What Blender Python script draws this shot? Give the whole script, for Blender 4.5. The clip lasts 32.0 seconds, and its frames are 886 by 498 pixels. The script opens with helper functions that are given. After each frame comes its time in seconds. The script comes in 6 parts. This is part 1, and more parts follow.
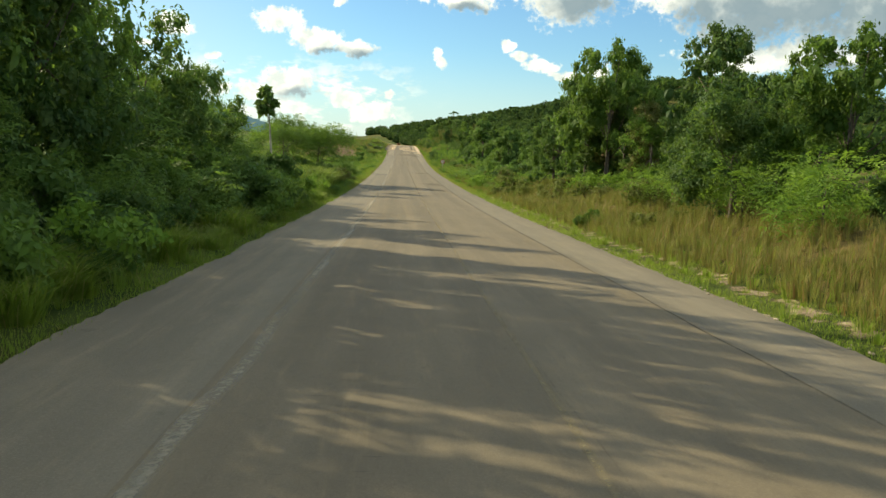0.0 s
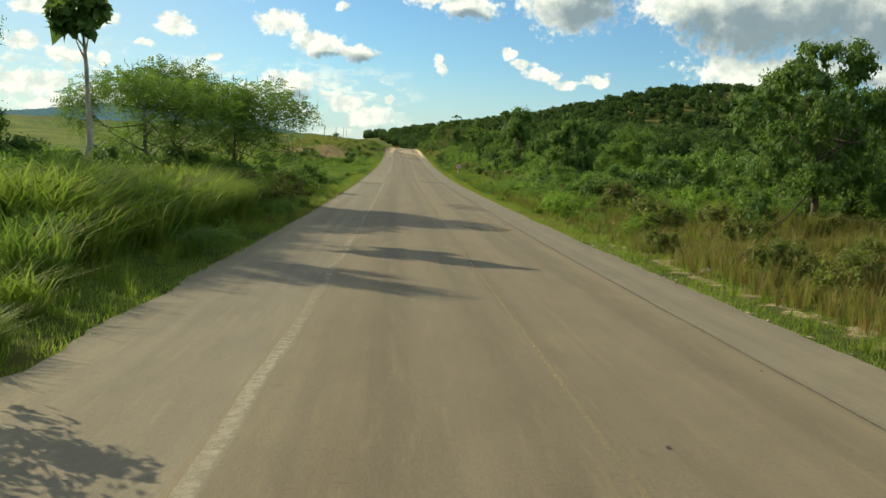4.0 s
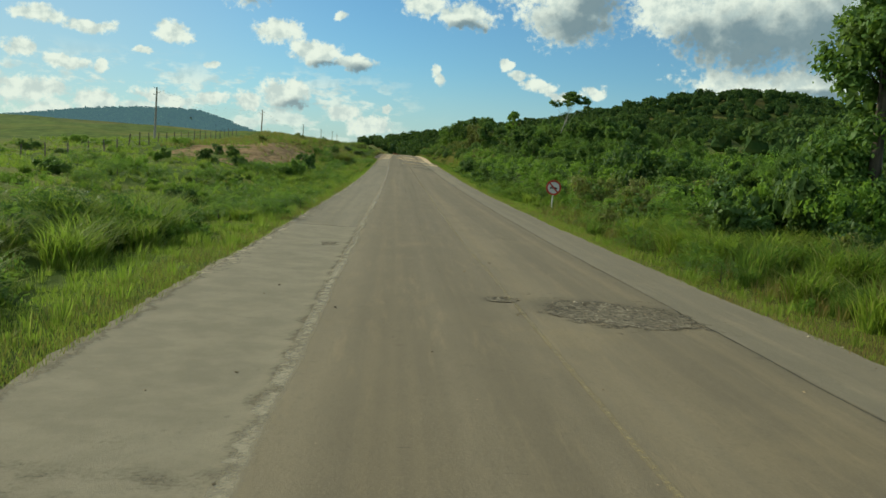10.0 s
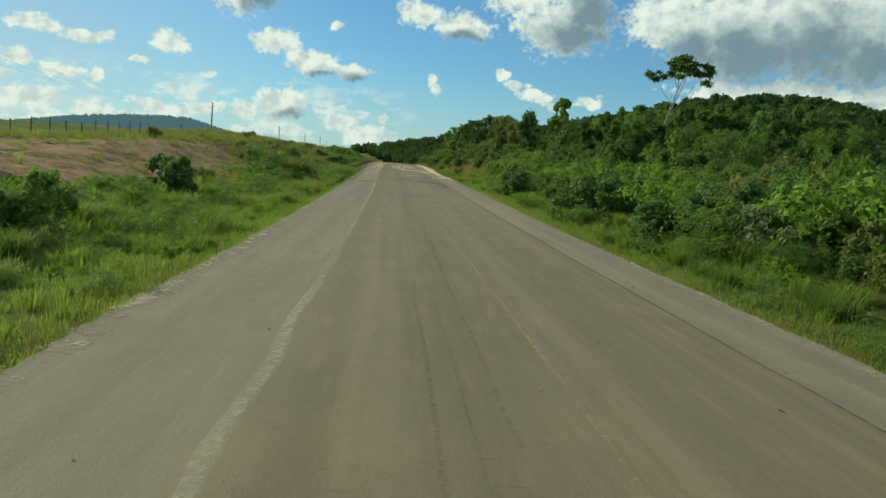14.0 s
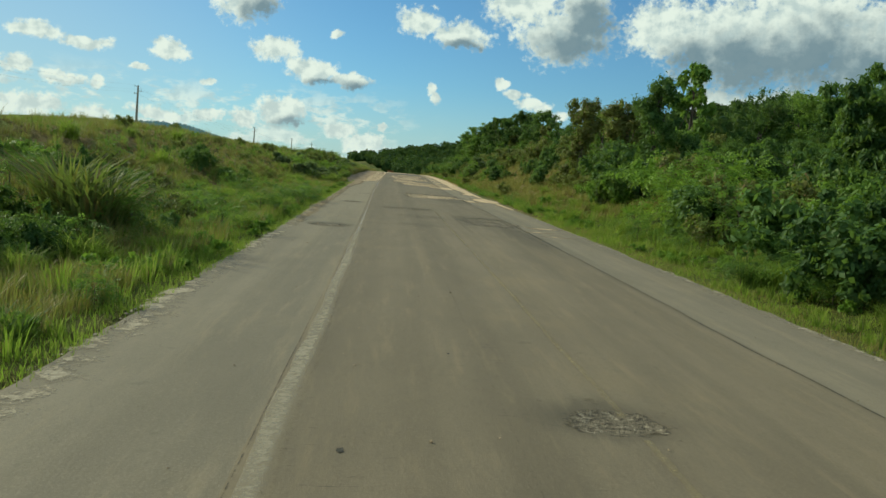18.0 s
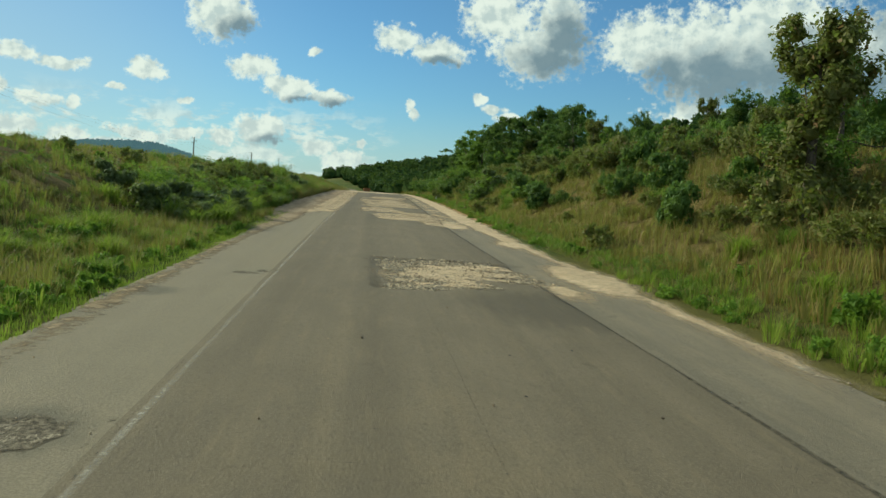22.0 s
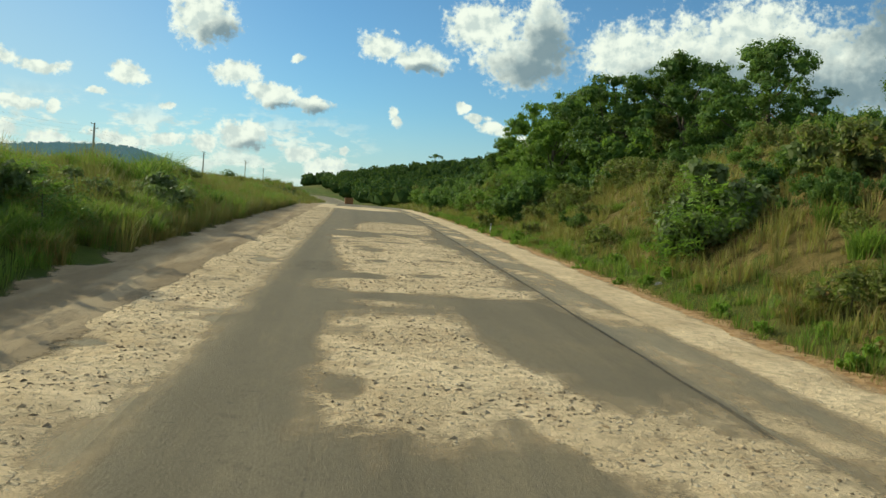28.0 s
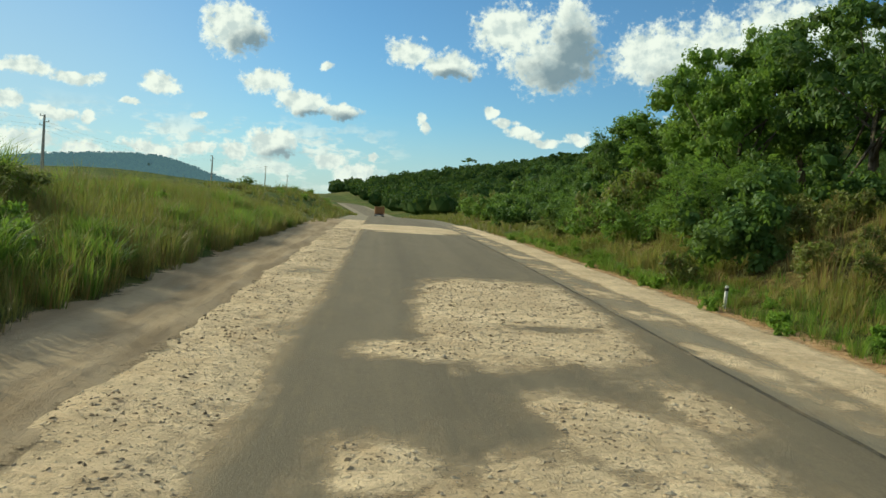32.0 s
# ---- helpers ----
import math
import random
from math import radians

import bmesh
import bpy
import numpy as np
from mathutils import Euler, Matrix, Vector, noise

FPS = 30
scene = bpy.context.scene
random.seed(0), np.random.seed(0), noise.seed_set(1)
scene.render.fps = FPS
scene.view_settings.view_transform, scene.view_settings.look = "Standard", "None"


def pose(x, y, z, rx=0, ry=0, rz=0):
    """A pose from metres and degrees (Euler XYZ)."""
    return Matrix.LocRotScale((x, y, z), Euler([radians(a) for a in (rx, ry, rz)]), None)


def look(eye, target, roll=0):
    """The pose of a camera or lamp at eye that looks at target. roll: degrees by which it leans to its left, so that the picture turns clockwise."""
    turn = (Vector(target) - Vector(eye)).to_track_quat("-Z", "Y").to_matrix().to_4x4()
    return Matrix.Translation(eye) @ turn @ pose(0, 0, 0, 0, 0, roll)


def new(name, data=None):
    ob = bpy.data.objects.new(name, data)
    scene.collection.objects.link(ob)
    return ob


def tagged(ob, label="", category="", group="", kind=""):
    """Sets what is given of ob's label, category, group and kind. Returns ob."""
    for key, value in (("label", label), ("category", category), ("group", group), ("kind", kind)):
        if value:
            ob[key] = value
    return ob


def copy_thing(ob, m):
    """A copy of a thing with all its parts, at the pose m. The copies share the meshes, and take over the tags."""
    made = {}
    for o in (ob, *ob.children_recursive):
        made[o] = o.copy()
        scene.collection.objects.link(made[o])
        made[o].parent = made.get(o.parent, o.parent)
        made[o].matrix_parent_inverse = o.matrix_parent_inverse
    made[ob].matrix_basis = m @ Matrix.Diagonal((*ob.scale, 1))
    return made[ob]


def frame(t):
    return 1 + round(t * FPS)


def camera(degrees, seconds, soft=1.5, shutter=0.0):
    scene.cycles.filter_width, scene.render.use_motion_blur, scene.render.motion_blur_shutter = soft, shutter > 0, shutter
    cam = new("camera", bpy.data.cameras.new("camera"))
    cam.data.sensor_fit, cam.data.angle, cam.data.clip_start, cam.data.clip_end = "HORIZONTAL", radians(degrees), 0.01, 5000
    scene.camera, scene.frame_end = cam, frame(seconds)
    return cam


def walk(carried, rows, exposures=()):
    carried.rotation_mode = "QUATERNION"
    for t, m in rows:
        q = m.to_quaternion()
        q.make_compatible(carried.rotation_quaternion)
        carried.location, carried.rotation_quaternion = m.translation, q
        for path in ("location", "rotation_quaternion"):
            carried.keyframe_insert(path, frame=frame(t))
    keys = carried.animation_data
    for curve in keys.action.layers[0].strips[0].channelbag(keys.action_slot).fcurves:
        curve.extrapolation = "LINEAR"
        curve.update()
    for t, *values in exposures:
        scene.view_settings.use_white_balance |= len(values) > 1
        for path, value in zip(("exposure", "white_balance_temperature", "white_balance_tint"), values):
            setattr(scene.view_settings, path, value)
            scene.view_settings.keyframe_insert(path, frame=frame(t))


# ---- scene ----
cam = camera(56.4, 32.0)
PATH = [
    (0.0, 1.81, -58.53, 3.882, -6.99, -2.32, -3.12),
    (0.5, 1.77, -52.78, 3.793, -6.91, -2.95, -3.18),
    (1.0, 1.74, -47.09, 3.669, -6.77, -3.14, -3.15),
    (1.5, 1.79, -41.63, 3.527, -6.63, -3.00, -3.09),
    (2.0, 1.83, -36.17, 3.371, -6.62, -3.53, -3.16),
    (2.5, 1.77, -30.57, 3.206, -6.63, -3.43, -3.17),
    (3.0, 1.69, -24.84, 3.043, -6.61, -3.45, -3.17),
    (3.5, 1.64, -18.92, 2.890, -6.59, -3.50, -3.18),
    (4.0, 1.62, -12.82, 2.751, -6.56, -3.54, -3.20),
    (4.5, 1.61, -6.52, 2.621, -6.55, -3.56, -3.20),
    (5.0, 1.62, -0.03, 2.501, -6.39, -3.84, -3.16),
    (5.5, 1.62, 6.64, 2.389, -6.28, -4.05, -3.25),
    (6.0, 1.65, 13.44, 2.290, -6.17, -4.02, -3.30),
    (6.5, 1.76, 20.35, 2.200, -6.14, -3.84, -3.28),
    (7.0, 1.85, 27.30, 2.122, -6.05, -4.06, -3.37),
    (7.5, 1.83, 34.25, 2.055, -6.06, -4.10, -3.36),
    (8.0, 1.77, 41.17, 1.998, -6.06, -4.10, -3.39),
    (8.5, 1.72, 48.01, 1.950, -5.95, -4.07, -3.42),
    (9.0, 1.68, 54.78, 1.912, -5.90, -4.10, -3.40),
    (9.5, 1.63, 61.48, 1.881, -5.85, -4.22, -3.41),
    (10.0, 1.60, 68.14, 1.857, -5.85, -4.11, -3.42),
    (10.5, 1.58, 74.78, 1.842, -5.81, -4.18, -3.46),
    (11.0, 1.59, 81.41, 1.833, -5.75, -4.18, -3.51),
    (11.5, 1.64, 88.07, 1.829, -5.66, -4.20, -3.50),
    (12.0, 1.72, 94.73, 1.833, -5.53, -4.17, -3.58),
    (12.5, 1.81, 101.39, 1.851, -5.25, -4.17, -3.70),
    (13.0, 1.92, 108.02, 1.883, -5.20, -4.21, -3.73),
    (13.5, 2.01, 114.59, 1.927, -5.17, -4.17, -3.67),
    (14.0, 2.08, 121.08, 1.979, -5.19, -4.15, -3.70),
    (14.5, 2.14, 127.47, 2.038, -5.17, -4.24, -3.75),
    (15.0, 2.18, 133.76, 2.106, -5.12, -4.24, -3.75),
    (15.5, 2.19, 139.93, 2.182, -5.03, -4.25, -3.76),
    (16.0, 2.16, 146.00, 2.264, -4.93, -4.26, -3.76),
    (16.5, 2.12, 151.93, 2.353, -4.89, -4.27, -3.76),
    (17.0, 2.04, 157.75, 2.448, -4.80, -4.32, -3.74),
    (17.5, 1.92, 163.45, 2.549, -4.67, -4.42, -3.69),
    (18.0, 1.81, 169.05, 2.656, -4.59, -4.47, -3.77),
    (18.5, 1.72, 174.57, 2.768, -4.49, -4.57, -3.84),
    (19.0, 1.73, 179.98, 2.880, -4.24, -4.79, -4.13),
    (19.5, 1.97, 185.29, 2.994, -3.97, -4.99, -4.69),
    (20.0, 2.29, 190.47, 3.109, -3.81, -4.84, -5.34),
    (20.5, 2.59, 195.44, 3.220, -3.73, -4.89, -5.70),
    (21.0, 2.82, 200.31, 3.325, -3.73, -4.76, -5.75),
    (21.5, 2.95, 205.07, 3.424, -3.72, -4.85, -5.77),
    (22.0, 2.93, 209.85, 3.522, -3.42, -3.66, -5.17),
    (22.5, 2.73, 214.79, 3.621, -3.09, -2.67, -3.16),
    (23.0, 2.38, 219.79, 3.719, -2.97, -2.66, -1.83),
    (23.5, 1.83, 224.87, 3.815, -2.91, -3.00, -1.08),
    (24.0, 1.36, 229.89, 3.906, -2.86, -3.11, -0.98),
    (24.5, 1.33, 234.70, 3.993, -2.65, -4.65, -4.30),
    (25.0, 1.52, 239.30, 4.079, -2.67, -4.65, -5.19),
    (25.5, 1.92, 243.58, 4.161, -2.73, -4.64, -5.97),
    (26.0, 2.34, 247.66, 4.239, -2.74, -4.63, -6.07),
    (26.5, 2.53, 251.60, 4.317, -2.76, -4.62, -6.28),
    (27.0, 2.64, 255.44, 4.396, -2.78, -4.60, -6.50),
    (27.5, 2.73, 259.22, 4.478, -2.79, -4.60, -6.59),
    (28.0, 2.77, 262.97, 4.568, -2.79, -4.13, -6.39),
    (28.5, 2.72, 266.74, 4.665, -2.73, -3.59, -5.88),
    (29.0, 2.64, 270.52, 4.767, -2.64, -3.68, -5.50),
    (29.5, 2.60, 274.30, 4.869, -2.66, -3.67, -5.32),
    (30.0, 2.57, 278.09, 4.969, -2.64, -3.59, -5.13),
    (30.5, 2.49, 281.94, 5.065, -2.62, -3.67, -5.06),
    (31.0, 2.42, 285.69, 5.158, -2.64, -3.53, -4.76),
    (31.5, 2.39, 289.15, 5.241, -2.61, -3.51, -4.51),
    (32.0, 2.37, 292.51, 5.321, -2.56, -3.54, -4.37),
]
walk(cam, [(t, pose(x, y, z, 90 + p, r, w)) for t, x, y, z, p, r, w in PATH], exposures=[(0, 0.36, 8000, -2), (2, 0.18, 7900, -2), (5, 0.08, 7650, -4), (6, -0.08, 7450, -4), (7, -0.22, 7350, -6), (8, -0.22, 7350, -6), (11, -0.24, 7050, -12), (23, -0.26, 6900, -12), (25, -0.18, 7000, -12), (28, -0.10, 7250, -9), (32, -0.12, 7100, -9)])

# ---- light: late-afternoon sun ahead on the left, clear sky with cumulus ----
SUN_EL, SUN_AZ = 25.0, -54.0          # degrees; azimuth from +y towards +x
sun_way = Vector((math.cos(radians(SUN_EL)) * math.sin(radians(SUN_AZ)), math.cos(radians(SUN_EL)) * math.cos(radians(SUN_AZ)), math.sin(radians(SUN_EL))))
sun = new("sun", bpy.data.lights.new("sun", "SUN"))
sun.data.energy, sun.data.angle, sun.data.color = 5.0, radians(0.55), (1.0, 0.90, 0.74)
sun.matrix_world = look(sun_way * 50, (0, 0, 0))

CLOUDS = [(-22.7, 7.3, 1.8, 0.6), (-20.0, 7.0, 2.0, 0.5), (-14.9, 7.2, 1.3, 0.8), (-8.1, 7.9, 1.8, 1.0), (-5.6, 6.9, 2.0, 1.1),
          (-3.1, 6.4, 1.9, 0.6), (1.4, 10.6, 1.9, 1.2), (4.1, 10.0, 2.2, 1.0), (8.2, 12.4, 2.8, 2.0), (11.2, 10.4, 3.6, 2.3),
          (12.4, 12.4, 2.4, 2.6), (17.8, 11.0, 3.1, 2.4), (22.1, 10.4, 5.3, 3.7)]
CLOUDS += [(26.4, 11.0, 4.9, 4.3), (30.3, 10.0, 4.7, 3.7), (34.4, 10.5, 5.1, 4.3), (38.4, 10.7, 5.9, 3.5), (22.2, 6.4, 3.7, 1.3),
           (26.6, 6.6, 4.5, 1.1), (31.0, 6.4, 2.7, 0.9), (2.5, 6.3, 0.5, 0.5), (3.0, 5.8, 0.5, 0.45), (7.2, 7.0, 0.55, 0.6), (8.2, 6.2, 0.9, 0.45), (9.5, 5.7, 1.3, 0.5), (11.0, 5.3, 1.2, 0.35), (13.4, 5.6, 1.2, 0.5)]
CLOUDS += [(-23.6, 5.2, 1.1, 0.7), (-21.1, 4.6, 1.9, 0.5), (-22.9, 2.8, 2.7, 0.9), (-19.1, 4.6, 0.6, 0.7), (-19.4, 2.4, 1.6, 0.8),
           (-7.3, 4.0, 2.2, 1.3), (-10.0, 3.3, 1.1, 0.7), (-12.3, 3.3, 1.3, 0.5), (-15.2, 2.9, 1.8, 0.6), (-16.8, 5.8, 0.7, 0.3),
           (-12.5, 5.6, 0.6, 0.3), (-3.9, 9.5, 0.6, 0.4), (-3.6, 2.9, 1.3, 0.6), (-1.8, 2.2, 1.7, 0.8), (-0.7, 3.4, 0.4, 0.5)]
CLOUDS += [(-10.4, 11.2, 2.4, 1.8), (-21.6, 1.4, 2.4, 0.7), (-27.9, 2.6, 5.5, 1.6), (-28.8, 5.7, 3.5, 1.0)]
SHADES = [(12.0, 9.7, 3.3, 1.6), (13.0, 11.4, 2.4, 2.4), (23.3, 8.9, 5.1, 2.7), (27.3, 9.3, 5.1, 3.1), (30.8, 8.6, 4.3, 2.7),
          (34.8, 9.3, 4.7, 3.5), (19.8, 9.1, 2.7, 2.0), (-2.3, 6.0, 1.8, 0.5), (-4.9, 6.1, 1.6, 0.4), (-6.7, 3.2, 2.0, 0.5),
          (4.4, 9.4, 1.8, 0.5), (-9.3, 10.4, 1.8, 1.0), (27.9, 6.0, 3.5, 0.5), (35, 13, 5, 3.5)]


class Net:
    """Short hand for node trees."""

    def __init__(self, tree):
        self.tree = tree
        tree.nodes.clear()

    def n(self, kind, **ins):
        node = self.tree.nodes.new(kind)
        for key, value in ins.items():
            if key.startswith("i_"):
                name = key[2:]
                sock = node.inputs[int(name)] if name.isdigit() else node.inputs[name.replace("_", " ")]
                if isinstance(value, bpy.types.NodeSocket):
                    self.tree.links.new(value, sock)
                else:
                    sock.default_value = value
            else:
                setattr(node, key, value)
        return node

    def math(self, op, a, b=0.0, clamp=False):
        return self.n("ShaderNodeMath", operation=op, use_clamp=clamp, i_0=a, i_1=b).outputs[0]

    def vec(self, op, a, b=(0, 0, 0), c=None):
        ins = {"i_0": a, "i_1": b}
        if c is not None:
            ins["i_2"] = c
        node = self.n("ShaderNodeVectorMath", operation=op, **ins)
        return node.outputs["Value"] if op in ("LENGTH", "DOT_PRODUCT") else node.outputs[0]

    def noise(self, co, scale, detail=4.0, rough=0.55, distort=0.0):
        return self.n("ShaderNodeTexNoise", i_Vector=co, i_Scale=scale, i_Detail=detail, i_Roughness=rough, i_Distortion=distort).outputs[0]

    def ramp(self, fac, stops, mode="LINEAR"):
        node = self.n("ShaderNodeValToRGB", i_0=fac)
        node.color_ramp.interpolation = mode
        els = node.color_ramp.elements
        while len(els) < len(stops):
            els.new(0.5)
        for el, (at, col) in zip(els, stops):
            el.position = at
            el.color = (*col, 1) if isinstance(col, tuple) else (col, col, col, 1)
        return node.outputs[0]

    def mix(self, fac, a, b, blend="MIX"):
        node = self.n("ShaderNodeMix", data_type="RGBA", blend_type=blend)
        for sock, value in ((node.inputs[0], fac), (node.inputs[6], a), (node.inputs[7], b)):
            if isinstance(value, bpy.types.NodeSocket):
                self.tree.links.new(value, sock)
            else:
                sock.default_value = (*value, 1) if isinstance(value, tuple) else value
        return node.outputs[2]

    def span(self, value, lo, hi):
        return self.n("ShaderNodeMapRange", interpolation_type="SMOOTHSTEP", i_0=value, i_1=lo, i_2=hi, i_3=0.0, i_4=1.0).outputs[0]

    def join(self, x, y, z=0.0):
        return self.n("ShaderNodeCombineXYZ", i_0=x, i_1=y, i_2=z).outputs[0]


def build_world():
    world = bpy.data.worlds.new("sky")
    scene.world = world
    world.use_nodes = True
    k = Net(world.node_tree)
    sky = k.n("ShaderNodeTexSky", sky_type="NISHITA", sun_disc=False, sun_elevation=radians(SUN_EL), sun_rotation=radians(SUN_AZ % 360),
              air_density=1.0, dust_density=0.15, ozone_density=2.5)
    way = k.n("ShaderNodeTexCoord").outputs["Generated"]
    part_xyz = k.n("ShaderNodeSeparateXYZ", i_0=way)
    x, y, z = part_xyz.outputs[0], part_xyz.outputs[1], part_xyz.outputs[2]
    az = k.math("MULTIPLY", k.math("ARCTAN2", x, y), 57.2958)
    el = k.math("MULTIPLY", k.math("ARCSINE", z), 57.2958)
    flat = k.join(az, el)
    big = k.n("ShaderNodeTexNoise", i_Vector=flat, i_Scale=0.40, i_Detail=5.0, i_Roughness=0.55)
    warp = k.vec("MULTIPLY", k.vec("SUBTRACT", big.outputs[1], (0.5, 0.5, 0.5)), (2.2, 1.4, 0))
    spot = k.vec("ADD", flat, warp)

    def blobs(where, items):
        best = None
        for a, e, w, h in items:
            d = k.vec("LENGTH", k.vec("MULTIPLY_ADD", where, (1 / w, 1 / h, 0), (-a / w, -e / h, 0)))
            best = d if best is None else k.math("MINIMUM", best, d)
        return k.math("SUBTRACT", 1.0, best)

    fine = k.noise(flat, 0.95, 6.0, 0.56)
    fine2 = k.noise(k.vec("ADD", flat, (-0.45, 0.45, 0)), 0.95, 6.0, 0.56)
    torn = k.noise(flat, 2.7, 5.0, 0.6)
    field = k.math("ADD", blobs(spot, CLOUDS), k.math("ADD", k.math("MULTIPLY", k.math("SUBTRACT", fine, 0.5), 1.2), k.math("MULTIPLY", k.math("SUBTRACT", torn, 0.5), 1.0)))
    # more cumulus all round, outside the mapped part of the sky, added for whiter fill
    roundabout = k.noise(k.vec("MULTIPLY", flat, (0.5, 1, 0)), 0.12, 6.0, 0.6)
    side = k.span(k.math("ABSOLUTE", k.math("SUBTRACT", az, 4.0)), 34.0, 46.0)
    above = k.span(el, 14.5, 20.0)
    low = k.span(el, 0.5, 3.0)
    other = k.math("MULTIPLY", k.math("MULTIPLY", k.math("MAXIMUM", side, above), low), k.span(roundabout, 0.47, 0.58))
    rows = k.noise(k.vec("MULTIPLY", flat, (0.42, 1.0, 0)), 0.75, 5.0, 0.6)
    band = k.math("MULTIPLY", k.math("MULTIPLY", k.span(el, 0.3, 1.8), k.span(el, 6.5, 3.5)), k.span(az, 4.0, -4.0))
    other = k.math("MAXIMUM", other, k.math("MULTIPLY", band, k.math("MULTIPLY", k.span(rows, 0.475, 0.585), 0.92)))
    mask = k.math("MAXIMUM", k.span(field, -0.05, 0.42), k.math("MULTIPLY", other, 0.9))
    thick = k.span(k.math("ADD", blobs(spot, SHADES), k.math("MULTIPLY", k.math("SUBTRACT", fine, 0.5), 1.3)), -0.15, 0.75)
    relief = k.span(k.math("SUBTRACT", fine, fine2), -0.20, 0.14)
    lit = k.mix(relief, (0.66, 0.74, 0.83), (1.0, 1.03, 1.07))
    col = k.mix(k.math("MULTIPLY", thick, 0.93), lit, (0.20, 0.29, 0.40))
    haze = k.span(el, 6.0, -0.5)
    col = k.mix(k.math("MULTIPLY", haze, 0.35), col, (0.80, 0.88, 0.95))
    veil = k.math("MAXIMUM", k.math("MULTIPLY", k.span(el, 7.0, -0.5), 0.60), k.math("MULTIPLY", k.math("MULTIPLY", k.span(az, 0.0, -26.0), k.span(el, 26.0, 3.0)), 0.55))
    blue = k.n("ShaderNodeBackground", i_0=k.mix(1.0, sky.outputs[0], (0.70, 0.985, 1.33), "MULTIPLY"), i_1=0.104)
    pale = k.n("ShaderNodeBackground", i_0=(0.66, 0.80, 0.98, 1), i_1=0.80)
    hazy = k.n("ShaderNodeMixShader", i_0=veil, i_1=blue.outputs[0], i_2=pale.outputs[0])
    # clouds outside the mapped part are made brighter to lift the fill light
    cloud = k.n("ShaderNodeBackground", i_0=col, i_1=k.math("ADD", k.math("MULTIPLY", k.math("MAXIMUM", side, above), 0.30), 1.0))
    both = k.n("ShaderNodeMixShader", i_0=mask, i_1=hazy.outputs[0], i_2=cloud.outputs[0])
    k.n("ShaderNodeOutputWorld", i_0=both.outputs[0])


build_world()


# ---- materials ----
def material(name, build):
    m = bpy.data.materials.new(name)
    m.use_nodes = True
    k = Net(m.node_tree)
    k.co = k.n("ShaderNodeTexCoord").outputs["Object"]
    shader = build(k)
    k.n("ShaderNodeOutputMaterial", i_0=shader)
    return m


def surface(k, col, rough=0.9, bump=None, strength=0.4, dist=0.02, metal=0.0, spec=0.3):
    ins = {"i_Base_Color": col if isinstance(col, bpy.types.NodeSocket) else (*col, 1), "i_Roughness": rough, "i_Metallic": metal, "i_Specular_IOR_Level": spec}
    if bump is not None:
        ins["i_Normal"] = k.n("ShaderNodeBump", i_Height=bump, i_Strength=strength, i_Distance=dist).outputs[0]
    return k.n("ShaderNodeBsdfPrincipled", **ins).outputs[0]


def leaf_material(name, dark, light, dry=None, share=0.0, translucent=0.36, gloss=0.22):
    def build(k):
        isle = k.n("ShaderNodeNewGeometry").outputs["Random Per Island"]
        tree = k.n("ShaderNodeObjectInfo").outputs["Random"]
        branch = k.span(k.noise(k.co, 1.1, 3.0, 0.6), 0.30, 0.70)
        tone = k.math("ADD", k.math("ADD", k.math("MULTIPLY", isle, 0.22), k.math("MULTIPLY", tree, 0.46)), k.math("MULTIPLY", branch, 0.32))
        col = k.mix(tone, dark, light)
        if dry:
            col = k.mix(k.span(k.math("FRACT", k.math("MULTIPLY", isle, 7.31)), 1 - share, 1 - share * 0.6), col, dry)
        patch = k.noise(k.co, 0.6, 2.0)
        col = k.mix(k.span(patch, 0.45, 0.75), col, k.mix(0.32, col, (0.17, 0.18, 0.045)))
        base = surface(k, col, 0.6, spec=gloss)
        glow = k.n("ShaderNodeBsdfTranslucent", i_0=k.mix(0.5, col, (0.27, 0.43, 0.06)))
        return k.n("ShaderNodeMixShader", i_0=translucent, i_1=base, i_2=glow.outputs[0]).outputs[0]
    return material(name, build)


LEAF = leaf_material("leaf_green", (0.030, 0.078, 0.018), (0.200, 0.325, 0.060), translucent=0.42)
LEAF_DARK = leaf_material("leaf_dark_green", (0.020, 0.055, 0.018), (0.120, 0.215, 0.050), translucent=0.34)
LEAF_BRIGHT = leaf_material("leaf_bright_green", (0.085, 0.175, 0.022), (0.24, 0.38, 0.050), translucent=0.4)
LEAF_OLIVE = leaf_material("leaf_olive", (0.065, 0.080, 0.024), (0.255, 0.250, 0.080), (0.20, 0.12, 0.045), 0.14)
LEAF_GREY = leaf_material("leaf_dusty_grey_green", (0.09, 0.12, 0.05), (0.24, 0.28, 0.13))
GRASS = leaf_material("grass_green", (0.040, 0.088, 0.016), (0.205, 0.300, 0.050), (0.30, 0.26, 0.09), 0.12, 0.50)
GRASS_VERGE = leaf_material("verge_grass", (0.100, 0.150, 0.018), (0.290, 0.365, 0.052), (0.36, 0.31, 0.11), 0.15, 0.55)
GRASS_DRY = leaf_material("grass_dry", (0.090, 0.088, 0.024), (0.36, 0.280, 0.095), (0.28, 0.145, 0.065), 0.30, 0.35)
CANOPY = leaf_material("far_canopy", (0.018, 0.048, 0.018), (0.070, 0.115, 0.032), translucent=0.15, gloss=0.02)


def bark(k):
    streak = k.noise(k.vec("MULTIPLY", k.co, (9, 9, 1.5)), 1.0, 5.0)
    return surface(k, k.ramp(streak, [(0.3, (0.05, 0.04, 0.03)), (0.7, (0.16, 0.132, 0.10))]), 0.95, streak, 0.6)


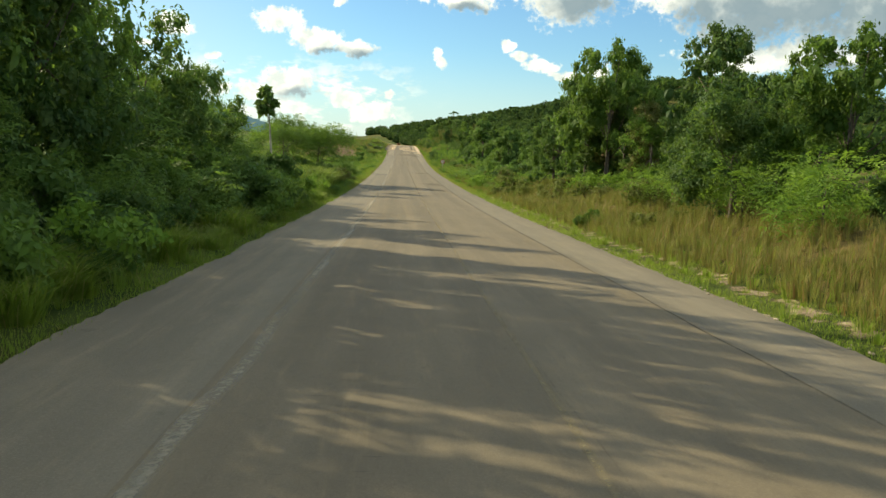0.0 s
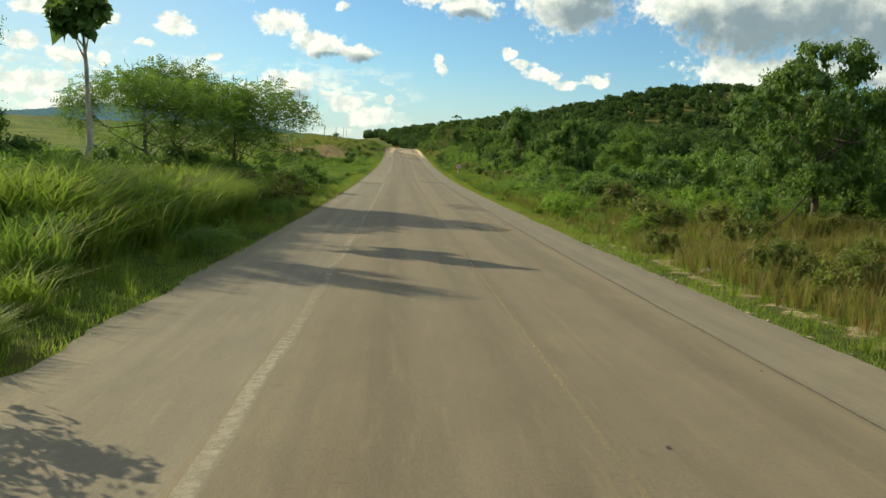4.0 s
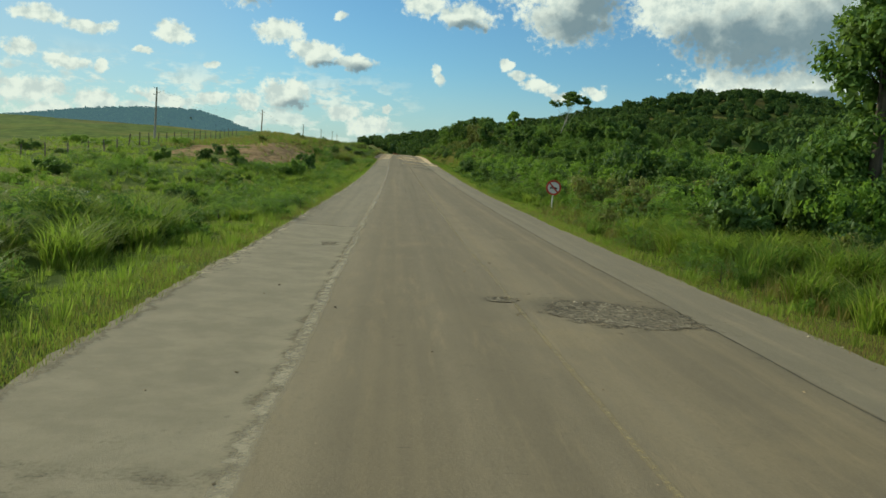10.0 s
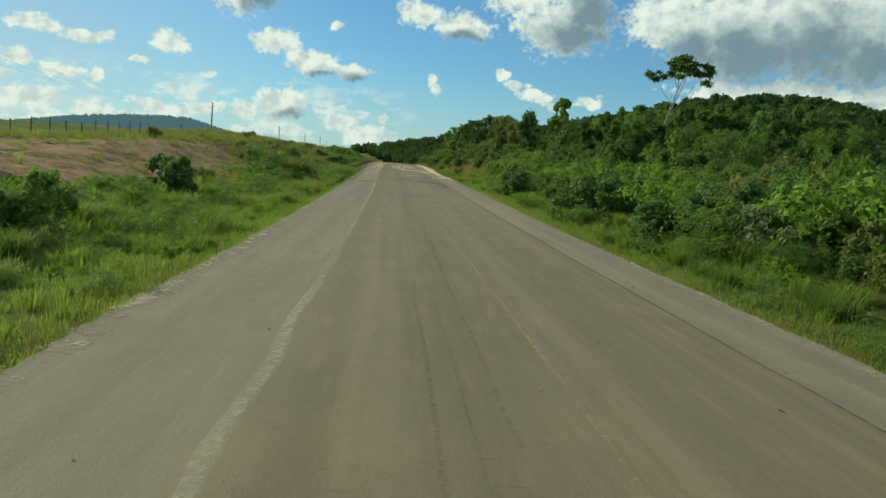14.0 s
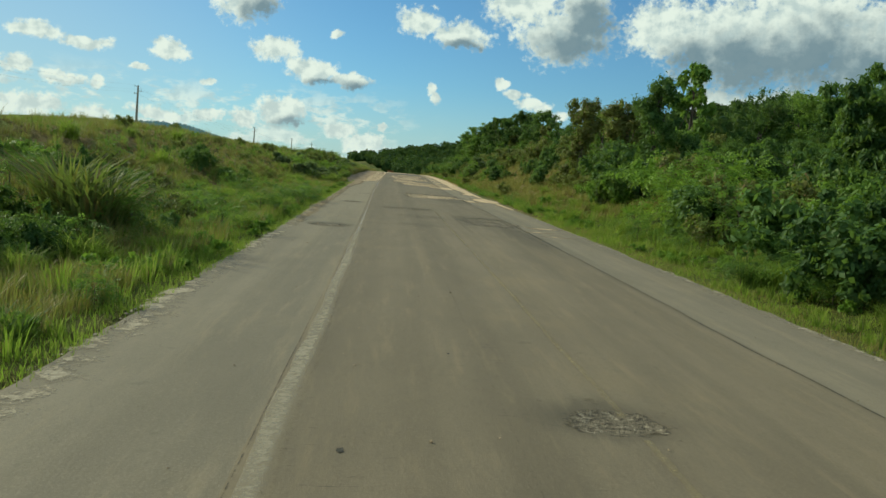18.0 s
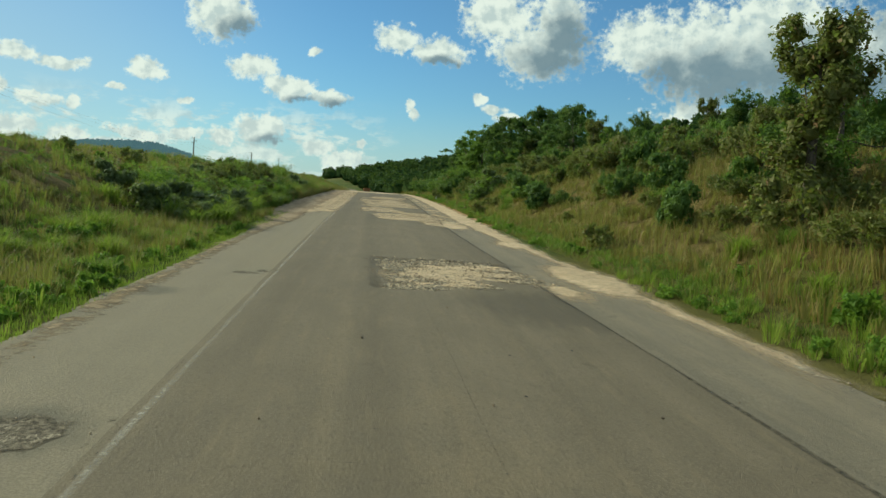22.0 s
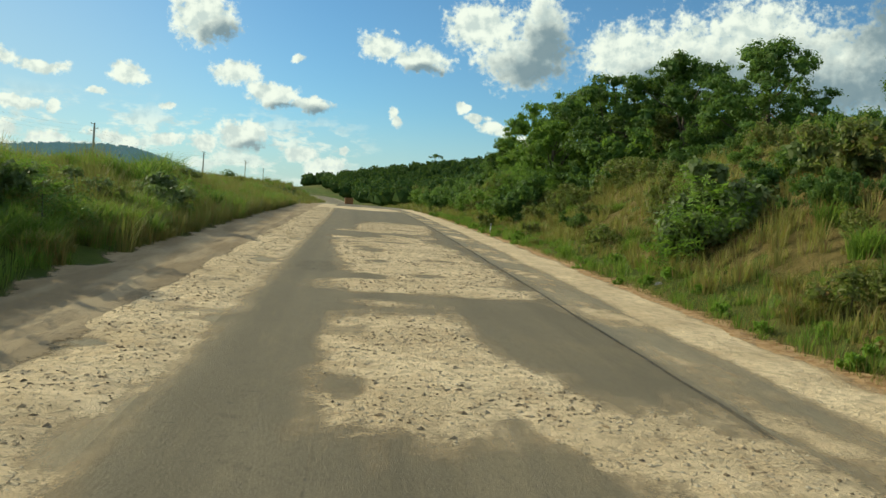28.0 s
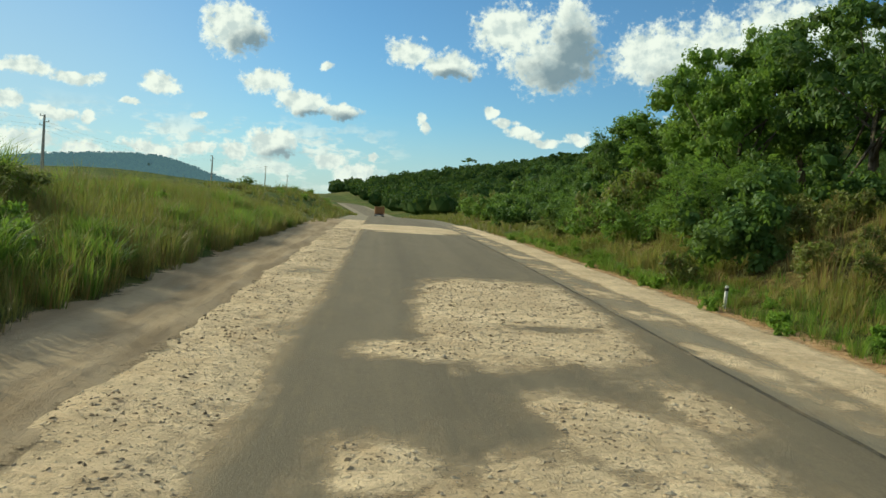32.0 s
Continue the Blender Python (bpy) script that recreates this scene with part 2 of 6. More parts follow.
def pale_bark(k):
    streak = k.noise(k.vec("MULTIPLY", k.co, (7, 7, 2)), 1.0, 5.0)
    return surface(k, k.ramp(streak, [(0.3, (0.20, 0.18, 0.14)), (0.7, (0.46, 0.43, 0.36))]), 0.9, streak, 0.4)


BARK, BARK_PALE = material("bark", bark), material("bark_pale", pale_bark)


def ground_look(k):
    wide = k.noise(k.co, 0.035, 5.0)
    mid = k.noise(k.co, 0.5, 5.0)
    fine = k.noise(k.co, 9.0, 6.0, 0.7)
    where = k.n("ShaderNodeSeparateXYZ", i_0=k.co)
    open_land = k.math("MULTIPLY", k.span(where.outputs[0], -0.5, -7.0), k.span(where.outputs[1], 330.0, 250.0))
    green = k.mix(k.span(mid, 0.3, 0.7), k.mix(open_land, (0.045, 0.070, 0.014), (0.055, 0.092, 0.015)), k.mix(open_land, (0.095, 0.120, 0.026), (0.115, 0.165, 0.028)))
    green = k.mix(k.span(wide, 0.46, 0.62), green, k.mix(open_land, (0.125, 0.115, 0.034), (0.150, 0.165, 0.034)))
    col = k.mix(k.math("MULTIPLY", k.span(fine, 0.55, 0.78), 0.5), green, (0.030, 0.055, 0.010))
    return surface(k, col, 1.0, k.math("ADD", fine, mid), 1.0, 0.12, spec=0.1)


def asphalt_look(tone, webs=(), stains=(), overlay=True):
    def build(k):
        grit = k.noise(k.co, 40.0, 4.0, 0.75)
        stain = k.noise(k.co, 0.35, 6.0, 0.6)
        along = k.noise(k.vec("MULTIPLY", k.co, (1.7, 0.035, 1)), 1.0, 5.0, 0.55)
        tracks = k.noise(k.vec("MULTIPLY", k.co, (0.95, 0.006, 1)), 1.0, 2.0)
        net = k.n("ShaderNodeTexVoronoi", feature="DISTANCE_TO_EDGE", i_Vector=k.vec("MULTIPLY", k.co, (6.5, 9.0, 1)), i_Scale=1.0).outputs[0]
        # worse the further on; web cracking in zones of its own
        place = k.n("ShaderNodeSeparateXYZ", i_0=k.co)
        coarse = k.math("ADD", 0.30, k.math("MULTIPLY", k.span(place.outputs[1], 190, 225), 0.36))
        zone = k.math("MULTIPLY", k.span(k.noise(k.co, 0.16, 2.0), 0.66, 0.74), k.math("MULTIPLY", k.span(place.outputs[1], 196, 202), k.span(place.outputs[1], 224, 214)))
        for cx, cy, rx, ry in webs:
            near = k.vec("LENGTH", k.vec("MULTIPLY_ADD", k.co, (1 / rx, 1 / ry, 0), (-cx / rx, -cy / ry, 0)))
            near = k.math("ADD", near, k.math("MULTIPLY", k.math("SUBTRACT", k.noise(k.co, 1.4, 3.0), 0.5), 0.9))
            zone = k.math("MAXIMUM", zone, k.span(near, 1.05, 0.75))
        crack = k.math("MULTIPLY", k.span(net, 0.05, 0.012), k.math("MULTIPLY", zone, 0.62))
        base = k.mix(k.span(along, 0.30, 0.72), tuple(c * 0.90 for c in tone), tuple(c * 1.06 for c in tone))
        base = k.mix(k.math("MULTIPLY", k.span(tracks, 0.45, 0.62), 0.55), base, tuple(c * 0.70 for c in tone))
        lane_dust = k.noise(k.vec("MULTIPLY", k.co, (1.25, 0.010, 1)), 1.0, 3.0, 0.6)
        base = k.mix(k.math("MULTIPLY", k.span(lane_dust, 0.52, 0.70), 0.50), base, (tone[0] * 1.28, tone[1] * 1.24, tone[2] * 1.14))
        base = k.mix(k.math("MULTIPLY", k.span(stain, 0.55, 0.75), 0.35), base, (tone[0] * 1.35, tone[1] * 1.28, tone[2] * 1.1))
        base = k.mix(k.math("MULTIPLY", k.span(grit, 0.46, 0.68), coarse), base, tuple(c * 1.60 for c in tone))
        speck = k.noise(k.vec("MULTIPLY", k.co, (22, 9, 1)), 1.0, 4.0, 0.7)
        base = k.mix(k.math("MULTIPLY", k.span(speck, 0.50, 0.70), k.math("MULTIPLY", coarse, 0.7)), base, tuple(c * 0.50 for c in tone))
        base = k.mix(k.math("MULTIPLY", k.span(k.noise(k.co, 1.9, 3.0), 0.68, 0.76), 0.35), base, tuple(c * 0.45 for c in tone))
        blot = k.noise(k.vec("MULTIPLY", k.co, (1.1, 0.4, 1)), 1.0, 6.0, 0.65)
        base = k.mix(k.math("MULTIPLY", k.span(blot, 0.38, 0.68), 0.28), base, tuple(c * 0.66 for c in tone))
        path = k.math("ABSOLUTE", k.math("SUBTRACT", k.math("ABSOLUTE", k.math("SUBTRACT", place.outputs[0], 2.3)), 0.85))
        base = k.mix(k.math("MULTIPLY", k.math("MULTIPLY", k.span(path, 0.55, 0.1), k.span(along, 0.3, 0.6)), 0.38), base, tuple(c * 0.6 for c in tone))
        hair = k.noise(k.vec("MULTIPLY", k.co, (2.6, 24.0, 1)), 1.0, 3.0, 0.6)
        fine_crack = k.math("MULTIPLY", k.span(hair, 0.655, 0.70), k.math("MULTIPLY", k.span(stain, 0.42, 0.56), k.span(path, 0.8, 0.3)))
        base = k.mix(k.math("MULTIPLY", fine_crack, 0.55), base, (0.06, 0.052, 0.038))
        wornout = k.noise(k.vec("MULTIPLY", k.co, (5.0, 0.5, 1)), 1.0, 6.0, 0.7)
        base = k.mix(k.math("MULTIPLY", k.span(wornout, 0.50, 0.75), 0.40), base, (tone[0] * 1.45, tone[1] * 1.38, tone[2] * 1.25))
        # old tar, damp and rubber round the broken places; newer, darker overlay at the far end
        if overlay:
            soil = k.math("ADD", k.math("MULTIPLY", k.span(place.outputs[1], 200.8, 202.2), 0.09), k.math("MULTIPLY", k.span(place.outputs[1], 250, 262), 0.14))
        else:
            soil = 0.0
            bleached = k.math("MULTIPLY", k.span(place.outputs[0], 3.0, 1.5), k.span(place.outputs[1], 190, 222))
            base = k.mix(k.math("MULTIPLY", bleached, 0.55), base, (tone[0] * 1.42, tone[1] * 1.40, tone[2] * 1.32))
            base = k.mix(k.math("MULTIPLY", bleached, k.math("MULTIPLY", k.span(grit, 0.55, 0.42), 0.35)), base, tuple(c * 0.6 for c in tone))
        ragged = k.math("ADD", k.math("MULTIPLY", k.math("SUBTRACT", blot, 0.5), 1.3), k.math("MULTIPLY", k.math("SUBTRACT", wornout, 0.5), 0.9))
        for cx, cy, rx, ry in stains:
            near = k.vec("LENGTH", k.vec("MULTIPLY_ADD", k.co, (1 / rx, 1 / ry, 0), (-cx / rx, -cy / ry, 0)))
            soil = k.math("MAXIMUM", soil, k.math("MULTIPLY", k.span(k.math("ADD", near, ragged), 1.25, 0.45), 0.50))
        base = k.mix(soil, base, (tone[0] * 0.34, tone[1] * 0.37, tone[2] * 0.40))
        base = k.mix(crack, base, (0.05, 0.045, 0.035))
        height = k.math("SUBTRACT", k.math("MULTIPLY", grit, 0.6), k.math("MULTIPLY", crack, 1.5))
        return surface(k, base, 0.88, k.math("ADD", height, k.math("MULTIPLY", speck, 0.5)), k.math("MULTIPLY", coarse, 1.4), 0.02, spec=0.25)
    return build


def cover(k, shader, grain=26.0, rough=0.9, lo=-0.03, hi=0.10, dust=0.0):
    """Lets a loose layer thin out in grains towards its edge, by the layer's own thickness."""
    thick = k.n("ShaderNodeAttribute", attribute_name="cover").outputs["Fac"]
    bits = k.math("ADD", k.math("MULTIPLY", k.math("SUBTRACT", k.noise(k.co, grain, 4.0, 0.8), 0.5), rough), k.math("MULTIPLY", k.math("SUBTRACT", k.noise(k.co, 2.5, 4.0, 0.6), 0.5), rough))
    share = k.span(k.math("ADD", thick, bits), lo, hi)
    if dust:
        # a film of dust dragged along the road beyond the edge
        drag = k.noise(k.vec("MULTIPLY", k.co, (3.0, 0.5, 1)), 1.0, 5.0, 0.65)
        film = k.math("MULTIPLY", k.span(k.math("ADD", thick, k.math("MULTIPLY", k.math("SUBTRACT", drag, 0.5), 0.9)), -0.42, 0.10), dust)
        share = k.math("MAXIMUM", share, film)
    return k.n("ShaderNodeMixShader", i_0=share, i_1=k.n("ShaderNodeBsdfTransparent").outputs[0], i_2=shader).outputs[0]


def sand_look(k):
    grit = k.noise(k.co, 38.0, 5.0, 0.8)
    lumps = k.noise(k.co, 5.0, 5.0, 0.65)
    wide = k.noise(k.co, 0.6, 4.0)
    stones = k.n("ShaderNodeTexVoronoi", i_Vector=k.co, i_Scale=13.0).outputs[0]
    col = k.mix(k.span(wide, 0.35, 0.7), (0.585, 0.442, 0.278), (0.78, 0.605, 0.395))
    col = k.mix(k.math("MULTIPLY", k.span(k.noise(k.co, 1.7, 5.0, 0.65), 0.48, 0.66), 0.45), col, (0.48, 0.330, 0.195))
    col = k.mix(k.math("MULTIPLY", k.span(lumps, 0.46, 0.62), 0.55), col, (0.36, 0.275, 0.175))
    clods = k.n("ShaderNodeTexVoronoi", i_Vector=k.vec("ADD", k.co, k.vec("MULTIPLY", k.n("ShaderNodeTexNoise", i_Vector=k.co, i_Scale=9.0).outputs[1], (0.1, 0.1, 0))), i_Scale=7.5).outputs[0]
    clod = k.math("MULTIPLY", k.span(clods, 0.34, 0.22), k.span(k.noise(k.co, 0.9, 3.0), 0.42, 0.56))
    col = k.mix(k.math("MULTIPLY", clod, 0.45), col, (0.60, 0.49, 0.35))
    col = k.mix(k.math("MULTIPLY", k.span(stones, 0.16, 0.05), 0.6), col, (0.16, 0.13, 0.09))
    col = k.mix(k.math("MULTIPLY", k.span(k.noise(k.co, 16.0, 3.0, 0.7), 0.60, 0.72), 0.5), col, (0.17, 0.135, 0.095))
    groove = k.math("SINE", k.math("MULTIPLY", k.vec("DOT_PRODUCT", k.vec("ADD", k.co, k.vec("MULTIPLY", k.n("ShaderNodeTexNoise", i_Vector=k.co, i_Scale=0.7).outputs[1], (0.3, 0, 0))), (1, 0, 0)), 84.0))
    tread = k.math("MULTIPLY", groove, k.math("MULTIPLY", k.span(k.noise(k.vec("MULTIPLY", k.co, (1.1, 0.09, 1)), 1.0, 2.0), 0.56, 0.68), 0.022))
    height = k.math("ADD", k.math("ADD", k.math("ADD", k.math("MULTIPLY", grit, 0.35), tread), k.math("MULTIPLY", lumps, 1.2)), k.math("MULTIPLY", clod, 0.5))
    return cover(k, surface(k, col, 0.95, height, 1.0, 0.06, spec=0.15), 20.0, 0.48, -0.13, 0.09, 0.55)


def rubble_look(k):
    bits = k.n("ShaderNodeTexVoronoi", i_Vector=k.vec("ADD", k.co, k.vec("MULTIPLY", k.n("ShaderNodeTexNoise", i_Vector=k.co, i_Scale=4.0, i_Detail=3.0).outputs[1], (0.4, 0.4, 0.4))), i_Scale=26.0)
    lumps = k.noise(k.co, 14.0, 5.0, 0.75)
    patchy = k.noise(k.co, 2.2, 5.0, 0.7)
    col = k.mix(k.span(lumps, 0.35, 0.65), (0.058, 0.048, 0.033), (0.235, 0.195, 0.136))
    worm = k.noise(k.vec("MULTIPLY", k.co, (3.2, 2.2, 1)), 1.0, 4.0, 0.7)
    vein = k.math("MULTIPLY", k.span(k.math("ABSOLUTE", k.math("SUBTRACT", worm, 0.5)), 0.024, 0.006), k.span(patchy, 0.46, 0.54))
    col = k.mix(k.math("MULTIPLY", vein, 0.8), col, (0.42, 0.36, 0.26))
    return cover(k, surface(k, col, 0.95, k.math("SUBTRACT", lumps, k.math("MULTIPLY", bits.outputs[0], 0.4)), 0.8, 0.035, spec=0.2), 9.0, 1.0, -0.08, 0.28)


def red_earth_look(k):
    lumps = k.noise(k.co, 1.3, 6.0, 0.7)
    col = k.mix(k.span(lumps, 0.35, 0.65), (0.20, 0.125, 0.060), (0.35, 0.235, 0.125))
    return cover(k, surface(k, col, 1.0, lumps, 1.0, 0.2, spec=0.1), 3.0, 1.6)


def cut_earth_look(k):
    lumps = k.noise(k.co, 5.0, 6.0, 0.7)
    col = k.mix(k.span(lumps, 0.35, 0.65), (0.28, 0.155, 0.070), (0.50, 0.325, 0.175))
    return cover(k, surface(k, col, 1.0, lumps, 1.0, 0.1, spec=0.1), 6.0, 0.8, -0.15, 0.15)


def ochre_earth_look(k):
    lumps = k.noise(k.co, 3.5, 6.0, 0.7)
    col = k.mix(k.span(lumps, 0.35, 0.65), (0.18, 0.132, 0.080), (0.42, 0.325, 0.205))
    return cover(k, surface(k, col, 1.0, lumps, 0.8, 0.06, spec=0.1), 9.0, 0.8, -0.2, 0.2)


def tan_earth_look(k):
    lumps = k.noise(k.co, 4.0, 6.0, 0.65)
    wide = k.noise(k.vec("MULTIPLY", k.co, (1.5, 0.25, 1)), 1.0, 4.0)
    col = k.mix(k.span(wide, 0.35, 0.65), (0.29, 0.212, 0.132), (0.42, 0.320, 0.208))
    col = k.mix(k.math("MULTIPLY", k.span(lumps, 0.5, 0.7), 0.4), col, (0.24, 0.18, 0.115))
    return cover(k, surface(k, col, 1.0, k.math("ADD", lumps, k.noise(k.co, 24.0, 4.0, 0.7)), 0.7, 0.04, spec=0.1), 14.0, 0.6, -0.1, 0.15)


def gravel_look(k):
    lumps = k.noise(k.co, 9.0, 5.0, 0.7)
    bits = k.n("ShaderNodeTexVoronoi", i_Vector=k.co, i_Scale=22.0).outputs[0]
    col = k.mix(k.span(lumps, 0.35, 0.65), (0.33, 0.282, 0.205), (0.47, 0.405, 0.30))
    col = k.mix(k.math("MULTIPLY", k.span(bits, 0.45, 0.7), 0.22), col, (0.22, 0.185, 0.13))
    return cover(k, surface(k, col, 1.0, k.math("SUBTRACT", lumps, bits), 0.4, 0.015, spec=0.1), 12.0, 1.1, -0.05, 0.30)


def chip_look(k):
    """Broken road base: pale chips in dark binder."""
    cells = k.n("ShaderNodeTexVoronoi", i_Vector=k.vec("ADD", k.co, k.vec("MULTIPLY", k.n("ShaderNodeTexNoise", i_Vector=k.co, i_Scale=6.0, i_Detail=3.0).outputs[1], (0.12, 0.12, 0))), i_Scale=15.0)
    chips = k.span(k.math("ADD", cells.outputs[0], k.math("MULTIPLY", k.noise(k.co, 30.0, 3.0), 0.3)), 0.62, 0.42)
    col = k.mix(chips, (0.15, 0.125, 0.088), k.mix(k.span(k.noise(k.co, 1.1, 3.0), 0.4, 0.6), (0.36, 0.292, 0.196), (0.58, 0.470, 0.315)))
    return cover(k, surface(k, col, 0.95, chips, 0.5, 0.02, spec=0.15), 9.0, 0.9, -0.1, 0.2)


def pale_patch_look(k):
    grit = k.noise(k.co, 40.0, 4.0, 0.75)
    stain = k.noise(k.co, 1.3, 5.0, 0.65)
    col = k.mix(k.span(stain, 0.35, 0.7), (0.212, 0.182, 0.128), (0.268, 0.230, 0.164))
    col = k.mix(k.math("MULTIPLY", k.span(grit, 0.52, 0.7), 0.4), col, (0.15, 0.128, 0.09))
    return cover(k, surface(k, col, 0.9, grit, 0.6, 0.015, spec=0.2), 14.0, 0.5, -0.05, 0.35)


def worn_paint(colour, lo, hi):
    def build(k):
        wear = k.math("ADD", k.noise(k.co, 9.0, 6.0, 0.75), k.math("MULTIPLY", k.noise(k.vec("MULTIPLY", k.co, (1, 0.12, 1)), 1.0, 3.0), 0.5))
        paint = surface(k, colour, 0.8)
        edge = k.span(k.n("ShaderNodeAttribute", attribute_name="cover").outputs["Fac"], 0.0, 0.8)
        return k.n("ShaderNodeMixShader", i_0=k.math("MULTIPLY", k.span(wear, lo, hi), edge), i_1=k.n("ShaderNodeBsdfTransparent").outputs[0], i_2=paint).outputs[0]
    return build


def plain(colour, rough=0.6, metal=0.0, grain=14.0, vary=0.25, spec=0.4):
    def build(k):
        n = k.noise(k.co, grain, 5.0)
        return surface(k, k.mix(k.span(n, 0.35, 0.7), tuple(c * (1 - vary) for c in colour), colour), rough, n, 0.15, 0.01, metal, spec)
    return build


def dry_ground_look(k):
    lumps = k.noise(k.co, 2.2, 6.0, 0.7)
    fine = k.noise(k.co, 14.0, 5.0, 0.7)
    col = k.mix(k.span(lumps, 0.35, 0.65), (0.115, 0.095, 0.030), (0.21, 0.155, 0.060))
    col = k.mix(k.math("MULTIPLY", k.span(fine, 0.5, 0.75), 0.6), col, (0.05, 0.045, 0.015))
    return cover(k, surface(k, col, 1.0, k.math("ADD", lumps, fine), 1.0, 0.12, spec=0.1), 4.0, 1.2)




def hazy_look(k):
    """Far woods as a backdrop, with blue haze put into the material as a glow."""
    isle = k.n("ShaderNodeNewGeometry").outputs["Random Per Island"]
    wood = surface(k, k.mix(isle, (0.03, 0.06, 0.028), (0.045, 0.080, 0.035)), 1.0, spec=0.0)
    haze_glow = k.n("ShaderNodeEmission", i_0=(0.11, 0.20, 0.28, 1), i_1=0.72).outputs[0]
    return k.n("ShaderNodeAddShader", i_0=wood, i_1=haze_glow).outputs[0]


HAZY = material("far_woods_haze_glow", hazy_look)
DRY_GROUND = material("dry_ground", dry_ground_look)
GROUND = material("grassy_ground", ground_look)
ASPHALT = material("weathered_asphalt", asphalt_look((0.199, 0.161, 0.106), [(3.5, 207.0, 1.3, 1.7), (2.2, 286.5, .9, 1.6), (3.2, 201.6, 1.0, 1.2)],
                                                   [(3.0, 213.4, 1.7, 1.3), (6.3, 206.8, 1.6, 4.0), (7.1, 200.0, .7, 6.0), (6.8, 226.8, 2.0, 3.0), (5.9, 83.0, 2.0, 1.1), (5.9, 38.5, 1.3, 2.0), (4.2, 177.1, .9, .7)]))
SHOULDER = material("shoulder_asphalt", asphalt_look((0.220, 0.186, 0.131), (), [(-.2, 200.0, 1.0, 1.0), (-.2, 217.6, .8, .8), (-1.3, 226.8, .7, .7)], False))
SAND, RUBBLE = material("sand_and_gravel", sand_look), material("broken_asphalt", rubble_look)
RED_EARTH, OCHRE, CUT_EARTH = material("red_earth", red_earth_look), material("ochre_earth", ochre_earth_look), material("cut_earth", cut_earth_look)
# worn white paint, with sunlight on the raised lane lip put into the colour
WHITE_LINE_LIP = material("worn_white_line_lit_lip", worn_paint((0.375, 0.328, 0.240), 0.40, 1.10))
YELLOW_LINE = material("worn_yellow_line", worn_paint((0.36, 0.285, 0.155), 0.48, 1.15))
WHITE_NARROW_LIP = material("white_line_lit_lip", worn_paint((0.44, 0.40, 0.32), 0.50, 1.1))
CRACK = material("lane_edge_crack", worn_paint((0.055, 0.048, 0.036), 0.74, 0.86))
CRACK_DARK = material("crack", plain((0.055, 0.048, 0.036), 0.95))
LEDGE = material("lane_step", worn_paint((0.075, 0.066, 0.05), 0.55, 1.0))
TAN_EARTH = material("tan_earth", tan_earth_look)
GRAVEL, CHIPS = material("pale_gravel", gravel_look), material("broken_road_base", chip_look)
PALE_PATCH = material("pale_road_repair", pale_patch_look)
JOINT = material("dark_joint", worn_paint((0.095, 0.083, 0.062), 0.45, 1.15))
TYRE = material("tyre_rubber_film", worn_paint((0.085, 0.075, 0.056), 0.62, 1.5))
TAR = material("tar_seam", worn_paint((0.11, 0.097, 0.075), 0.66, 1.4))


def pebbles(dark, light):
    def build(k):
        isle = k.n("ShaderNodeNewGeometry").outputs["Random Per Island"]
        return surface(k, k.mix(isle, dark, light), 0.95, k.noise(k.co, 60.0, 3.0), 0.4, 0.01, spec=0.2)
    return build


STONE = material("stone", pebbles((0.24, 0.19, 0.13), (0.56, 0.46, 0.33)))
STONE_PALE = material("road_base_stone", pebbles((0.30, 0.235, 0.150), (0.68, 0.545, 0.365)))
CONCRETE = material("concrete", plain((0.36, 0.33, 0.29), 0.9))
WOOD = material("weathered_wood", plain((0.20, 0.165, 0.125), 0.95, 0, 6.0, 0.5))
WIRE = material("steel_wire", plain((0.12, 0.12, 0.12), 0.5, 0.6))
WHITE = material("white_sign_paint", plain((0.72, 0.70, 0.66), 0.5))
RED = material("red_sign_paint", plain((0.50, 0.045, 0.03), 0.5))
BLACK = material("black_paint", plain((0.02, 0.02, 0.02), 0.6))
STEEL = material("galvanised_steel", plain((0.45, 0.45, 0.44), 0.5, 0.7))
ORANGE = material("orange_truck_paint", plain((0.26, 0.115, 0.035), 0.6))
RUBBER = material("rubber", plain((0.025, 0.025, 0.025), 0.9))
GLASS = material("dark_glass", plain((0.02, 0.025, 0.03), 0.08, 0, 2.0, 0.1, 0.6))
TAIL = material("tail_light", plain((0.45, 0.02, 0.02), 0.3))


# ---- plan: one straight road along +y, in metres ----
def smooth_table(keys, values):
    fine = np.arange(keys[0], keys[-1] + 1.0, 1.0)
    v = np.interp(fine, keys, values)
    for _ in range(3):
        pad = np.concatenate([np.full(8, v[0]), v, np.full(8, v[-1])])
        v = np.convolve(pad, np.ones(17) / 17, "valid")
    return lambda y: np.interp(y, fine, v)


line_x = smooth_table([-200, -40, 55, 100, 125, 180, 212, 250, 290, 305, 340, 400, 480, 540, 600, 650, 700, 800, 900],
                      [-.8, -.05, .37, .40, .66, .83, .74, .5, .85, 1.05, 1.2, 1.0, .2, -2, -6, -11, -17, -30, -46])
road_z = smooth_table([-200, -100, -40, -20, 0, 20, 40, 60, 80, 100, 120, 140, 160, 180, 200, 220, 240, 260, 280, 300, 320, 340, 356, 380, 400, 430, 470, 500, 540, 600, 650, 700, 800, 900],
                      [5.5, 2.7, .98, .42, 0, -.3, -.49, -.61, -.67, -.65, -.53, -.32, -.01, .38, .82, 1.22, 1.59, 2.0, 2.52, 2.99, 3.39, 3.75, 3.98, 4.16, 4.18, 3.9, 3.25, 3.0, 3.0, 3.9, 5.2, 7.0, 11.0, 13])
LANES = 6.85          # width of the two lanes right of the white line
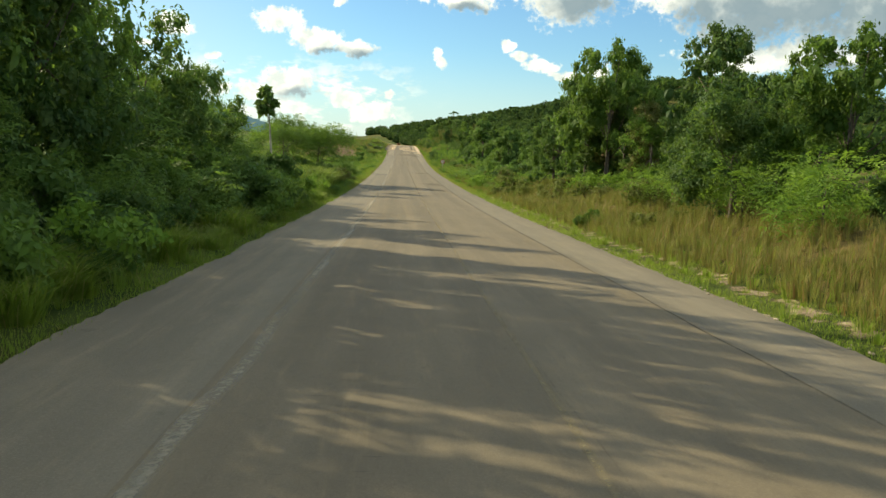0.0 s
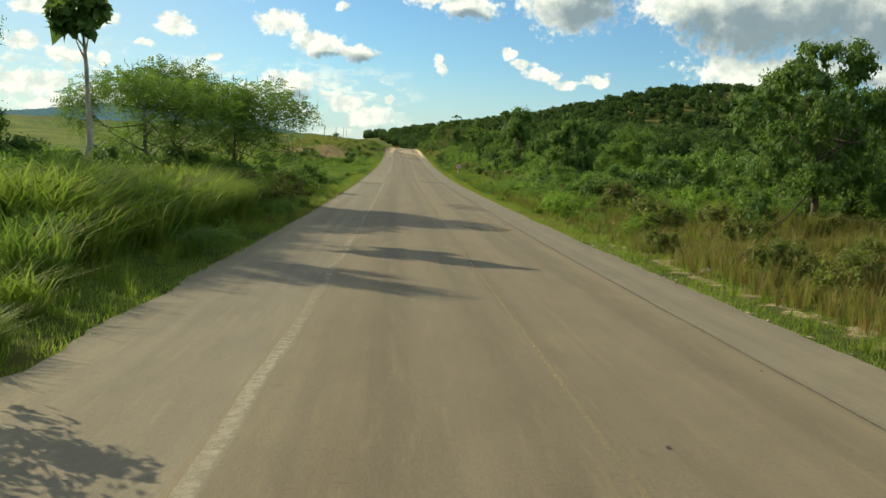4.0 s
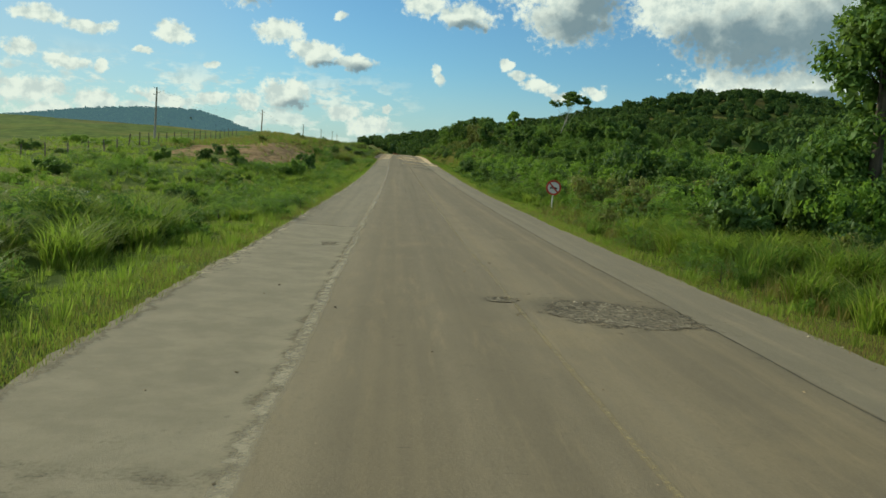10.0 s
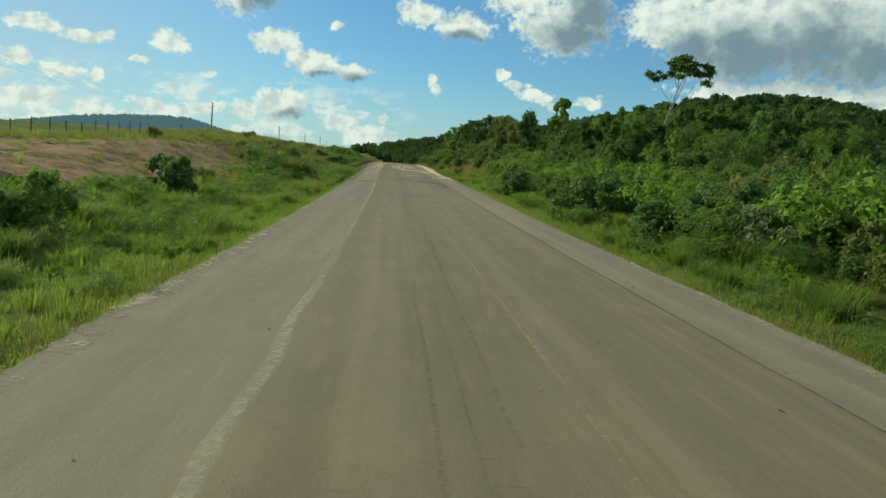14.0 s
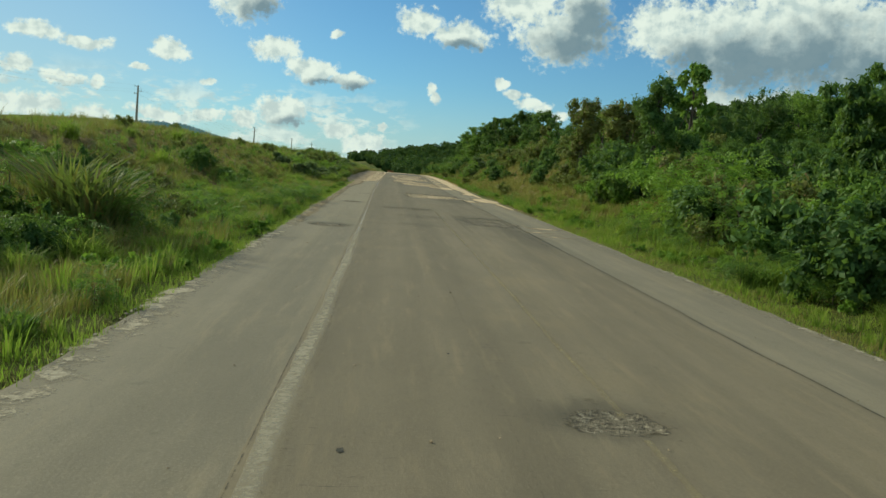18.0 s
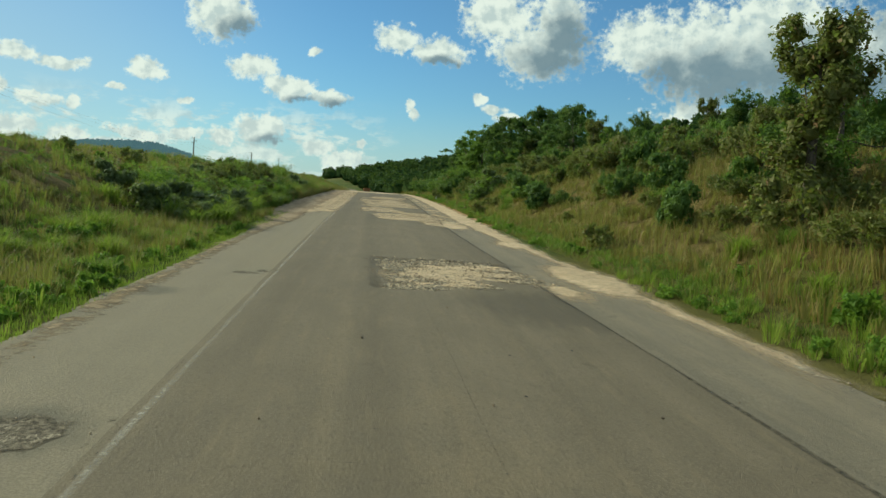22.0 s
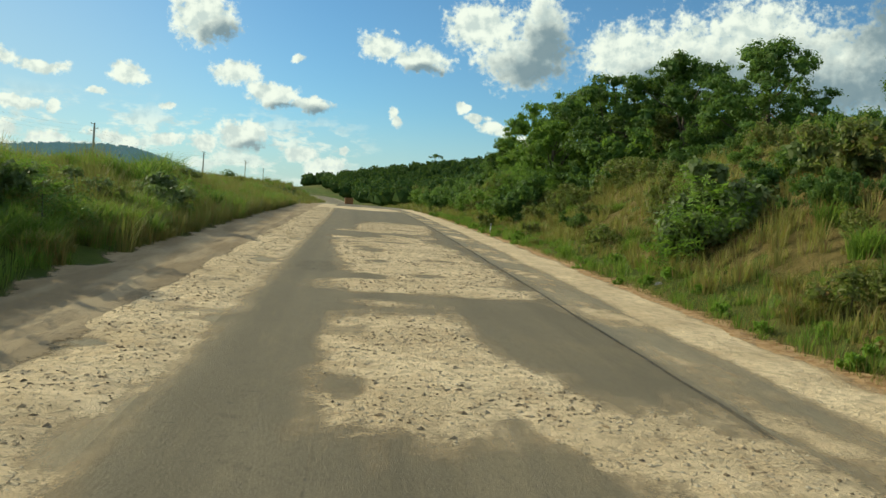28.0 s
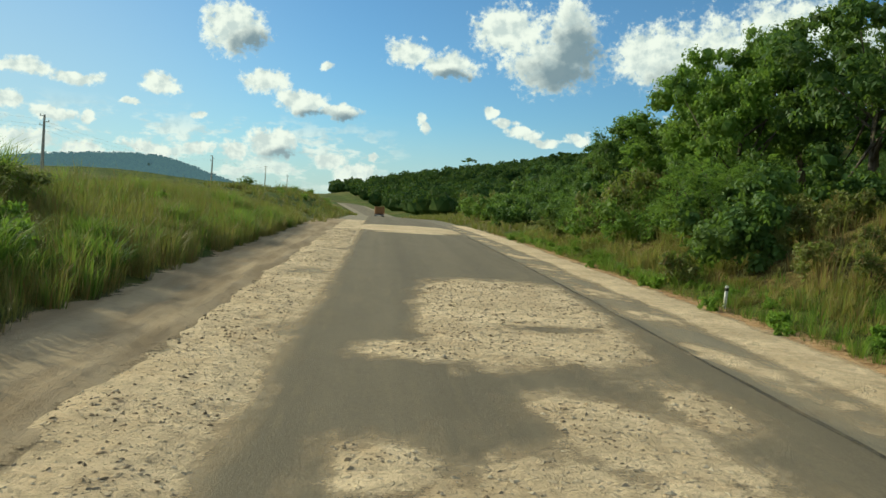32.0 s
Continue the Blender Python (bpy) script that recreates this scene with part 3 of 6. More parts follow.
LEFT = 2.45           # left shoulder


def right_edge(y):
    return 8.55 + np.interp(y, [-100, 150, 215, 300, 400], [0, 0.05, 0.65, 0.5, 0.3])


L_Y = [-150, 25, 48, 70, 120, 150, 175, 205, 250, 290, 320, 360, 450, 600, 800, 4600]
L_D = [0, 1.5, 4, 8, 14, 25, 45, 90]
L_H = [[-.05, 0, .3, .8, 1.2, 1.5, 2, 3], [-.05, 0, .3, .8, 1.2, 1.5, 2, 3], [-.05, -.1, -.2, 0, .3, .6, 1, 2],
       [-.05, -.2, -.5, -.4, -.2, .0, -.4, -1.1], [-.05, -.25, -.7, -.4, .1, .2, -.2, -.7], [-.05, -.2, -.5, .2, .7, .6, .0, -.5]]
L_H += [[-.05, -.15, -.3, .6, 2.0, 1.6, .8, 1.0], [-.05, -.1, 0, 1.2, 2.9, 2.2, .6, .8], [-.05, -.05, .3, 1.9, 3.5, 4.2, 3.4, 2.6],
        [-.05, .05, .8, 2.2, 2.9, 3.3, 3.5, 3.6], [-.05, .05, .9, 1.8, 2.2, 2.4, 2.6, 3]]
L_H += [[-.05, 0, .5, 1.3, 1.8, 2.0, 2.2, 2.6], [-.05, .2, 1, 3.3, 4.4, 5, 5.5, 6], [-.05, .1, .3, .8, 1.5, 2, 3, 4], [0, 0, 0, 0, 0, 0, 0, 0], [0, 0, 0, 0, 0, 0, 0, 0]]
R_Y = [-150, 0, 40, 100, 180, 220, 250, 300, 340, 400, 480, 700, 1000, 4600]
R_D = [0, 1.5, 3, 5, 8, 14, 25, 50]
R_H = [[-.05, 0, .3, 1.0, 1.4, 1.8, 2.5, 5], [-.05, 0, .3, .9, 1.3, 1.8, 2.5, 5], [-.05, -.05, .1, .4, .7, 1, 2, 5], [-.05, -.1, 0, .2, .5, 1, 2, 5],
       [-.05, -.1, 0, .3, .8, 1.5, 3, 7], [-.05, 0, .2, .8, 1.8, 3.2, 5.0, 8], [-.05, .05, .4, 1.4, 3.1, 5.2, 7, 10], [-.05, .05, .5, 1.9, 3.7, 5.8, 7.6, 10]]
R_H += [[-.05, 0, .2, .8, 1.6, 2.8, 4, 6], [-.05, 0, .2, .6, 1.2, 1.8, 2.5, 4], [-.05, .1, .3, .8, 1.2, 1.6, 2.2, 4], [0, .1, .2, .4, .6, .8, 1.2, 3], [0, 0, 0, 0, 0, 0, 0, 0], [0, 0, 0, 0, 0, 0, 0, 0]]


def bilinear(ys, ds, table, y, d):
    table = np.array(table)
    cols = np.stack([np.interp(y, ys, table[:, j]) for j in range(len(ds))])
    j = np.clip(np.searchsorted(ds, d) - 1, 0, len(ds) - 2)
    ds = np.array(ds, float)
    u = np.clip((d - ds[j]) / (ds[j + 1] - ds[j]), 0, 1)
    u = u * u * (3 - 2 * u) * 0.5 + u * 0.5
    at = np.arange(len(d))
    return cols[j, at] * (1 - u) + cols[j + 1, at] * u


def waves(x, y, size, seed=0):
    """Cheap smooth relief between -1 and 1."""
    r = np.random.RandomState(seed)
    v = 0
    for k in range(7):
        a, p = r.uniform(0, math.tau), r.uniform(0, math.tau)
        f = math.tau / size * r.uniform(0.5, 2.2)
        v = v + np.sin((x * math.cos(a) + y * math.sin(a)) * f + p)
    return v / 4.0


def bump_at(x, y, cx, cy, sx, sy, h):
    return h * np.exp(-((x - cx) / sx) ** 2 - ((y - cy) / sy) ** 2)


def ground_z(x, y):
    x, y = np.broadcast_arrays(np.atleast_1d(np.asarray(x, float)), np.atleast_1d(np.asarray(y, float)))
    shape = x.shape
    x, y = x.ravel(), y.ravel()
    lx = line_x(y)
    dl, dr = lx - LEFT - x, x - lx - right_edge(y)
    z = road_z(y) + 0.0
    left, right = dl > 0, dr > 0
    h = np.full(x.shape, -0.28)
    h[left] = bilinear(L_Y, L_D, L_H, y[left], dl[left])
    h[right] = bilinear(R_Y, R_D, R_H, y[right], dr[right])
    d = np.maximum(dl, dr)
    out = np.clip((d - 1.0) / 6, 0, 1)
    z = z + h + out * (0.14 * waves(x, y, 7, 1) + 0.10 * waves(x, y, 3, 2)) + np.clip(d / 60, 0, 1) * 0.8 * waves(x, y, 60, 3)
    far = np.clip((d - 30) / 80, 0, 1)
    z = z + far * (bump_at(x, y, 330, 850, 130, 190, 46) + bump_at(x, y, 200, 900, 110, 200, 14) + bump_at(x, y, 520, 800, 170, 220, 34))
    ridge = np.clip((x + 55) / 130, 0, 1)
    z = z + 15 * ridge * ridge * (3 - 2 * ridge) * np.exp(-((y - 890) / 130) ** 2) * np.clip(dr / 20 + 1.5, 0, 1)
    z = z + bump_at(x, y, -620, 2100, 250, 240, 56) + bump_at(x, y, -450, 2050, 110, 200, 24) + bump_at(x, y, -1050, 2300, 230, 300, 10)
    return z.reshape(shape)


def gz(x, y):
    return float(ground_z(x, y)[0])


def mesh_np(name, verts, faces, mat, smooth=False):
    """A mesh from arrays: verts (n, 3), faces (m, k) with k = 3 or 4."""
    verts, faces = np.asarray(verts, np.float32), np.asarray(faces, np.int32)
    me = bpy.data.meshes.new(name)
    me.vertices.add(len(verts))
    me.vertices.foreach_set("co", verts.ravel())
    n, k = faces.shape
    me.loops.add(n * k)
    me.loops.foreach_set("vertex_index", faces.ravel())
    me.polygons.add(n)
    me.polygons.foreach_set("loop_start", np.arange(0, n * k, k, dtype=np.int32))
    me.polygons.foreach_set("use_smooth", np.full(n, smooth))
    me.update(calc_edges=True)
    me.validate()
    me.materials.append(mat)
    return me


def part(name, me, parent=None, label=""):
    ob = new(name, me)
    if parent:
        ob.parent = parent
    return tagged(ob, label) if label else ob


def bm_mesh(name, bm, mat, smooth=False):
    me = bpy.data.meshes.new(name)
    bmesh.ops.recalc_face_normals(bm, faces=bm.faces)
    bm.to_mesh(me)
    bm.free()
    me.materials.append(mat)
    if smooth:
        me.polygons.foreach_set("use_smooth", np.full(len(me.polygons), True))
    return me


def grid_mesh(name, X, Y, Z, mat, keep=None, smooth=True, attr=None):
    r, c = X.shape
    i = np.arange(r * c).reshape(r, c)
    f = np.stack([i[:-1, :-1], i[:-1, 1:], i[1:, 1:], i[1:, :-1]], -1).reshape(-1, 4)
    verts = np.stack([X, Y, Z], -1).reshape(-1, 3)
    used = np.arange(len(verts))
    if keep is not None:
        ok = keep.ravel()[f].any(1)
        f = f[ok]
        used = np.unique(f)
        back = np.zeros(len(verts), np.int64)
        back[used] = np.arange(len(used))
        verts, f = verts[used], back[f]
    me = mesh_np(name, verts, f, mat, smooth)
    if attr is not None:
        me.attributes.new("cover", "FLOAT", "POINT").data.foreach_set("value", attr.ravel()[used].astype(np.float32))
    return me


# ---- the ground, one sheet to the horizon ----
def build_ground():
    rows = np.concatenate([np.arange(-150, 430, 1.5), np.arange(430, 1000, 8), np.geomspace(1000, 4600, 34)])
    near = np.concatenate([[0, .4, .8, 1.2], np.arange(1.6, 32, 0.9), np.geomspace(33, 3800, 56)])
    lx = line_x(rows)
    cols = [lx - LEFT - d for d in near[::-1]] + [lx + 0.5, lx + 4.0] + [lx + right_edge(rows) + d for d in near]
    X = np.stack(cols, 1)
    Y = np.repeat(rows[:, None], X.shape[1], 1)
    Z = ground_z(X, Y)
    edge = len(near) - 1
    ob = part("ground", grid_mesh("ground", X, Y, Z, GROUND))
    tagged(ob, "rolling green grassy land beside the road, to the horizon", "ground", kind="structure")


build_ground()

# ---- the road: two worn lanes a little above two paved shoulders ----
HOLES = [(6.3, 36.0, 1.15, 1.4, .05), (5.75, 39.4, 1.0, .55, .04), (5.9, 82.6, 1.6, 1.5, .05), (3.75, 83.5, .42, .3, .06), (4.25, 177.1, .6, .5, .05),
         (3.0, 213.0, 1.45, .85, .04), (6.6, 206.6, 1.5, 2.9, .05), (-.25, 199.6, .85, .75, .04), (-.2, 217.6, .6, .55, .05),
         (.5, 231.1, .32, .28, .04), (.05, 230.6, .35, .2, .04), (-.1, 92.1, .32, .55, .04), (5.6, 21.5, 1.2, 1.2, .03)]


def big_hole(x, y):
    """Metres inside the large pothole, cut square along its near and left sides."""
    d = np.minimum(np.minimum(x - 3.12, 8.1 - x), np.minimum(y - 228.5, 236.1 - y))
    d = np.minimum(d, (y - 229.2 - .75 * (x - 5.5)) / 1.25)
    d = np.minimum(d, (238.0 - y + .9 * (x - 5.0)) / 1.3)
    d = np.minimum(d, ((np.abs((x - 6.75) / .72) ** 4 + np.abs((y - 230.2) / 1.1) ** 4) ** .25 - 1) * .7)
    return d + (.10 * waves(x, y, 1.1, 105) + .06 * waves(x, y, .4, 106)) * np.clip((x - 3.2) / .6, .1, 1)


def holes_h(x, y):
    depth = np.zeros(np.broadcast(x, y).shape)
    for cx, cy, rx, ry, deep in HOLES:
        q = 1 - np.sqrt(((x - cx) / rx) ** 2 + ((y - cy) / ry) ** 2) + 0.13 * waves(x, y, 1.1, 5) + .07 * waves(x, y, .4, 6)
        depth = np.maximum(depth, deep * .7 * np.clip(q / 0.35, 0, 1))
    depth = np.maximum(depth, .085 * np.clip(big_hole(x, y) / .16, 0, 1) * np.clip(1.1 - (y - 229) / 12, .5, 1))
    return depth


def lane_z(x, y):
    """Top of the pavement: lanes 5 cm above the shoulders, a slight crown and worn unevenness."""
    off = x - line_x(y)
    up = np.clip((off + 0.10) / 0.35, 0, 1) * np.clip((LANES + 0.12 - off) / 0.25, 0, 1)
    crown = 0.035 - 0.0025 * np.abs(off - 3.5) ** 2 * np.clip(up, 0.4, 1)
    return road_z(y) + 0.03 * up + crown * up + 0.008 * waves(x, y, 4, 8) - holes_h(x, y)


def build_road():
    ys = np.concatenate([np.arange(-150, -60, 1.0), np.arange(-60, 227.5, 0.28), np.arange(227.5, 237, .1), np.arange(237, 352, .28), np.arange(352, 900, 2.0)])
    lx = line_x(ys)[:, None]
    for name, cols, mat, label in (
            ("road", np.linspace(-.05, LANES + .05, 50), ASPHALT, "two lanes of cracked, dusty grey-brown asphalt"),
            ("road_shoulder_left", np.linspace(-LEFT - .1, -.05, 15), SHOULDER, "pale worn asphalt shoulder with a crumbling edge"),
            ("road_shoulder_right", None, SHOULDER, "pale worn asphalt shoulder with a crumbling edge")):
        if cols is None:
            t = np.linspace(0, 1, 15)[None, :]
            off = LANES + .05 + t * (right_edge(ys)[:, None] + .1 - LANES - .05)
            off[:, -1] += 0.07 * waves(ys, 0 * ys, 6, 11) + .05 * waves(ys, 0 * ys, 1.3, 12)
        else:
            off = np.repeat(cols[None, :], len(ys), 0)
            if name.endswith("left"):
                off[:, 0] += 0.08 * waves(ys, 0 * ys, 6, 13) + .06 * waves(ys, 0 * ys, 1.3, 14)
        X = lx + off
        Y = np.repeat(ys[:, None], X.shape[1], 1)
        Z = lane_z(X, Y)
        tagged(part(name, grid_mesh(name, X, Y, Z, mat)), label, "road", kind="structure")


build_road()


def strip(name, y0, y1, off, width, mat, wobble=0.0, seed=0, lift=0.004, label="", category="road marking", profile=(.15, 1.0, .15)):
    ys = np.arange(y0, y1 + .01, .25)
    c = line_x(ys) + off + wobble * waves(ys, 0 * ys, 9, seed)
    w = width * (1 + .15 * waves(ys, 0 * ys, 1.3, seed + 1)) / 2
    X = np.stack([c - w, c, c + w], 1)
    Y = np.repeat(ys[:, None], 3, 1)
    ob = part(name, grid_mesh(name, X, Y, lane_z(X, Y) + lift, mat, attr=np.repeat(np.array([profile]), len(ys), 0)))
    return tagged(ob, label, category, kind="structure")


# both pale strips also paint in the sunlit lip of the raised lane
strip("edge_line", 197, 268, .12, .12, WHITE_NARROW_LIP, .01, 23, label="narrow worn white edge line, the lit lip of the lane painted in")
strip("edge_line", -120, 199, .17, .26, WHITE_LINE_LIP, .06, 21, profile=(.5, .8, 0), label="worn dusty white edge line, the sunlit lip of the lane painted in")
strip("centre_line", -120, 212, 3.6, .11, YELLOW_LINE, .02, 31, label="almost worn-off dull yellow centre line")
strip("tar_seam", -120, 345, LANES - .02, .085, JOINT, .04, 41, label="dark joint between lane and shoulder", category="seam")
strip("lane_ledge", 196, 262, LANES + .04, .10, LEDGE, .03, 43, label="dark low step from the lane to the shoulder", category="seam")
strip("lane_ledge", 262, 345, LANES + .02, .11, LEDGE, .07, 45, label="dark low step from the lane to the shoulder", category="seam")
strip("tar_seam", 90, 200, 2.35, .03, TAR, .02, 44, label="dark wavering tar seam along the lane", category="seam")
strip("tar_seam", 190, 232, 3.55, .03, TAR, .04, 47, label="dark wavering tar seam along the lane", category="seam")
strip("tar_seam", 262, 283, 1.88, .035, TAR, .01, 48, label="straight dark joint along the lane", category="seam")
strip("tar_seam", 295, 306, 2.62, .03, TAR, .01, 50, label="straight dark joint along the lane", category="seam")
strip("tar_seam", -60, 60, 3.75, .03, TAR, .04, 49, label="dark wavering tar seam along the lane", category="seam")

for y0, y1, off, width in [(128, 152, 2.74, .10), (126, 149, 2.02, .09), (174, 186, .30, .07), (194, 201, .24, .08), (194, 214, 6.5, .35), (200, 212, 4.3, .25)]:
    strip("tyre_mark", y0, y1, off, width, TYRE, .03, int(y0), lift=.005, label="faint dark tyre mark along the lane", category="tyre mark")

strip("edge_crack", 140, 184, -.03, .013, CRACK, .03, 51, label="dark crack along the lane edge", category="crack")
strip("edge_crack", 184, 262, .02, .02, CRACK, .03, 53, label="dark crack along the lane edge", category="crack")


def crack(points, width, seed):
    """A jagged dark crack across the pavement, widening and closing."""
    r = np.random.RandomState(seed)
    pts = np.array(points, float)
    along = np.concatenate([[0], np.cumsum(np.hypot(*np.diff(pts, axis=0).T))])
    u = np.arange(0, along[-1], .06)
    x, y = np.interp(u, along, pts[:, 0]), np.interp(u, along, pts[:, 1])
    way = unit_2d(pts[-1] - pts[0])
    jag = np.convolve(r.normal(size=len(u) + 6), [.1, .2, .3, .3, .2, .1, .1], "valid") * .05
    x, y = x - way[1] * jag, y + way[0] * jag
    w = width * np.clip(.5 + .6 * r.rand(len(u)) + .3 * np.sin(u * 3 + seed), .15, 2) * np.clip(np.minimum(u, along[-1] - u) / .3, .1, 1) / 2
    X = np.stack([x + way[1] * w, x - way[1] * w], 1)
    Y = np.stack([y - way[0] * w, y + way[0] * w], 1)
    me = grid_mesh("crack", X, Y, lane_z(X, Y) + .005, CRACK_DARK)
    tagged(part("crack", me), "dark jagged crack across the asphalt", "crack", kind="structure")


def unit_2d(v):
    return v / math.hypot(*v)


for points, width in [([(-2.0, 98.4), (-.8, 98.2), (.35, 98.8)], .035), ([(-1.3, 94.8), (-.5, 95.1)], .02), ([(-.6, 91.5), (.25, 92.8)], .05), ([(.7, 201.3), (4.2, 201.8), (7.6, 202.3)], .025), ([(1.2, 318), (3.5, 318.4)], .03), ([(1.6, 328), (4.0, 328.2)], .03)]:
    crack(points, width, int(points[0][1] * 7) % 977 + 3)


# ---- sand, gravel and rubble lying on the pavement ----
def box_field(x, y, items, p=5.0):
    best = np.full(np.broadcast(x, y).shape, -9.0)
    for cx, cy, rx, ry in items:
        q = (np.abs((x - cx) / rx) ** p + np.abs((y - cy) / ry) ** p) ** (1 / p)
        best = np.maximum(best, (1 - q) * min(rx, ry))
    return best


def sheet(name, x0, x1, y0, y1, step, field, mat, thick, label, category, base=lane_z, kind="stuff", shape=None):
    ys = np.arange(y0, y1 + step, step)
    xs = np.arange(x0, x1 + step, step)
    X, Y = np.meshgrid(xs, ys)
    X = X + line_x(Y) * 0
    F = field(X, Y)
    H = np.clip(F * 0.06 + .006, .004, thick) + np.where(F > .15, .006 * waves(X, Y, .5, 77), 0)
    Z = base(X, Y) + H + (shape(X, Y) * np.clip(F / .5, 0, 1) if shape else 0)
    me = grid_mesh(name, X, Y, Z, mat, keep=F > -0.5, attr=np.clip(F, -1, 1))
    return tagged(part(name, me), label, category, kind=kind)


def leaning(x, y, items, p=4.0):
    """Inside distance of blunt patches (x, y, half width, half length, lean) whose sides lean with the road."""
    best = np.full(np.broadcast(x, y).shape, -9.0)
    for cx, cy, rx, ry, lean in items:
        q = (np.abs((x - cx - lean * (y - cy)) / rx) ** p + np.abs((y - cy) / ry) ** p) ** (1 / p)
        best = np.maximum(best, (1 - q) * min(rx, ry))
    return best


LANE_SAND = [(5.6, 264.6, 2.0, 4.0, -.06), (7.0, 261.0, .8, 4.2, -.05), (6.9, 268.5, .9, 3.5, -.10), (3.75, 274.6, 1.25, 3.6, .02), (5.2, 272.4, .75, 2.8, -.30), (6.1, 270.2, .6, 1.2, -.4),
             (3.7, 279.6, .5, .25, 0), (4.8, 282.6, 2.4, 1.2, .1), (4.8, 291.6, 2.35, 8.3, -.05), (5.2, 301.0, .8, 1.5, -.15), (6.5, 302.5, .45, 1.1, .05), (2.5, 299.7, .5, .7, 0)]
LANE_SAND += [(5.4, 310.6, 2.0, 6.0, .06), (3.2, 305.2, .95, .75, 0), (4.4, 352, 3.6, 6.0, 0), (4.4, 345, 2.4, 1.0, .3)]
LANE_GREY = [(3.6, 293.4, .5, 1.5, -.15), (3.7, 288.8, .42, .5, .1), (2.6, 287.5, .4, .35, 0), (5.0, 285.2, .45, .4, 0), (3.2, 284.4, .85, .7, 0), (4.5, 297.6, .8, .35, 0), (3.0, 297.0, .5, .3, 0), (5.6, 308.0, .9, .3, .3),
             (2.95, 276.3, .3, .45, 0), (2.8, 272.8, .25, .5, 0), (6.2, 266.4, .7, .35, .2), (4.4, 265.9, .6, .3, 0), (5.9, 290.0, .5, .3, .2)]

HOLE_SAND = [(5.2, 232.7, 1.25, 2.6, .12), (6.3, 233.9, 1.2, 1.9, -.1), (6.7, 232.2, .9, 1.5, -.35), (5.3, 230.6, .75, .6, 0), (3.95, 230.9, .2, .75, -.3)]
HOLE_CRUST = [(4.4, 231.1, .42, .5, -.4), (6.6, 234.1, .95, .13, -.75), (5.6, 235.6, .6, .22, -.1), (6.8, 232.4, .55, .14, -.8)]
HOLE_CHIPS = [(4.15, 233.2, .62, 2.5, -.20), (4.0, 229.3, .62, .72, 0), (5.0, 229.7, 1.0, .42, .05), (5.6, 235.4, 1.5, .75, .1), (7.1, 232.6, .75, 2.4, -.2), (4.5, 231.0, .9, .9, 0)]


def lane_sand(x, y):
    rough = .13 * waves(x, y, 2.2, 61) + .09 * waves(x, y, .7, 62) + .06 * waves(x, y, .3, 60)
    inside = np.minimum(np.minimum(big_hole(x, y) - .10, leaning(x, y, HOLE_SAND, 3.0)), -leaning(x, y, HOLE_CRUST, 2.5)) + .12 * waves(x, y, .9, 107)
    return np.maximum(np.minimum(leaning(x, y, LANE_SAND), -leaning(x, y, LANE_GREY, 2.5)) - .02, inside) + rough


def left_sand(x, y):
    off = x - line_x(y)
    band = np.minimum(off + 1.85 + .22 * waves(x, y, 5, 60), -.02 + .05 * waves(x, y, 7, 63) - off)
    ends = np.minimum((y - 266 - 2.5 * np.clip(off + 1.5, -3, 3)) * .12 + .35 * waves(x, y * .4, 2.2, 164), (370 - y) * .3)
    bare = .50 * waves(x, y * .35, 3.2, 165) + .22 * waves(x, y * .6, 1.0, 166) + .40
    return np.minimum(np.minimum(band, ends) + .05 * waves(x, y, 1.1, 64), bare)


def rutted_earth(x, y):
    off = x - line_x(y)
    band = np.minimum(off + 4.1 + .3 * waves(x, y, 5, 160), -1.62 + .12 * waves(x, y, 5, 161) - off)
    return np.minimum(band, np.minimum((y - 256) * .15, (370 - y) * .3)) + .08 * waves(x, y, 1.1, 164)


def right_sand(x, y):
    off = x - line_x(y)
    streak = .55 * waves(x, y * .22, 1.3, 65) + .3 * waves(x, y * .4, .6, 66)
    inner = np.minimum(np.minimum(off - LANES - .05, right_edge(y) - .5 - off), np.minimum((y - 256) * .2, (366 - y) * .2))
    inner = np.minimum(inner, .5) * .5 + streak * .42 - .30 - .18 * np.clip(off - LANES - .4, 0, 1.2)
    outer = np.minimum(off - right_edge(y) + np.interp(y, [240, 262], [.10, .75]) + .10 * waves(x, y, 6, 67), np.minimum((y - 222) * .2, (372 - y) * .2))
    spots = box_field(x, y, [(9.5, 233.5, .9, 3.6), (8.0, 230.2, .35, 1.1), (8.15, 203.2, .26, .14), (8.5, 201.2, .24, .12), (9.0, 205.6, .4, .2), (9.3, 245.8, .5, 1.8), (8.0, 259, .9, 3.0)], 2.0)
    outer = np.minimum(outer, np.interp(y, [240, 264], [.22, .62]) + .10 * waves(x, y, 3, 70) - off + right_edge(y))
    return np.maximum(np.maximum(inner, outer), spots + .1 * waves(x, y, .8, 68))


def pothole_fill(x, y):
    return np.clip(holes_h(x, y) * 18 - .2, -.4, .5) + .10 * waves(x, y, .5, 69)


def hole_chips(x, y):
    return np.minimum(big_hole(x, y) + .06, leaning(x, y, HOLE_CHIPS, 3.0) + .02) + .16 * waves(x, y, .8, 108) + .08 * waves(x, y, .3, 109)


def either_z(x, y):
    """The higher of pavement and ground."""
    off = x - line_x(y)
    on = (off > -LEFT - .18) & (off < right_edge(y) + .18)
    return np.where(on, lane_z(x, y), ground_z(x, y) + .02)


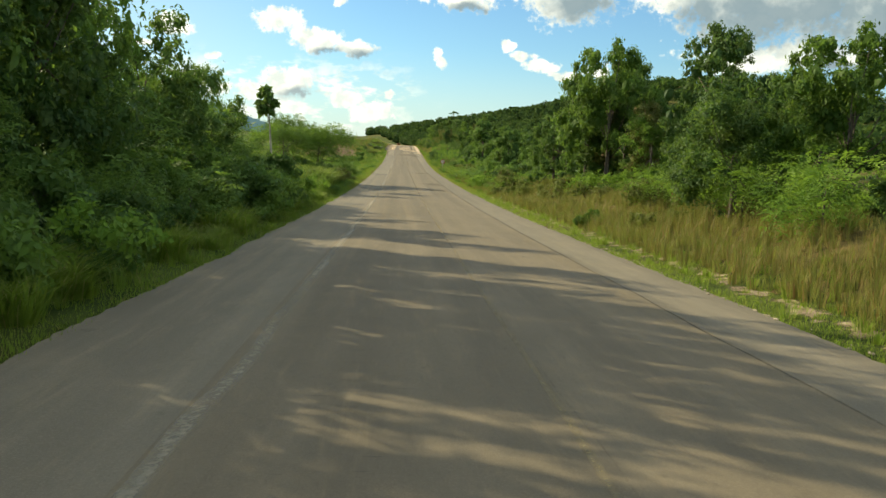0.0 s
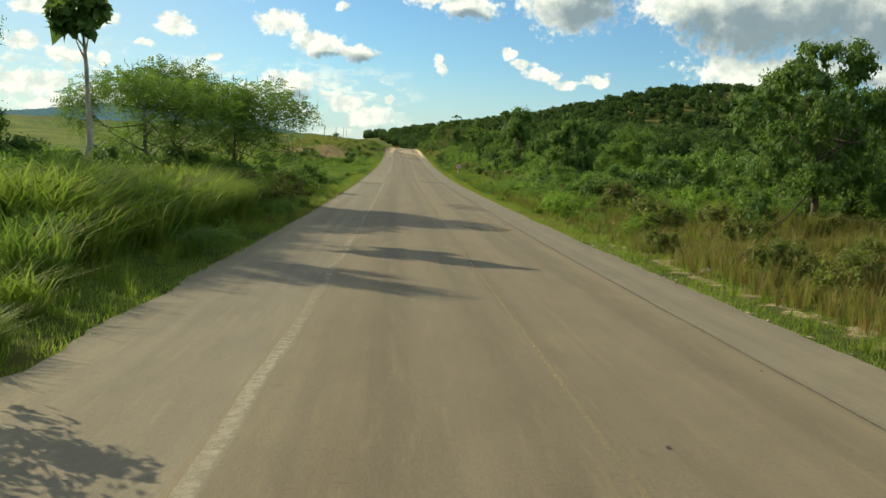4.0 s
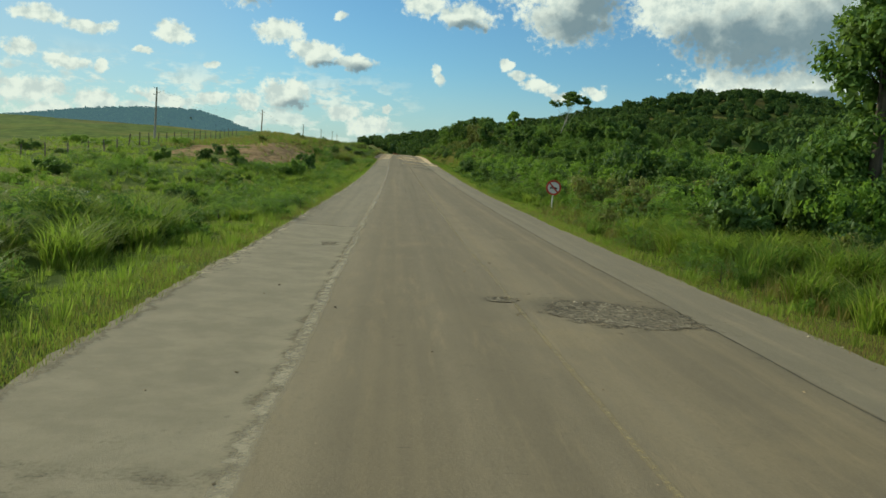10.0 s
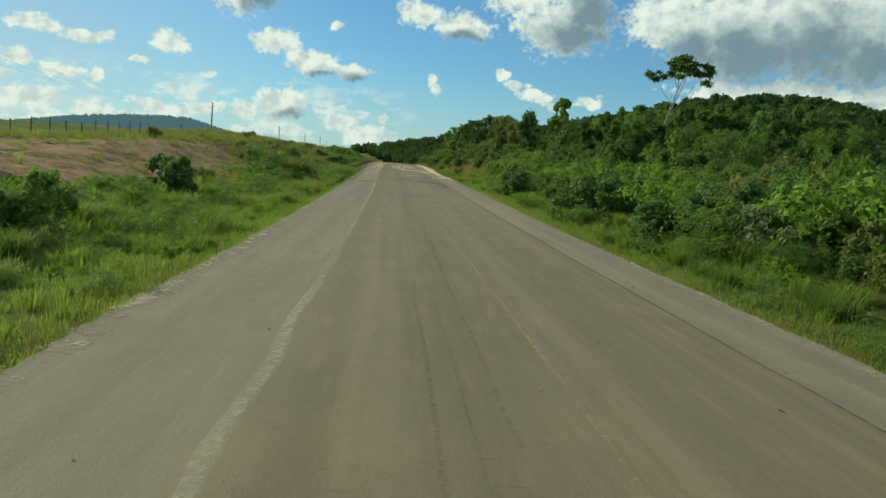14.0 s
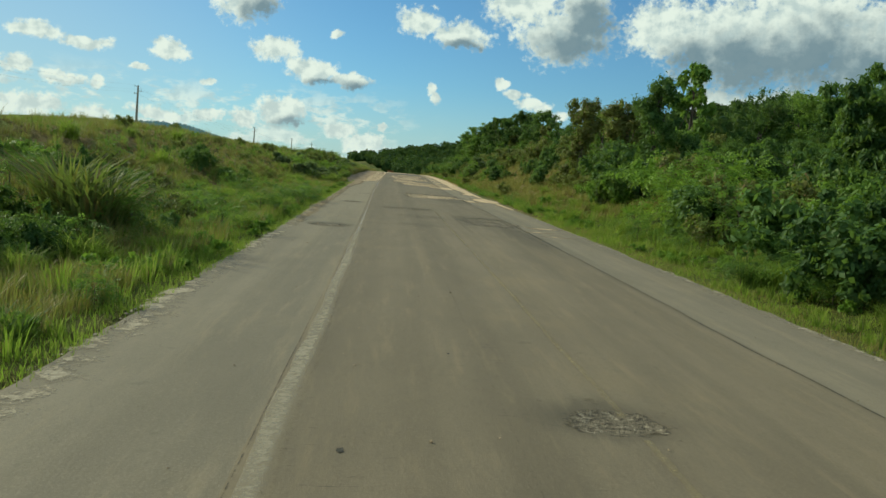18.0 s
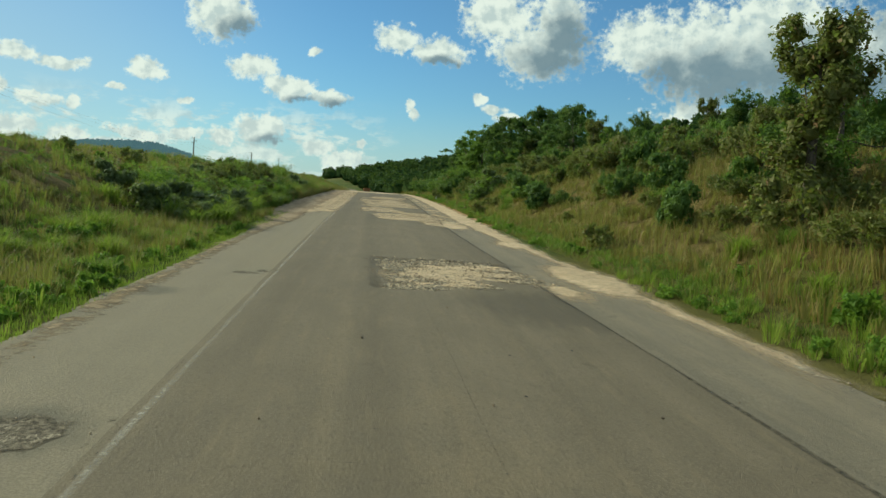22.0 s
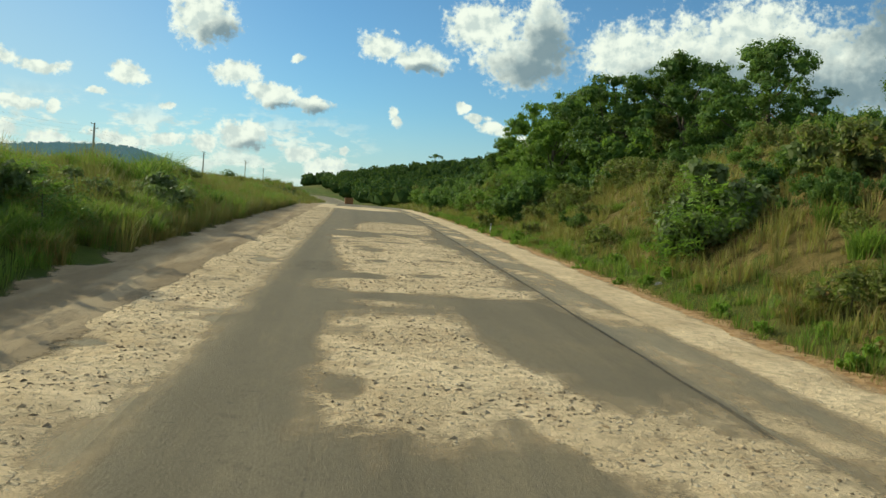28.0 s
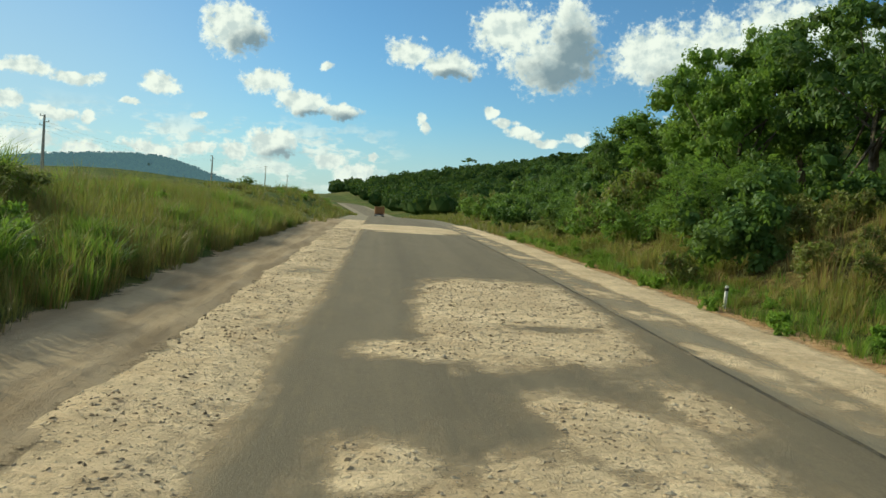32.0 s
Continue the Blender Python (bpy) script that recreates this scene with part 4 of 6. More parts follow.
def wheel_ruts(x, y):
    """Ruts and thrown-up ridges in the loose sand of the shoulder."""
    off = x - line_x(y)
    h = .006 * waves(x, y, 1.7, 81) + .005 * waves(x, y, .6, 82)
    for at, deep, wide in ((-2.05, .06, .075), (-2.42, .05, .07), (-1.2, .012, .12), (-3.1, .02, .12)):
        q = (off - at - .35 * waves(y, 0 * y, 34, 84) - .05 * waves(y, 0 * y, 5, 87)) / wide
        h = h - deep * np.exp(-q * q) + deep * .7 * np.exp(-(np.abs(q) - 1.9) ** 2)
    return np.clip(h, -.055, .045) + .036


def dry_slope(x, y):
    off = x - line_x(y) - right_edge(y)
    a = np.minimum(np.minimum(off - 3.2, 19 - off) * .4, np.minimum((y - 214) * .1, (372 - y) * .1))
    b = np.minimum(np.minimum(off - 2.6, 7.5 - off) * .4, np.minimum((y + 72) * .1, (62 - y) * .1))
    return np.maximum(a, b) + .45 * waves(x, y, 6, 91) + .2 * waves(x, y, 2, 92)


def dry_bank(x, y):
    off = line_x(y) - LEFT - x
    return np.minimum(np.minimum(off - 2.2, 16 - off) * .3, np.minimum((y - 176) * .1, (372 - y) * .1)) + .6 * waves(x, y, 7, 93) + .25 * waves(x, y, 2, 94) - .35


sheet("dry_ground", 10, 32, -74, 354, .5, dry_slope, DRY_GROUND, .03, "tawny litter and dry grass roots on the slope", "ground", lambda x, y: ground_z(x, y))
sheet("dry_ground", -20, 0, 172, 354, .5, dry_bank, DRY_GROUND, .03, "tawny litter and dry grass roots on the bank", "ground", lambda x, y: ground_z(x, y))
sheet("lane_sand", .8, 8.8, 226, 362, .13, lane_sand, SAND, .022, "pale sand and gravel where the asphalt has broken away", "sand")
sheet("shoulder_sand", -7, 1.6, 250, 370, .16, left_sand, SAND, .03, "pale gravelly sand over the shoulder with wheel ruts", "sand", either_z, shape=wheel_ruts)
sheet("rutted_earth", -7, .4, 250, 370, .16, rutted_earth, TAN_EARTH, .03, "smooth tan earth with wheel ruts beside the grass", "earth", either_z, shape=wheel_ruts)
sheet("verge_sand", 7.2, 12.6, 198, 372, .16, right_sand, SAND, .03, "streaks and ledge of pale sand along the road edge", "sand", either_z)
for cx, cy, rx, ry, deep in HOLES + [(5.6, 232.3, 2.2, 3.4, .08)]:
    rx, ry = rx * 1.3, ry * 1.3
    sheet("pothole_rubble", cx - rx, cx + rx, cy - ry, cy + ry, .1, hole_chips if rx > 2.5 else pothole_fill, CHIPS if rx > 2.5 else RUBBLE, .012, "rough broken asphalt and gravel in a pothole", "rubble")


def earth_left(x, y):
    off = line_x(y) - LEFT - x
    strip_edge = np.minimum(np.interp(y, [235, 252], [-.06, .12]) + .22 * waves(x, y, 9, 70) + .25 * waves(x, y, 3, 71) + bump_at(x, y, -2.2, 256, 9, 7, .7) - off, np.minimum((y - 200) * .1, (372 - y) * .1))
    return np.minimum(strip_edge, off + .30 + bump_at(x, y, -2.2, 256, 9, 7, .6))


def pale_margin(x, y):
    """Crumbled pale edge of the pavement, from 30 cm inside it to the grass."""
    off = line_x(y) - LEFT - x
    band = np.minimum(off + .27 + .10 * waves(x, y, 5, 171), .05 + .16 * waves(x, y, 7, 172) + .12 * waves(x, y, 2.0, 173) - off)
    return np.minimum(band, np.minimum((y - 84) * .03, (206 - y) * .05)) + .08 * waves(x, y, .7, 174)


def pale_margin_right(x, y):
    off = x - line_x(y) - right_edge(y)
    return np.minimum(np.minimum(off + .12, .10 + .16 * waves(x, y, 6, 177) - off), np.minimum((y - 128) * .03, (226 - y) * .1)) + .06 * waves(x, y, .7, 178)


sheet("pale_margin", -4.5, -.6, 84, 208, .16, pale_margin, GRAVEL, .008, "pale crumbled gravel between pavement and grass", "earth", either_z)
sheet("pale_margin", 8.2, 10.6, 126, 228, .16, pale_margin_right, GRAVEL, .008, "pale crumbled gravel between pavement and grass", "earth", either_z)


sheet("bare_earth", -7, .4, 198, 352, .2, earth_left, OCHRE, .012, "ochre bare earth along the crumbled road edge", "earth", either_z)


def earth_right(x, y):
    off = x - line_x(y) - right_edge(y)
    return np.minimum(.45 - np.abs(off - .85 - .25 * waves(x, y, 9, 175)), np.minimum((y - 262) * .1, (372 - y) * .1)) + .15 * waves(x, y, 1.1, 176)


sheet("red_ledge", 8, 13, 258, 354, .16, earth_right, CUT_EARTH, .05, "low ledge of bare reddish earth above the sand", "earth", lambda x, y: ground_z(x, y))


def pale_patch(x, y):
    off = x - line_x(y)
    return np.minimum(np.minimum(off + 2.5, .16 - off) * 1.6, np.minimum((98.35 + .1 * waves(x, 0 * x, 1.2, 201) - y) * 1.5, (y - 70) * .08)) + .12 * waves(x, y, 1.5, 202)


sheet("shoulder_patch", -3, 1, 68, 99.4, .2, pale_patch, PALE_PATCH, .006, "paler smooth repair on the road shoulder", "road", kind="structure")


def red_bank(x, y):
    return box_field(x, y, [(-13.5, 176, 5.0, 28), (-19, 164, 4, 16)], 2.0) * .5 + .55 * waves(x, y, 7, 73) + .3 * waves(x, y, 2, 74) - .35


sheet("red_bank", -27, -7, 138, 214, .4, red_bank, RED_EARTH, .12, "bare red earth on the grassy bank", "earth", lambda x, y: ground_z(x, y))


def cut_bank(x, y):
    off = x - line_x(y) - right_edge(y)
    return np.minimum(.28 - np.abs(off - 1.3 - .3 * waves(x, y, 8, 75)), np.minimum((y + 70) * .1, (20 - y) * .1)) + .35 * waves(x, y, 1.1, 76) + .25 * waves(x, y, .45, 78) - .12


sheet("cut_bank", 8, 14, -70, 24, .25, cut_bank, OCHRE, .06, "pale earth showing through the grass of a low bank", "earth", lambda x, y: ground_z(x, y))


def scatter_stones(name, n, x0, x1, y0, y1, ok, lo, hi, mat, label, base):
    r = np.random.RandomState(hash(len(name)) % 1000 + n)
    x, y = r.uniform(x0, x1, n), r.uniform(y0, y1, n)
    good = ok(x, y)
    x, y = x[good], y[good]
    n = len(x)
    s = lo + (hi - lo) * r.rand(n) ** 3
    z = base(x, y) + .012
    octa = np.array([[1, 0, 0], [0, 1, 0], [-1, 0, 0], [0, -1, 0], [.15, .1, .55], [0, 0, -.5]], float)
    tri = np.array([[0, 1, 4], [1, 2, 4], [2, 3, 4], [3, 0, 4], [1, 0, 5], [2, 1, 5], [3, 2, 5], [0, 3, 5]])
    v = octa[None] * (s[:, None, None] * (.5 + .8 * r.rand(n, 6, 1))) * np.stack([.8 + .9 * r.rand(n), .6 + .5 * r.rand(n), np.ones(n)], 1)[:, None, :]
    a = r.uniform(0, math.tau, n)
    c, sn = np.cos(a)[:, None], np.sin(a)[:, None]
    vx, vy = v[..., 0] * c - v[..., 1] * sn, v[..., 0] * sn + v[..., 1] * c
    v = np.stack([vx + x[:, None], vy + y[:, None], v[..., 2] + z[:, None]], -1).reshape(-1, 3)
    f = (tri[None] + 6 * np.arange(n)[:, None, None]).reshape(-1, 3)
    tagged(part(name, mesh_np(name, v, f, mat)), label, "gravel", kind="stuff")


STONE_DARK = material("asphalt_crumb", pebbles((0.12, 0.090, 0.058), (0.40, 0.295, 0.185)))
def sand_top(x, y):
    return lane_z(x, y) + np.clip(lane_sand(x, y) * .06 + .006, .004, .022) - .008


def shoulder_top(x, y):
    f = left_sand(x, y)
    return either_z(x, y) + np.clip(f * .06 + .006, .004, .03) + wheel_ruts(x, y) * np.clip(f / .5, 0, 1) - .008


scatter_stones("gravel", 52000, 1, 8, 228, 340, lambda x, y: lane_sand(x, y) > 0, .006, .040, STONE, "loose gravel on the sand", sand_top)
scatter_stones("asphalt_crumbs", 60000, 1, 8, 228, 340, lambda x, y: (lane_sand(x, y) > .10) & (waves(x, y, 3.0, 182) + .5 * waves(x, y, 1.0, 183) > .0), .006, .044, STONE_DARK, "dark crumbs of broken asphalt on the sand", sand_top)
scatter_stones("shoulder_crumbs", 22000, -3, 1.2, 258, 345, lambda x, y: (left_sand(x, y) > 0.1) & (waves(x, y, 3.0, 184) > -.1), .006, .040, STONE_DARK, "dark crumbs on the sandy shoulder", shoulder_top)
scatter_stones("shoulder_gravel", 30000, -3, 1.2, 258, 345, lambda x, y: left_sand(x, y) > 0, .006, .03, STONE, "loose gravel on the sandy shoulder", shoulder_top)
scatter_stones("asphalt_chunks", 9000, 2.8, 8.4, 227.5, 237.5, lambda x, y: (hole_chips(x, y) > .02) & (lane_sand(x, y) < .12), .014, .075, STONE_PALE, "pale broken chunks of road base in the large pothole", lane_z)
scatter_stones("dark_chunks", 9000, 2.8, 8.4, 227.5, 237.5, lambda x, y: (hole_chips(x, y) > .0) & (leaning(x, y, HOLE_CRUST, 2.5) + .3 * waves(x, y, .7, 110) > .0), .016, .07, STONE_DARK, "dark lumps of broken asphalt in the large pothole", lane_z)
scatter_stones("dark_chunks", 16000, -2, 8, 15, 222, lambda x, y: pothole_fill(x, y) > .0, .010, .04, STONE_DARK, "dark broken asphalt crumbs in the potholes", lane_z)
scatter_stones("asphalt_chunks", 7000, -2, 8, 30, 222, lambda x, y: (pothole_fill(x, y) > .0) & (waves(x, y, 1.6, 181) > .25), .010, .045, STONE, "broken asphalt chunks in the potholes", lane_z)
scatter_stones("road_grit", 900, -2, 9, 20, 230, lambda x, y: x > -3, .008, .03, STONE_DARK, "scattered dark grit on the asphalt", lane_z)

scatter_stones("edge_gravel", 4200, 7.6, 9.6, -64, 22, lambda x, y: np.abs(x - line_x(y) - right_edge(y) - .15 - .1 * waves(x, y, 3, 191)) < .16 + .12 * waves(x, y, 5, 192), .01, .06, STONE, "pale gravel along the pavement edge", either_z)
scatter_stones("edge_gravel", 3000, -3.2, -1.2, 86, 215, lambda x, y: np.abs(line_x(y) - LEFT - x - .1) < .10 + .12 * waves(x, y, 7, 193), .008, .05, STONE, "pale gravel along the pavement edge", either_z)
scatter_stones("edge_gravel", 2600, 7.8, 10.4, 22, 225, lambda x, y: np.abs(x - line_x(y) - right_edge(y) - .1) < .06 + .12 * waves(x, y, 7, 194), .008, .05, STONE, "pale gravel along the pavement edge", either_z)


# ---- small dark spots of tar and oil on the lanes ----
def tar_spot(x, y, size, r):
    a = np.arange(0, math.tau, math.tau / 14)
    q = size * (.5 + .7 * r.rand(14))
    px = np.concatenate([[x], x + np.cos(a) * q * .7])
    py = np.concatenate([[y], y + np.sin(a) * q * 1.5])
    k = np.arange(14)
    me = mesh_np("tar_spot", np.stack([px, py, lane_z(px, py) + .006], 1), np.stack([0 * k, k + 1, (k + 1) % 14 + 1], 1), CRACK_DARK)
    tagged(part("tar_spot", me), "small dark tar spot on the asphalt", "tar spot", "tar spots")


dots = np.random.RandomState(9)
for x, y, size in [(1.75, 63.2, .07), (1.8, 61.6, .06), (4.2, 61.4, .05), (2.6, 208.9, .06), (2.55, 208.0, .05), (2.2, 211.0, .05), (2.3, 210.6, .04), (2.0, 215.6, .05), (2.1, 290.2, .05), (1.9, 285.6, .06)]:
    tar_spot(x, y, size, dots)
for _ in range(46):
    tar_spot(dots.uniform(.9, 7.0), dots.uniform(-40, 225), dots.uniform(.02, .06), dots)


# ---- plants: a kit of kinds, each built once and then copied ----
def unit(v):
    return v / np.maximum(np.linalg.norm(v, axis=-1, keepdims=True), 1e-9)


def lumps_of(r, clumps, share=0.46, count=6):
    """Breaks each clump (x, y, z, radius) into smaller lumps on its outside, more above than below."""
    out = []
    for x, y, z, rad in clumps:
        for _ in range(count):
            way = unit(r.normal(size=3) + np.array([0, 0, .25]))
            q = rad * r.uniform(.50, .85)
            out.append((x + way[0] * q, y + way[1] * q, z + way[2] * q * .9, rad * share * r.uniform(.65, 1.3)))
    return out


def leaf_arrays(r, clumps, n, length, width, shell=0.55, up=0.35, droop=0.25, flat=1.0):
    """Leaves round lumpy clumps: rhombs with a fold facing outwards over larger inner leaves, as verts and quads."""
    clumps = np.array(lumps_of(r, clumps), float)
    weight = clumps[:, 3] ** 2
    pick = r.choice(len(clumps), n, p=weight / weight.sum())
    way = unit(r.normal(size=(n, 3)))
    inner = r.rand(n) < .16
    rad = clumps[pick, 3] * np.where(inner, r.uniform(.1, .45, n), (shell + (1 - shell) * np.sqrt(r.rand(n))) * (1 + .20 * r.normal(size=n)))
    pos = clumps[pick, :3] + way * rad[:, None] * np.array([1, 1, flat])
    normal = unit(way * .95 + np.array([0, 0, up]) + .50 * r.normal(size=(n, 3)))
    axis = unit(np.cross(normal, r.normal(size=(n, 3))))
    side = np.cross(normal, axis)
    grow = np.where(inner, 1.9, 1.0) * (.6 + .8 * r.rand(n))
    L = (length * grow)[:, None]
    W = (width * grow * (.75 + .5 * r.rand(n)))[:, None]
    drop = np.array([0, 0, -1.0]) * L * droop
    v = np.stack([pos - axis * L * .5, pos + side * W * .5 + drop * .2, pos + axis * L * .5 + drop, pos - side * W * .5 + drop * .2], 1).reshape(-1, 3)
    return v, np.arange(4 * n).reshape(n, 4)


def frond_arrays(r, clumps, n, length, pairs=4):
    """Feathery sprays: each a row of narrow leaflets along a drooping rib."""
    clumps = np.array(clumps, float)
    weight = clumps[:, 3] ** 2
    pick = r.choice(len(clumps), n, p=weight / weight.sum())
    way = unit(r.normal(size=(n, 3)) * np.array([1, 1, .7]))
    pos = clumps[pick, :3] + way * (clumps[pick, 3] * (.5 + .5 * r.rand(n)))[:, None] * np.array([1, 1, .75])
    rib = unit(way * np.array([1, 1, .35]) + .5 * r.normal(size=(n, 3)))
    side = unit(np.cross(rib, np.array([0, 0, 1.0]) + .35 * r.normal(size=(n, 3))))
    L = length * (.7 + .6 * r.rand(n))
    vs = []
    for k in range(pairs):
        u = (k + .5) / pairs
        at = pos + rib * (L * u)[:, None] - np.array([0, 0, 1.0]) * (L * u * u * .45)[:, None]
        w = L * .30 * (1 - .6 * abs(u - .4))
        for s in (1, -1):
            tip = at + side * (s * w)[:, None] + rib * (w * .35)[:, None] - np.array([0, 0, 1.0]) * (w * .25)[:, None]
            cross = rib * (L * .055)[:, None]
            vs.append(np.stack([at - cross * .3, (at + tip) / 2 - cross, tip, (at + tip) / 2 + cross], 1))
    v = np.concatenate(vs, 0).reshape(-1, 3)
    return v, np.arange(len(v)).reshape(-1, 4)


def foliage(name, r, clumps, n, length, width, mat, feather=False, core=True, **kw):
    v, f = frond_arrays(r, clumps, n, length) if feather else leaf_arrays(r, clumps, n, length, width, **kw)
    me = mesh_np(name, v, f, mat)
    if core:
        bm = bmesh.new()
        bm.from_mesh(me)
        for x, y, z, rad in clumps:
            made = bmesh.ops.create_icosphere(bm, subdivisions=1, radius=rad * .36)["verts"]
            for vert in made:
                vert.co = vert.co * r.uniform(.7, 1.15) + Vector((x, y, z))
        bm.to_mesh(me)
        bm.free()
    return me


def tube(bm, pts, radii, sides=6):
    rings = []
    for i, p in enumerate(pts):
        p = Vector(p)
        d = (Vector(pts[min(i + 1, len(pts) - 1)]) - Vector(pts[max(i - 1, 0)])).normalized()
        a = d.orthogonal().normalized()
        b = d.cross(a)
        rings.append([bm.verts.new(p + (a * math.cos(k * math.tau / sides) + b * math.sin(k * math.tau / sides)) * radii[i]) for k in range(sides)])
    for lo, hi in zip(rings, rings[1:]):
        for k in range(sides):
            bm.faces.new((lo[k], lo[(k + 1) % sides], hi[(k + 1) % sides], hi[k]))
    bm.faces.new(rings[-1])
    return rings


def limbs(r, height, thick, clumps, fork=0.35, lean=(0, 0), mat=BARK):
    bm = bmesh.new()
    top = Vector((lean[0], lean[1], height))
    bend = Vector((r.uniform(-.05, .05) * height, r.uniform(-.05, .05) * height, 0))
    stem = [Vector((0, 0, -.4)), top * .25 + bend, top * .6 + bend * .6, top * .9]
    tube(bm, stem, [thick * 1.25, thick, thick * .62, thick * .15], 7)
    for x, y, z, rad in clumps:
        f = fork + (0.85 - fork) * r.rand()
        a = top * f + bend * (.8 * f)
        c = Vector((x, y, z))
        mid = a.lerp(c, .5) + Vector((0, 0, -.08 * (c - a).length))
        tube(bm, [a, mid, c], [thick * .36, thick * .2, thick * .06], 5)
    return bm_mesh("trunk", bm, mat, True)


def crown_clumps(r, n, spread, low, high, rad, flat=1.0):
    out = []
    for _ in range(n):
        a, q = r.uniform(0, math.tau), math.sqrt(r.rand())
        z = r.uniform(low, high)
        out.append((math.cos(a) * q * spread, math.sin(a) * q * spread, z - (q * q) * (high - low) * .25, rad * r.uniform(.7, 1.25)))
    return out


def plant(name, label, category, group, trunk, leaves, leaf_name="crown"):
    root = new(name)
    tagged(root, label, category, group)
    if trunk:
        if leaf_name == "crown":
            part("trunk", trunk, root)
        else:
            tagged(part("stem", trunk, root), "thin woody stems", kind="stuff")
    part(leaf_name, leaves, root)
    return root


def make_broad(seed, leaf=LEAF, n=12500, h=8.0, spread=2.9, long=.165, wide=.09, label="broad dense-crowned tree with dark green leaves beside the road"):
    r = np.random.RandomState(seed)
    cl = crown_clumps(r, 24, spread, h * .20, h * .90, h * .135)
    return plant("tree", label, "tree", "roadside trees",
                 limbs(r, h * .62, h * .020, cl[:8]), foliage("crown", r, cl, n, long, wide, leaf, shell=.4, core=False, droop=.25 if long < .3 else .6))


def make_spreading(seed, leaf=LEAF_DARK, h=9.0, spread=3.9, n=17000):
    r = np.random.RandomState(seed)
    cl = []
    for k in range(50):
        a, q = r.uniform(0, math.tau), math.sqrt(r.rand())
        top = h * (.86 - .34 * q * q)
        cl.append((math.cos(a) * q * spread, math.sin(a) * q * spread, top - (h * .42 * r.rand() if k % 2 else 0) - (h * .2 if k % 5 == 1 else 0), h * r.uniform(.08, .135)))
    return plant("spreading_tree", "large spreading tree with layered dark green foliage", "tree", "roadside trees",
                 limbs(r, h * .6, h * .022, cl[:14], .3), foliage("crown", r, cl, n, .19, .105, leaf, shell=.5, flat=.62))


def make_vine_tree(seed, h=9.0, leaf=LEAF_DARK):
    r = np.random.RandomState(seed)
    cl = crown_clumps(r, 7, .9, h * .60, h * .92, h * .10)
    cl += [(r.uniform(-1, 1), r.uniform(-1, 1), z, h * r.uniform(.07, .10)) for z in np.linspace(h * .08, h * .66, 18)]
    return plant("vine_covered_tree", "slender tree overgrown with hanging vines to the ground", "tree", "roadside trees",
                 limbs(r, h * .8, h * .02, cl[:7]), foliage("crown", r, cl, 10000, .18, .10, leaf, shell=.45, flat=1.15))


def make_umbrella(seed, h=12.0):
    r = np.random.RandomState(seed)
    cl = [(math.cos(a) * q, math.sin(a) * q, h * z, h * .085) for a, q, z in [(k * 2.4, .3 + .26 * k, .97 - .014 * k) for k in range(10)]]
    return plant("umbrella_tree", "tall tree with a thin pale trunk and a flat open crown", "tree", "roadside trees",
                 limbs(r, h * .92, h * .008, [(x + h * .2, y, z, rad) for x, y, z, rad in cl], .55, (h * .2, 0), BARK_PALE), foliage("crown", r, [(x + h * .2, y, z, rad) for x, y, z, rad in cl], 2600, .34, .16, LEAF_DARK, core=False, shell=.3, flat=.45))


def make_lollipop(seed, h=8.0):
    r = np.random.RandomState(seed)
    cl = crown_clumps(r, 7, h * .10, h * .66, h * .93, h * .07)
    return plant("slim_tree", "slim lone tree with a small rounded crown", "tree", "roadside trees",
                 limbs(r, h * .85, h * .012, cl, .6, (0, 0), BARK_PALE), foliage("crown", r, cl, 900, .36, .22, LEAF_DARK, core=False, shell=.4))


def make_feather(seed, h=5.5, leaf=LEAF, n=800, spread=2.6):
    r = np.random.RandomState(seed)
    cl = crown_clumps(r, 13, spread, h * .42, h * .9, h * .16)
    return plant("feathery_tree", "low spreading tree with feathery compound leaves", "tree", "roadside trees",
                 limbs(r, h * .75, h * .02, cl, .12), foliage("crown", r, cl, n, .62, 0, leaf, feather=True, core=False))


def make_legume(seed, h=5.5):
    r = np.random.RandomState(seed)
    cl = []
    for k in range(30):
        a, q = r.uniform(0, math.tau), math.sqrt(r.rand())
        cl.append((math.cos(a) * q * 3.1, math.sin(a) * q * 3.1, h * (.86 - .26 * q * q) - (h * .45 * r.rand() if k % 3 == 0 else 0), h * .13))
    tree = plant("legume_tree", "spreading feathery-leaved tree with upright flower spikes over the verge", "tree", "roadside trees",
                 limbs(r, h * .75, h * .014, cl[:16], .12), foliage("crown", r, cl, 3100, .48, 0, LEAF, feather=True, core=False))
    bm = bmesh.new()
    for x, y, z, rad in cl:
        for _ in range(3):
            p = Vector((x + r.uniform(-rad, rad), y + r.uniform(-rad, rad), z + rad * .6))
            tube(bm, [p, p + Vector((r.uniform(-.05, .05), r.uniform(-.05, .05), r.uniform(.12, .3)))], [.014, .006], 4)
    tagged(part("blossom", bm_mesh("blossom", bm, LEAF_GREY), tree), "upright pale flower spikes", kind="stuff")
    return tree


def make_palm_tree(seed, h=7.0):
    r = np.random.RandomState(seed)
    cl = crown_clumps(r, 18, h * .20, h * .35, h * .95, h * .09)
    return plant("layered_tree", "tree with layered tiers of large drooping leaves", "tree", "roadside trees",
                 limbs(r, h * .9, h * .015, cl, .4), foliage("crown", r, cl, 2600, .36, .17, LEAF, core=False, shell=.4, flat=.7, droop=.45))


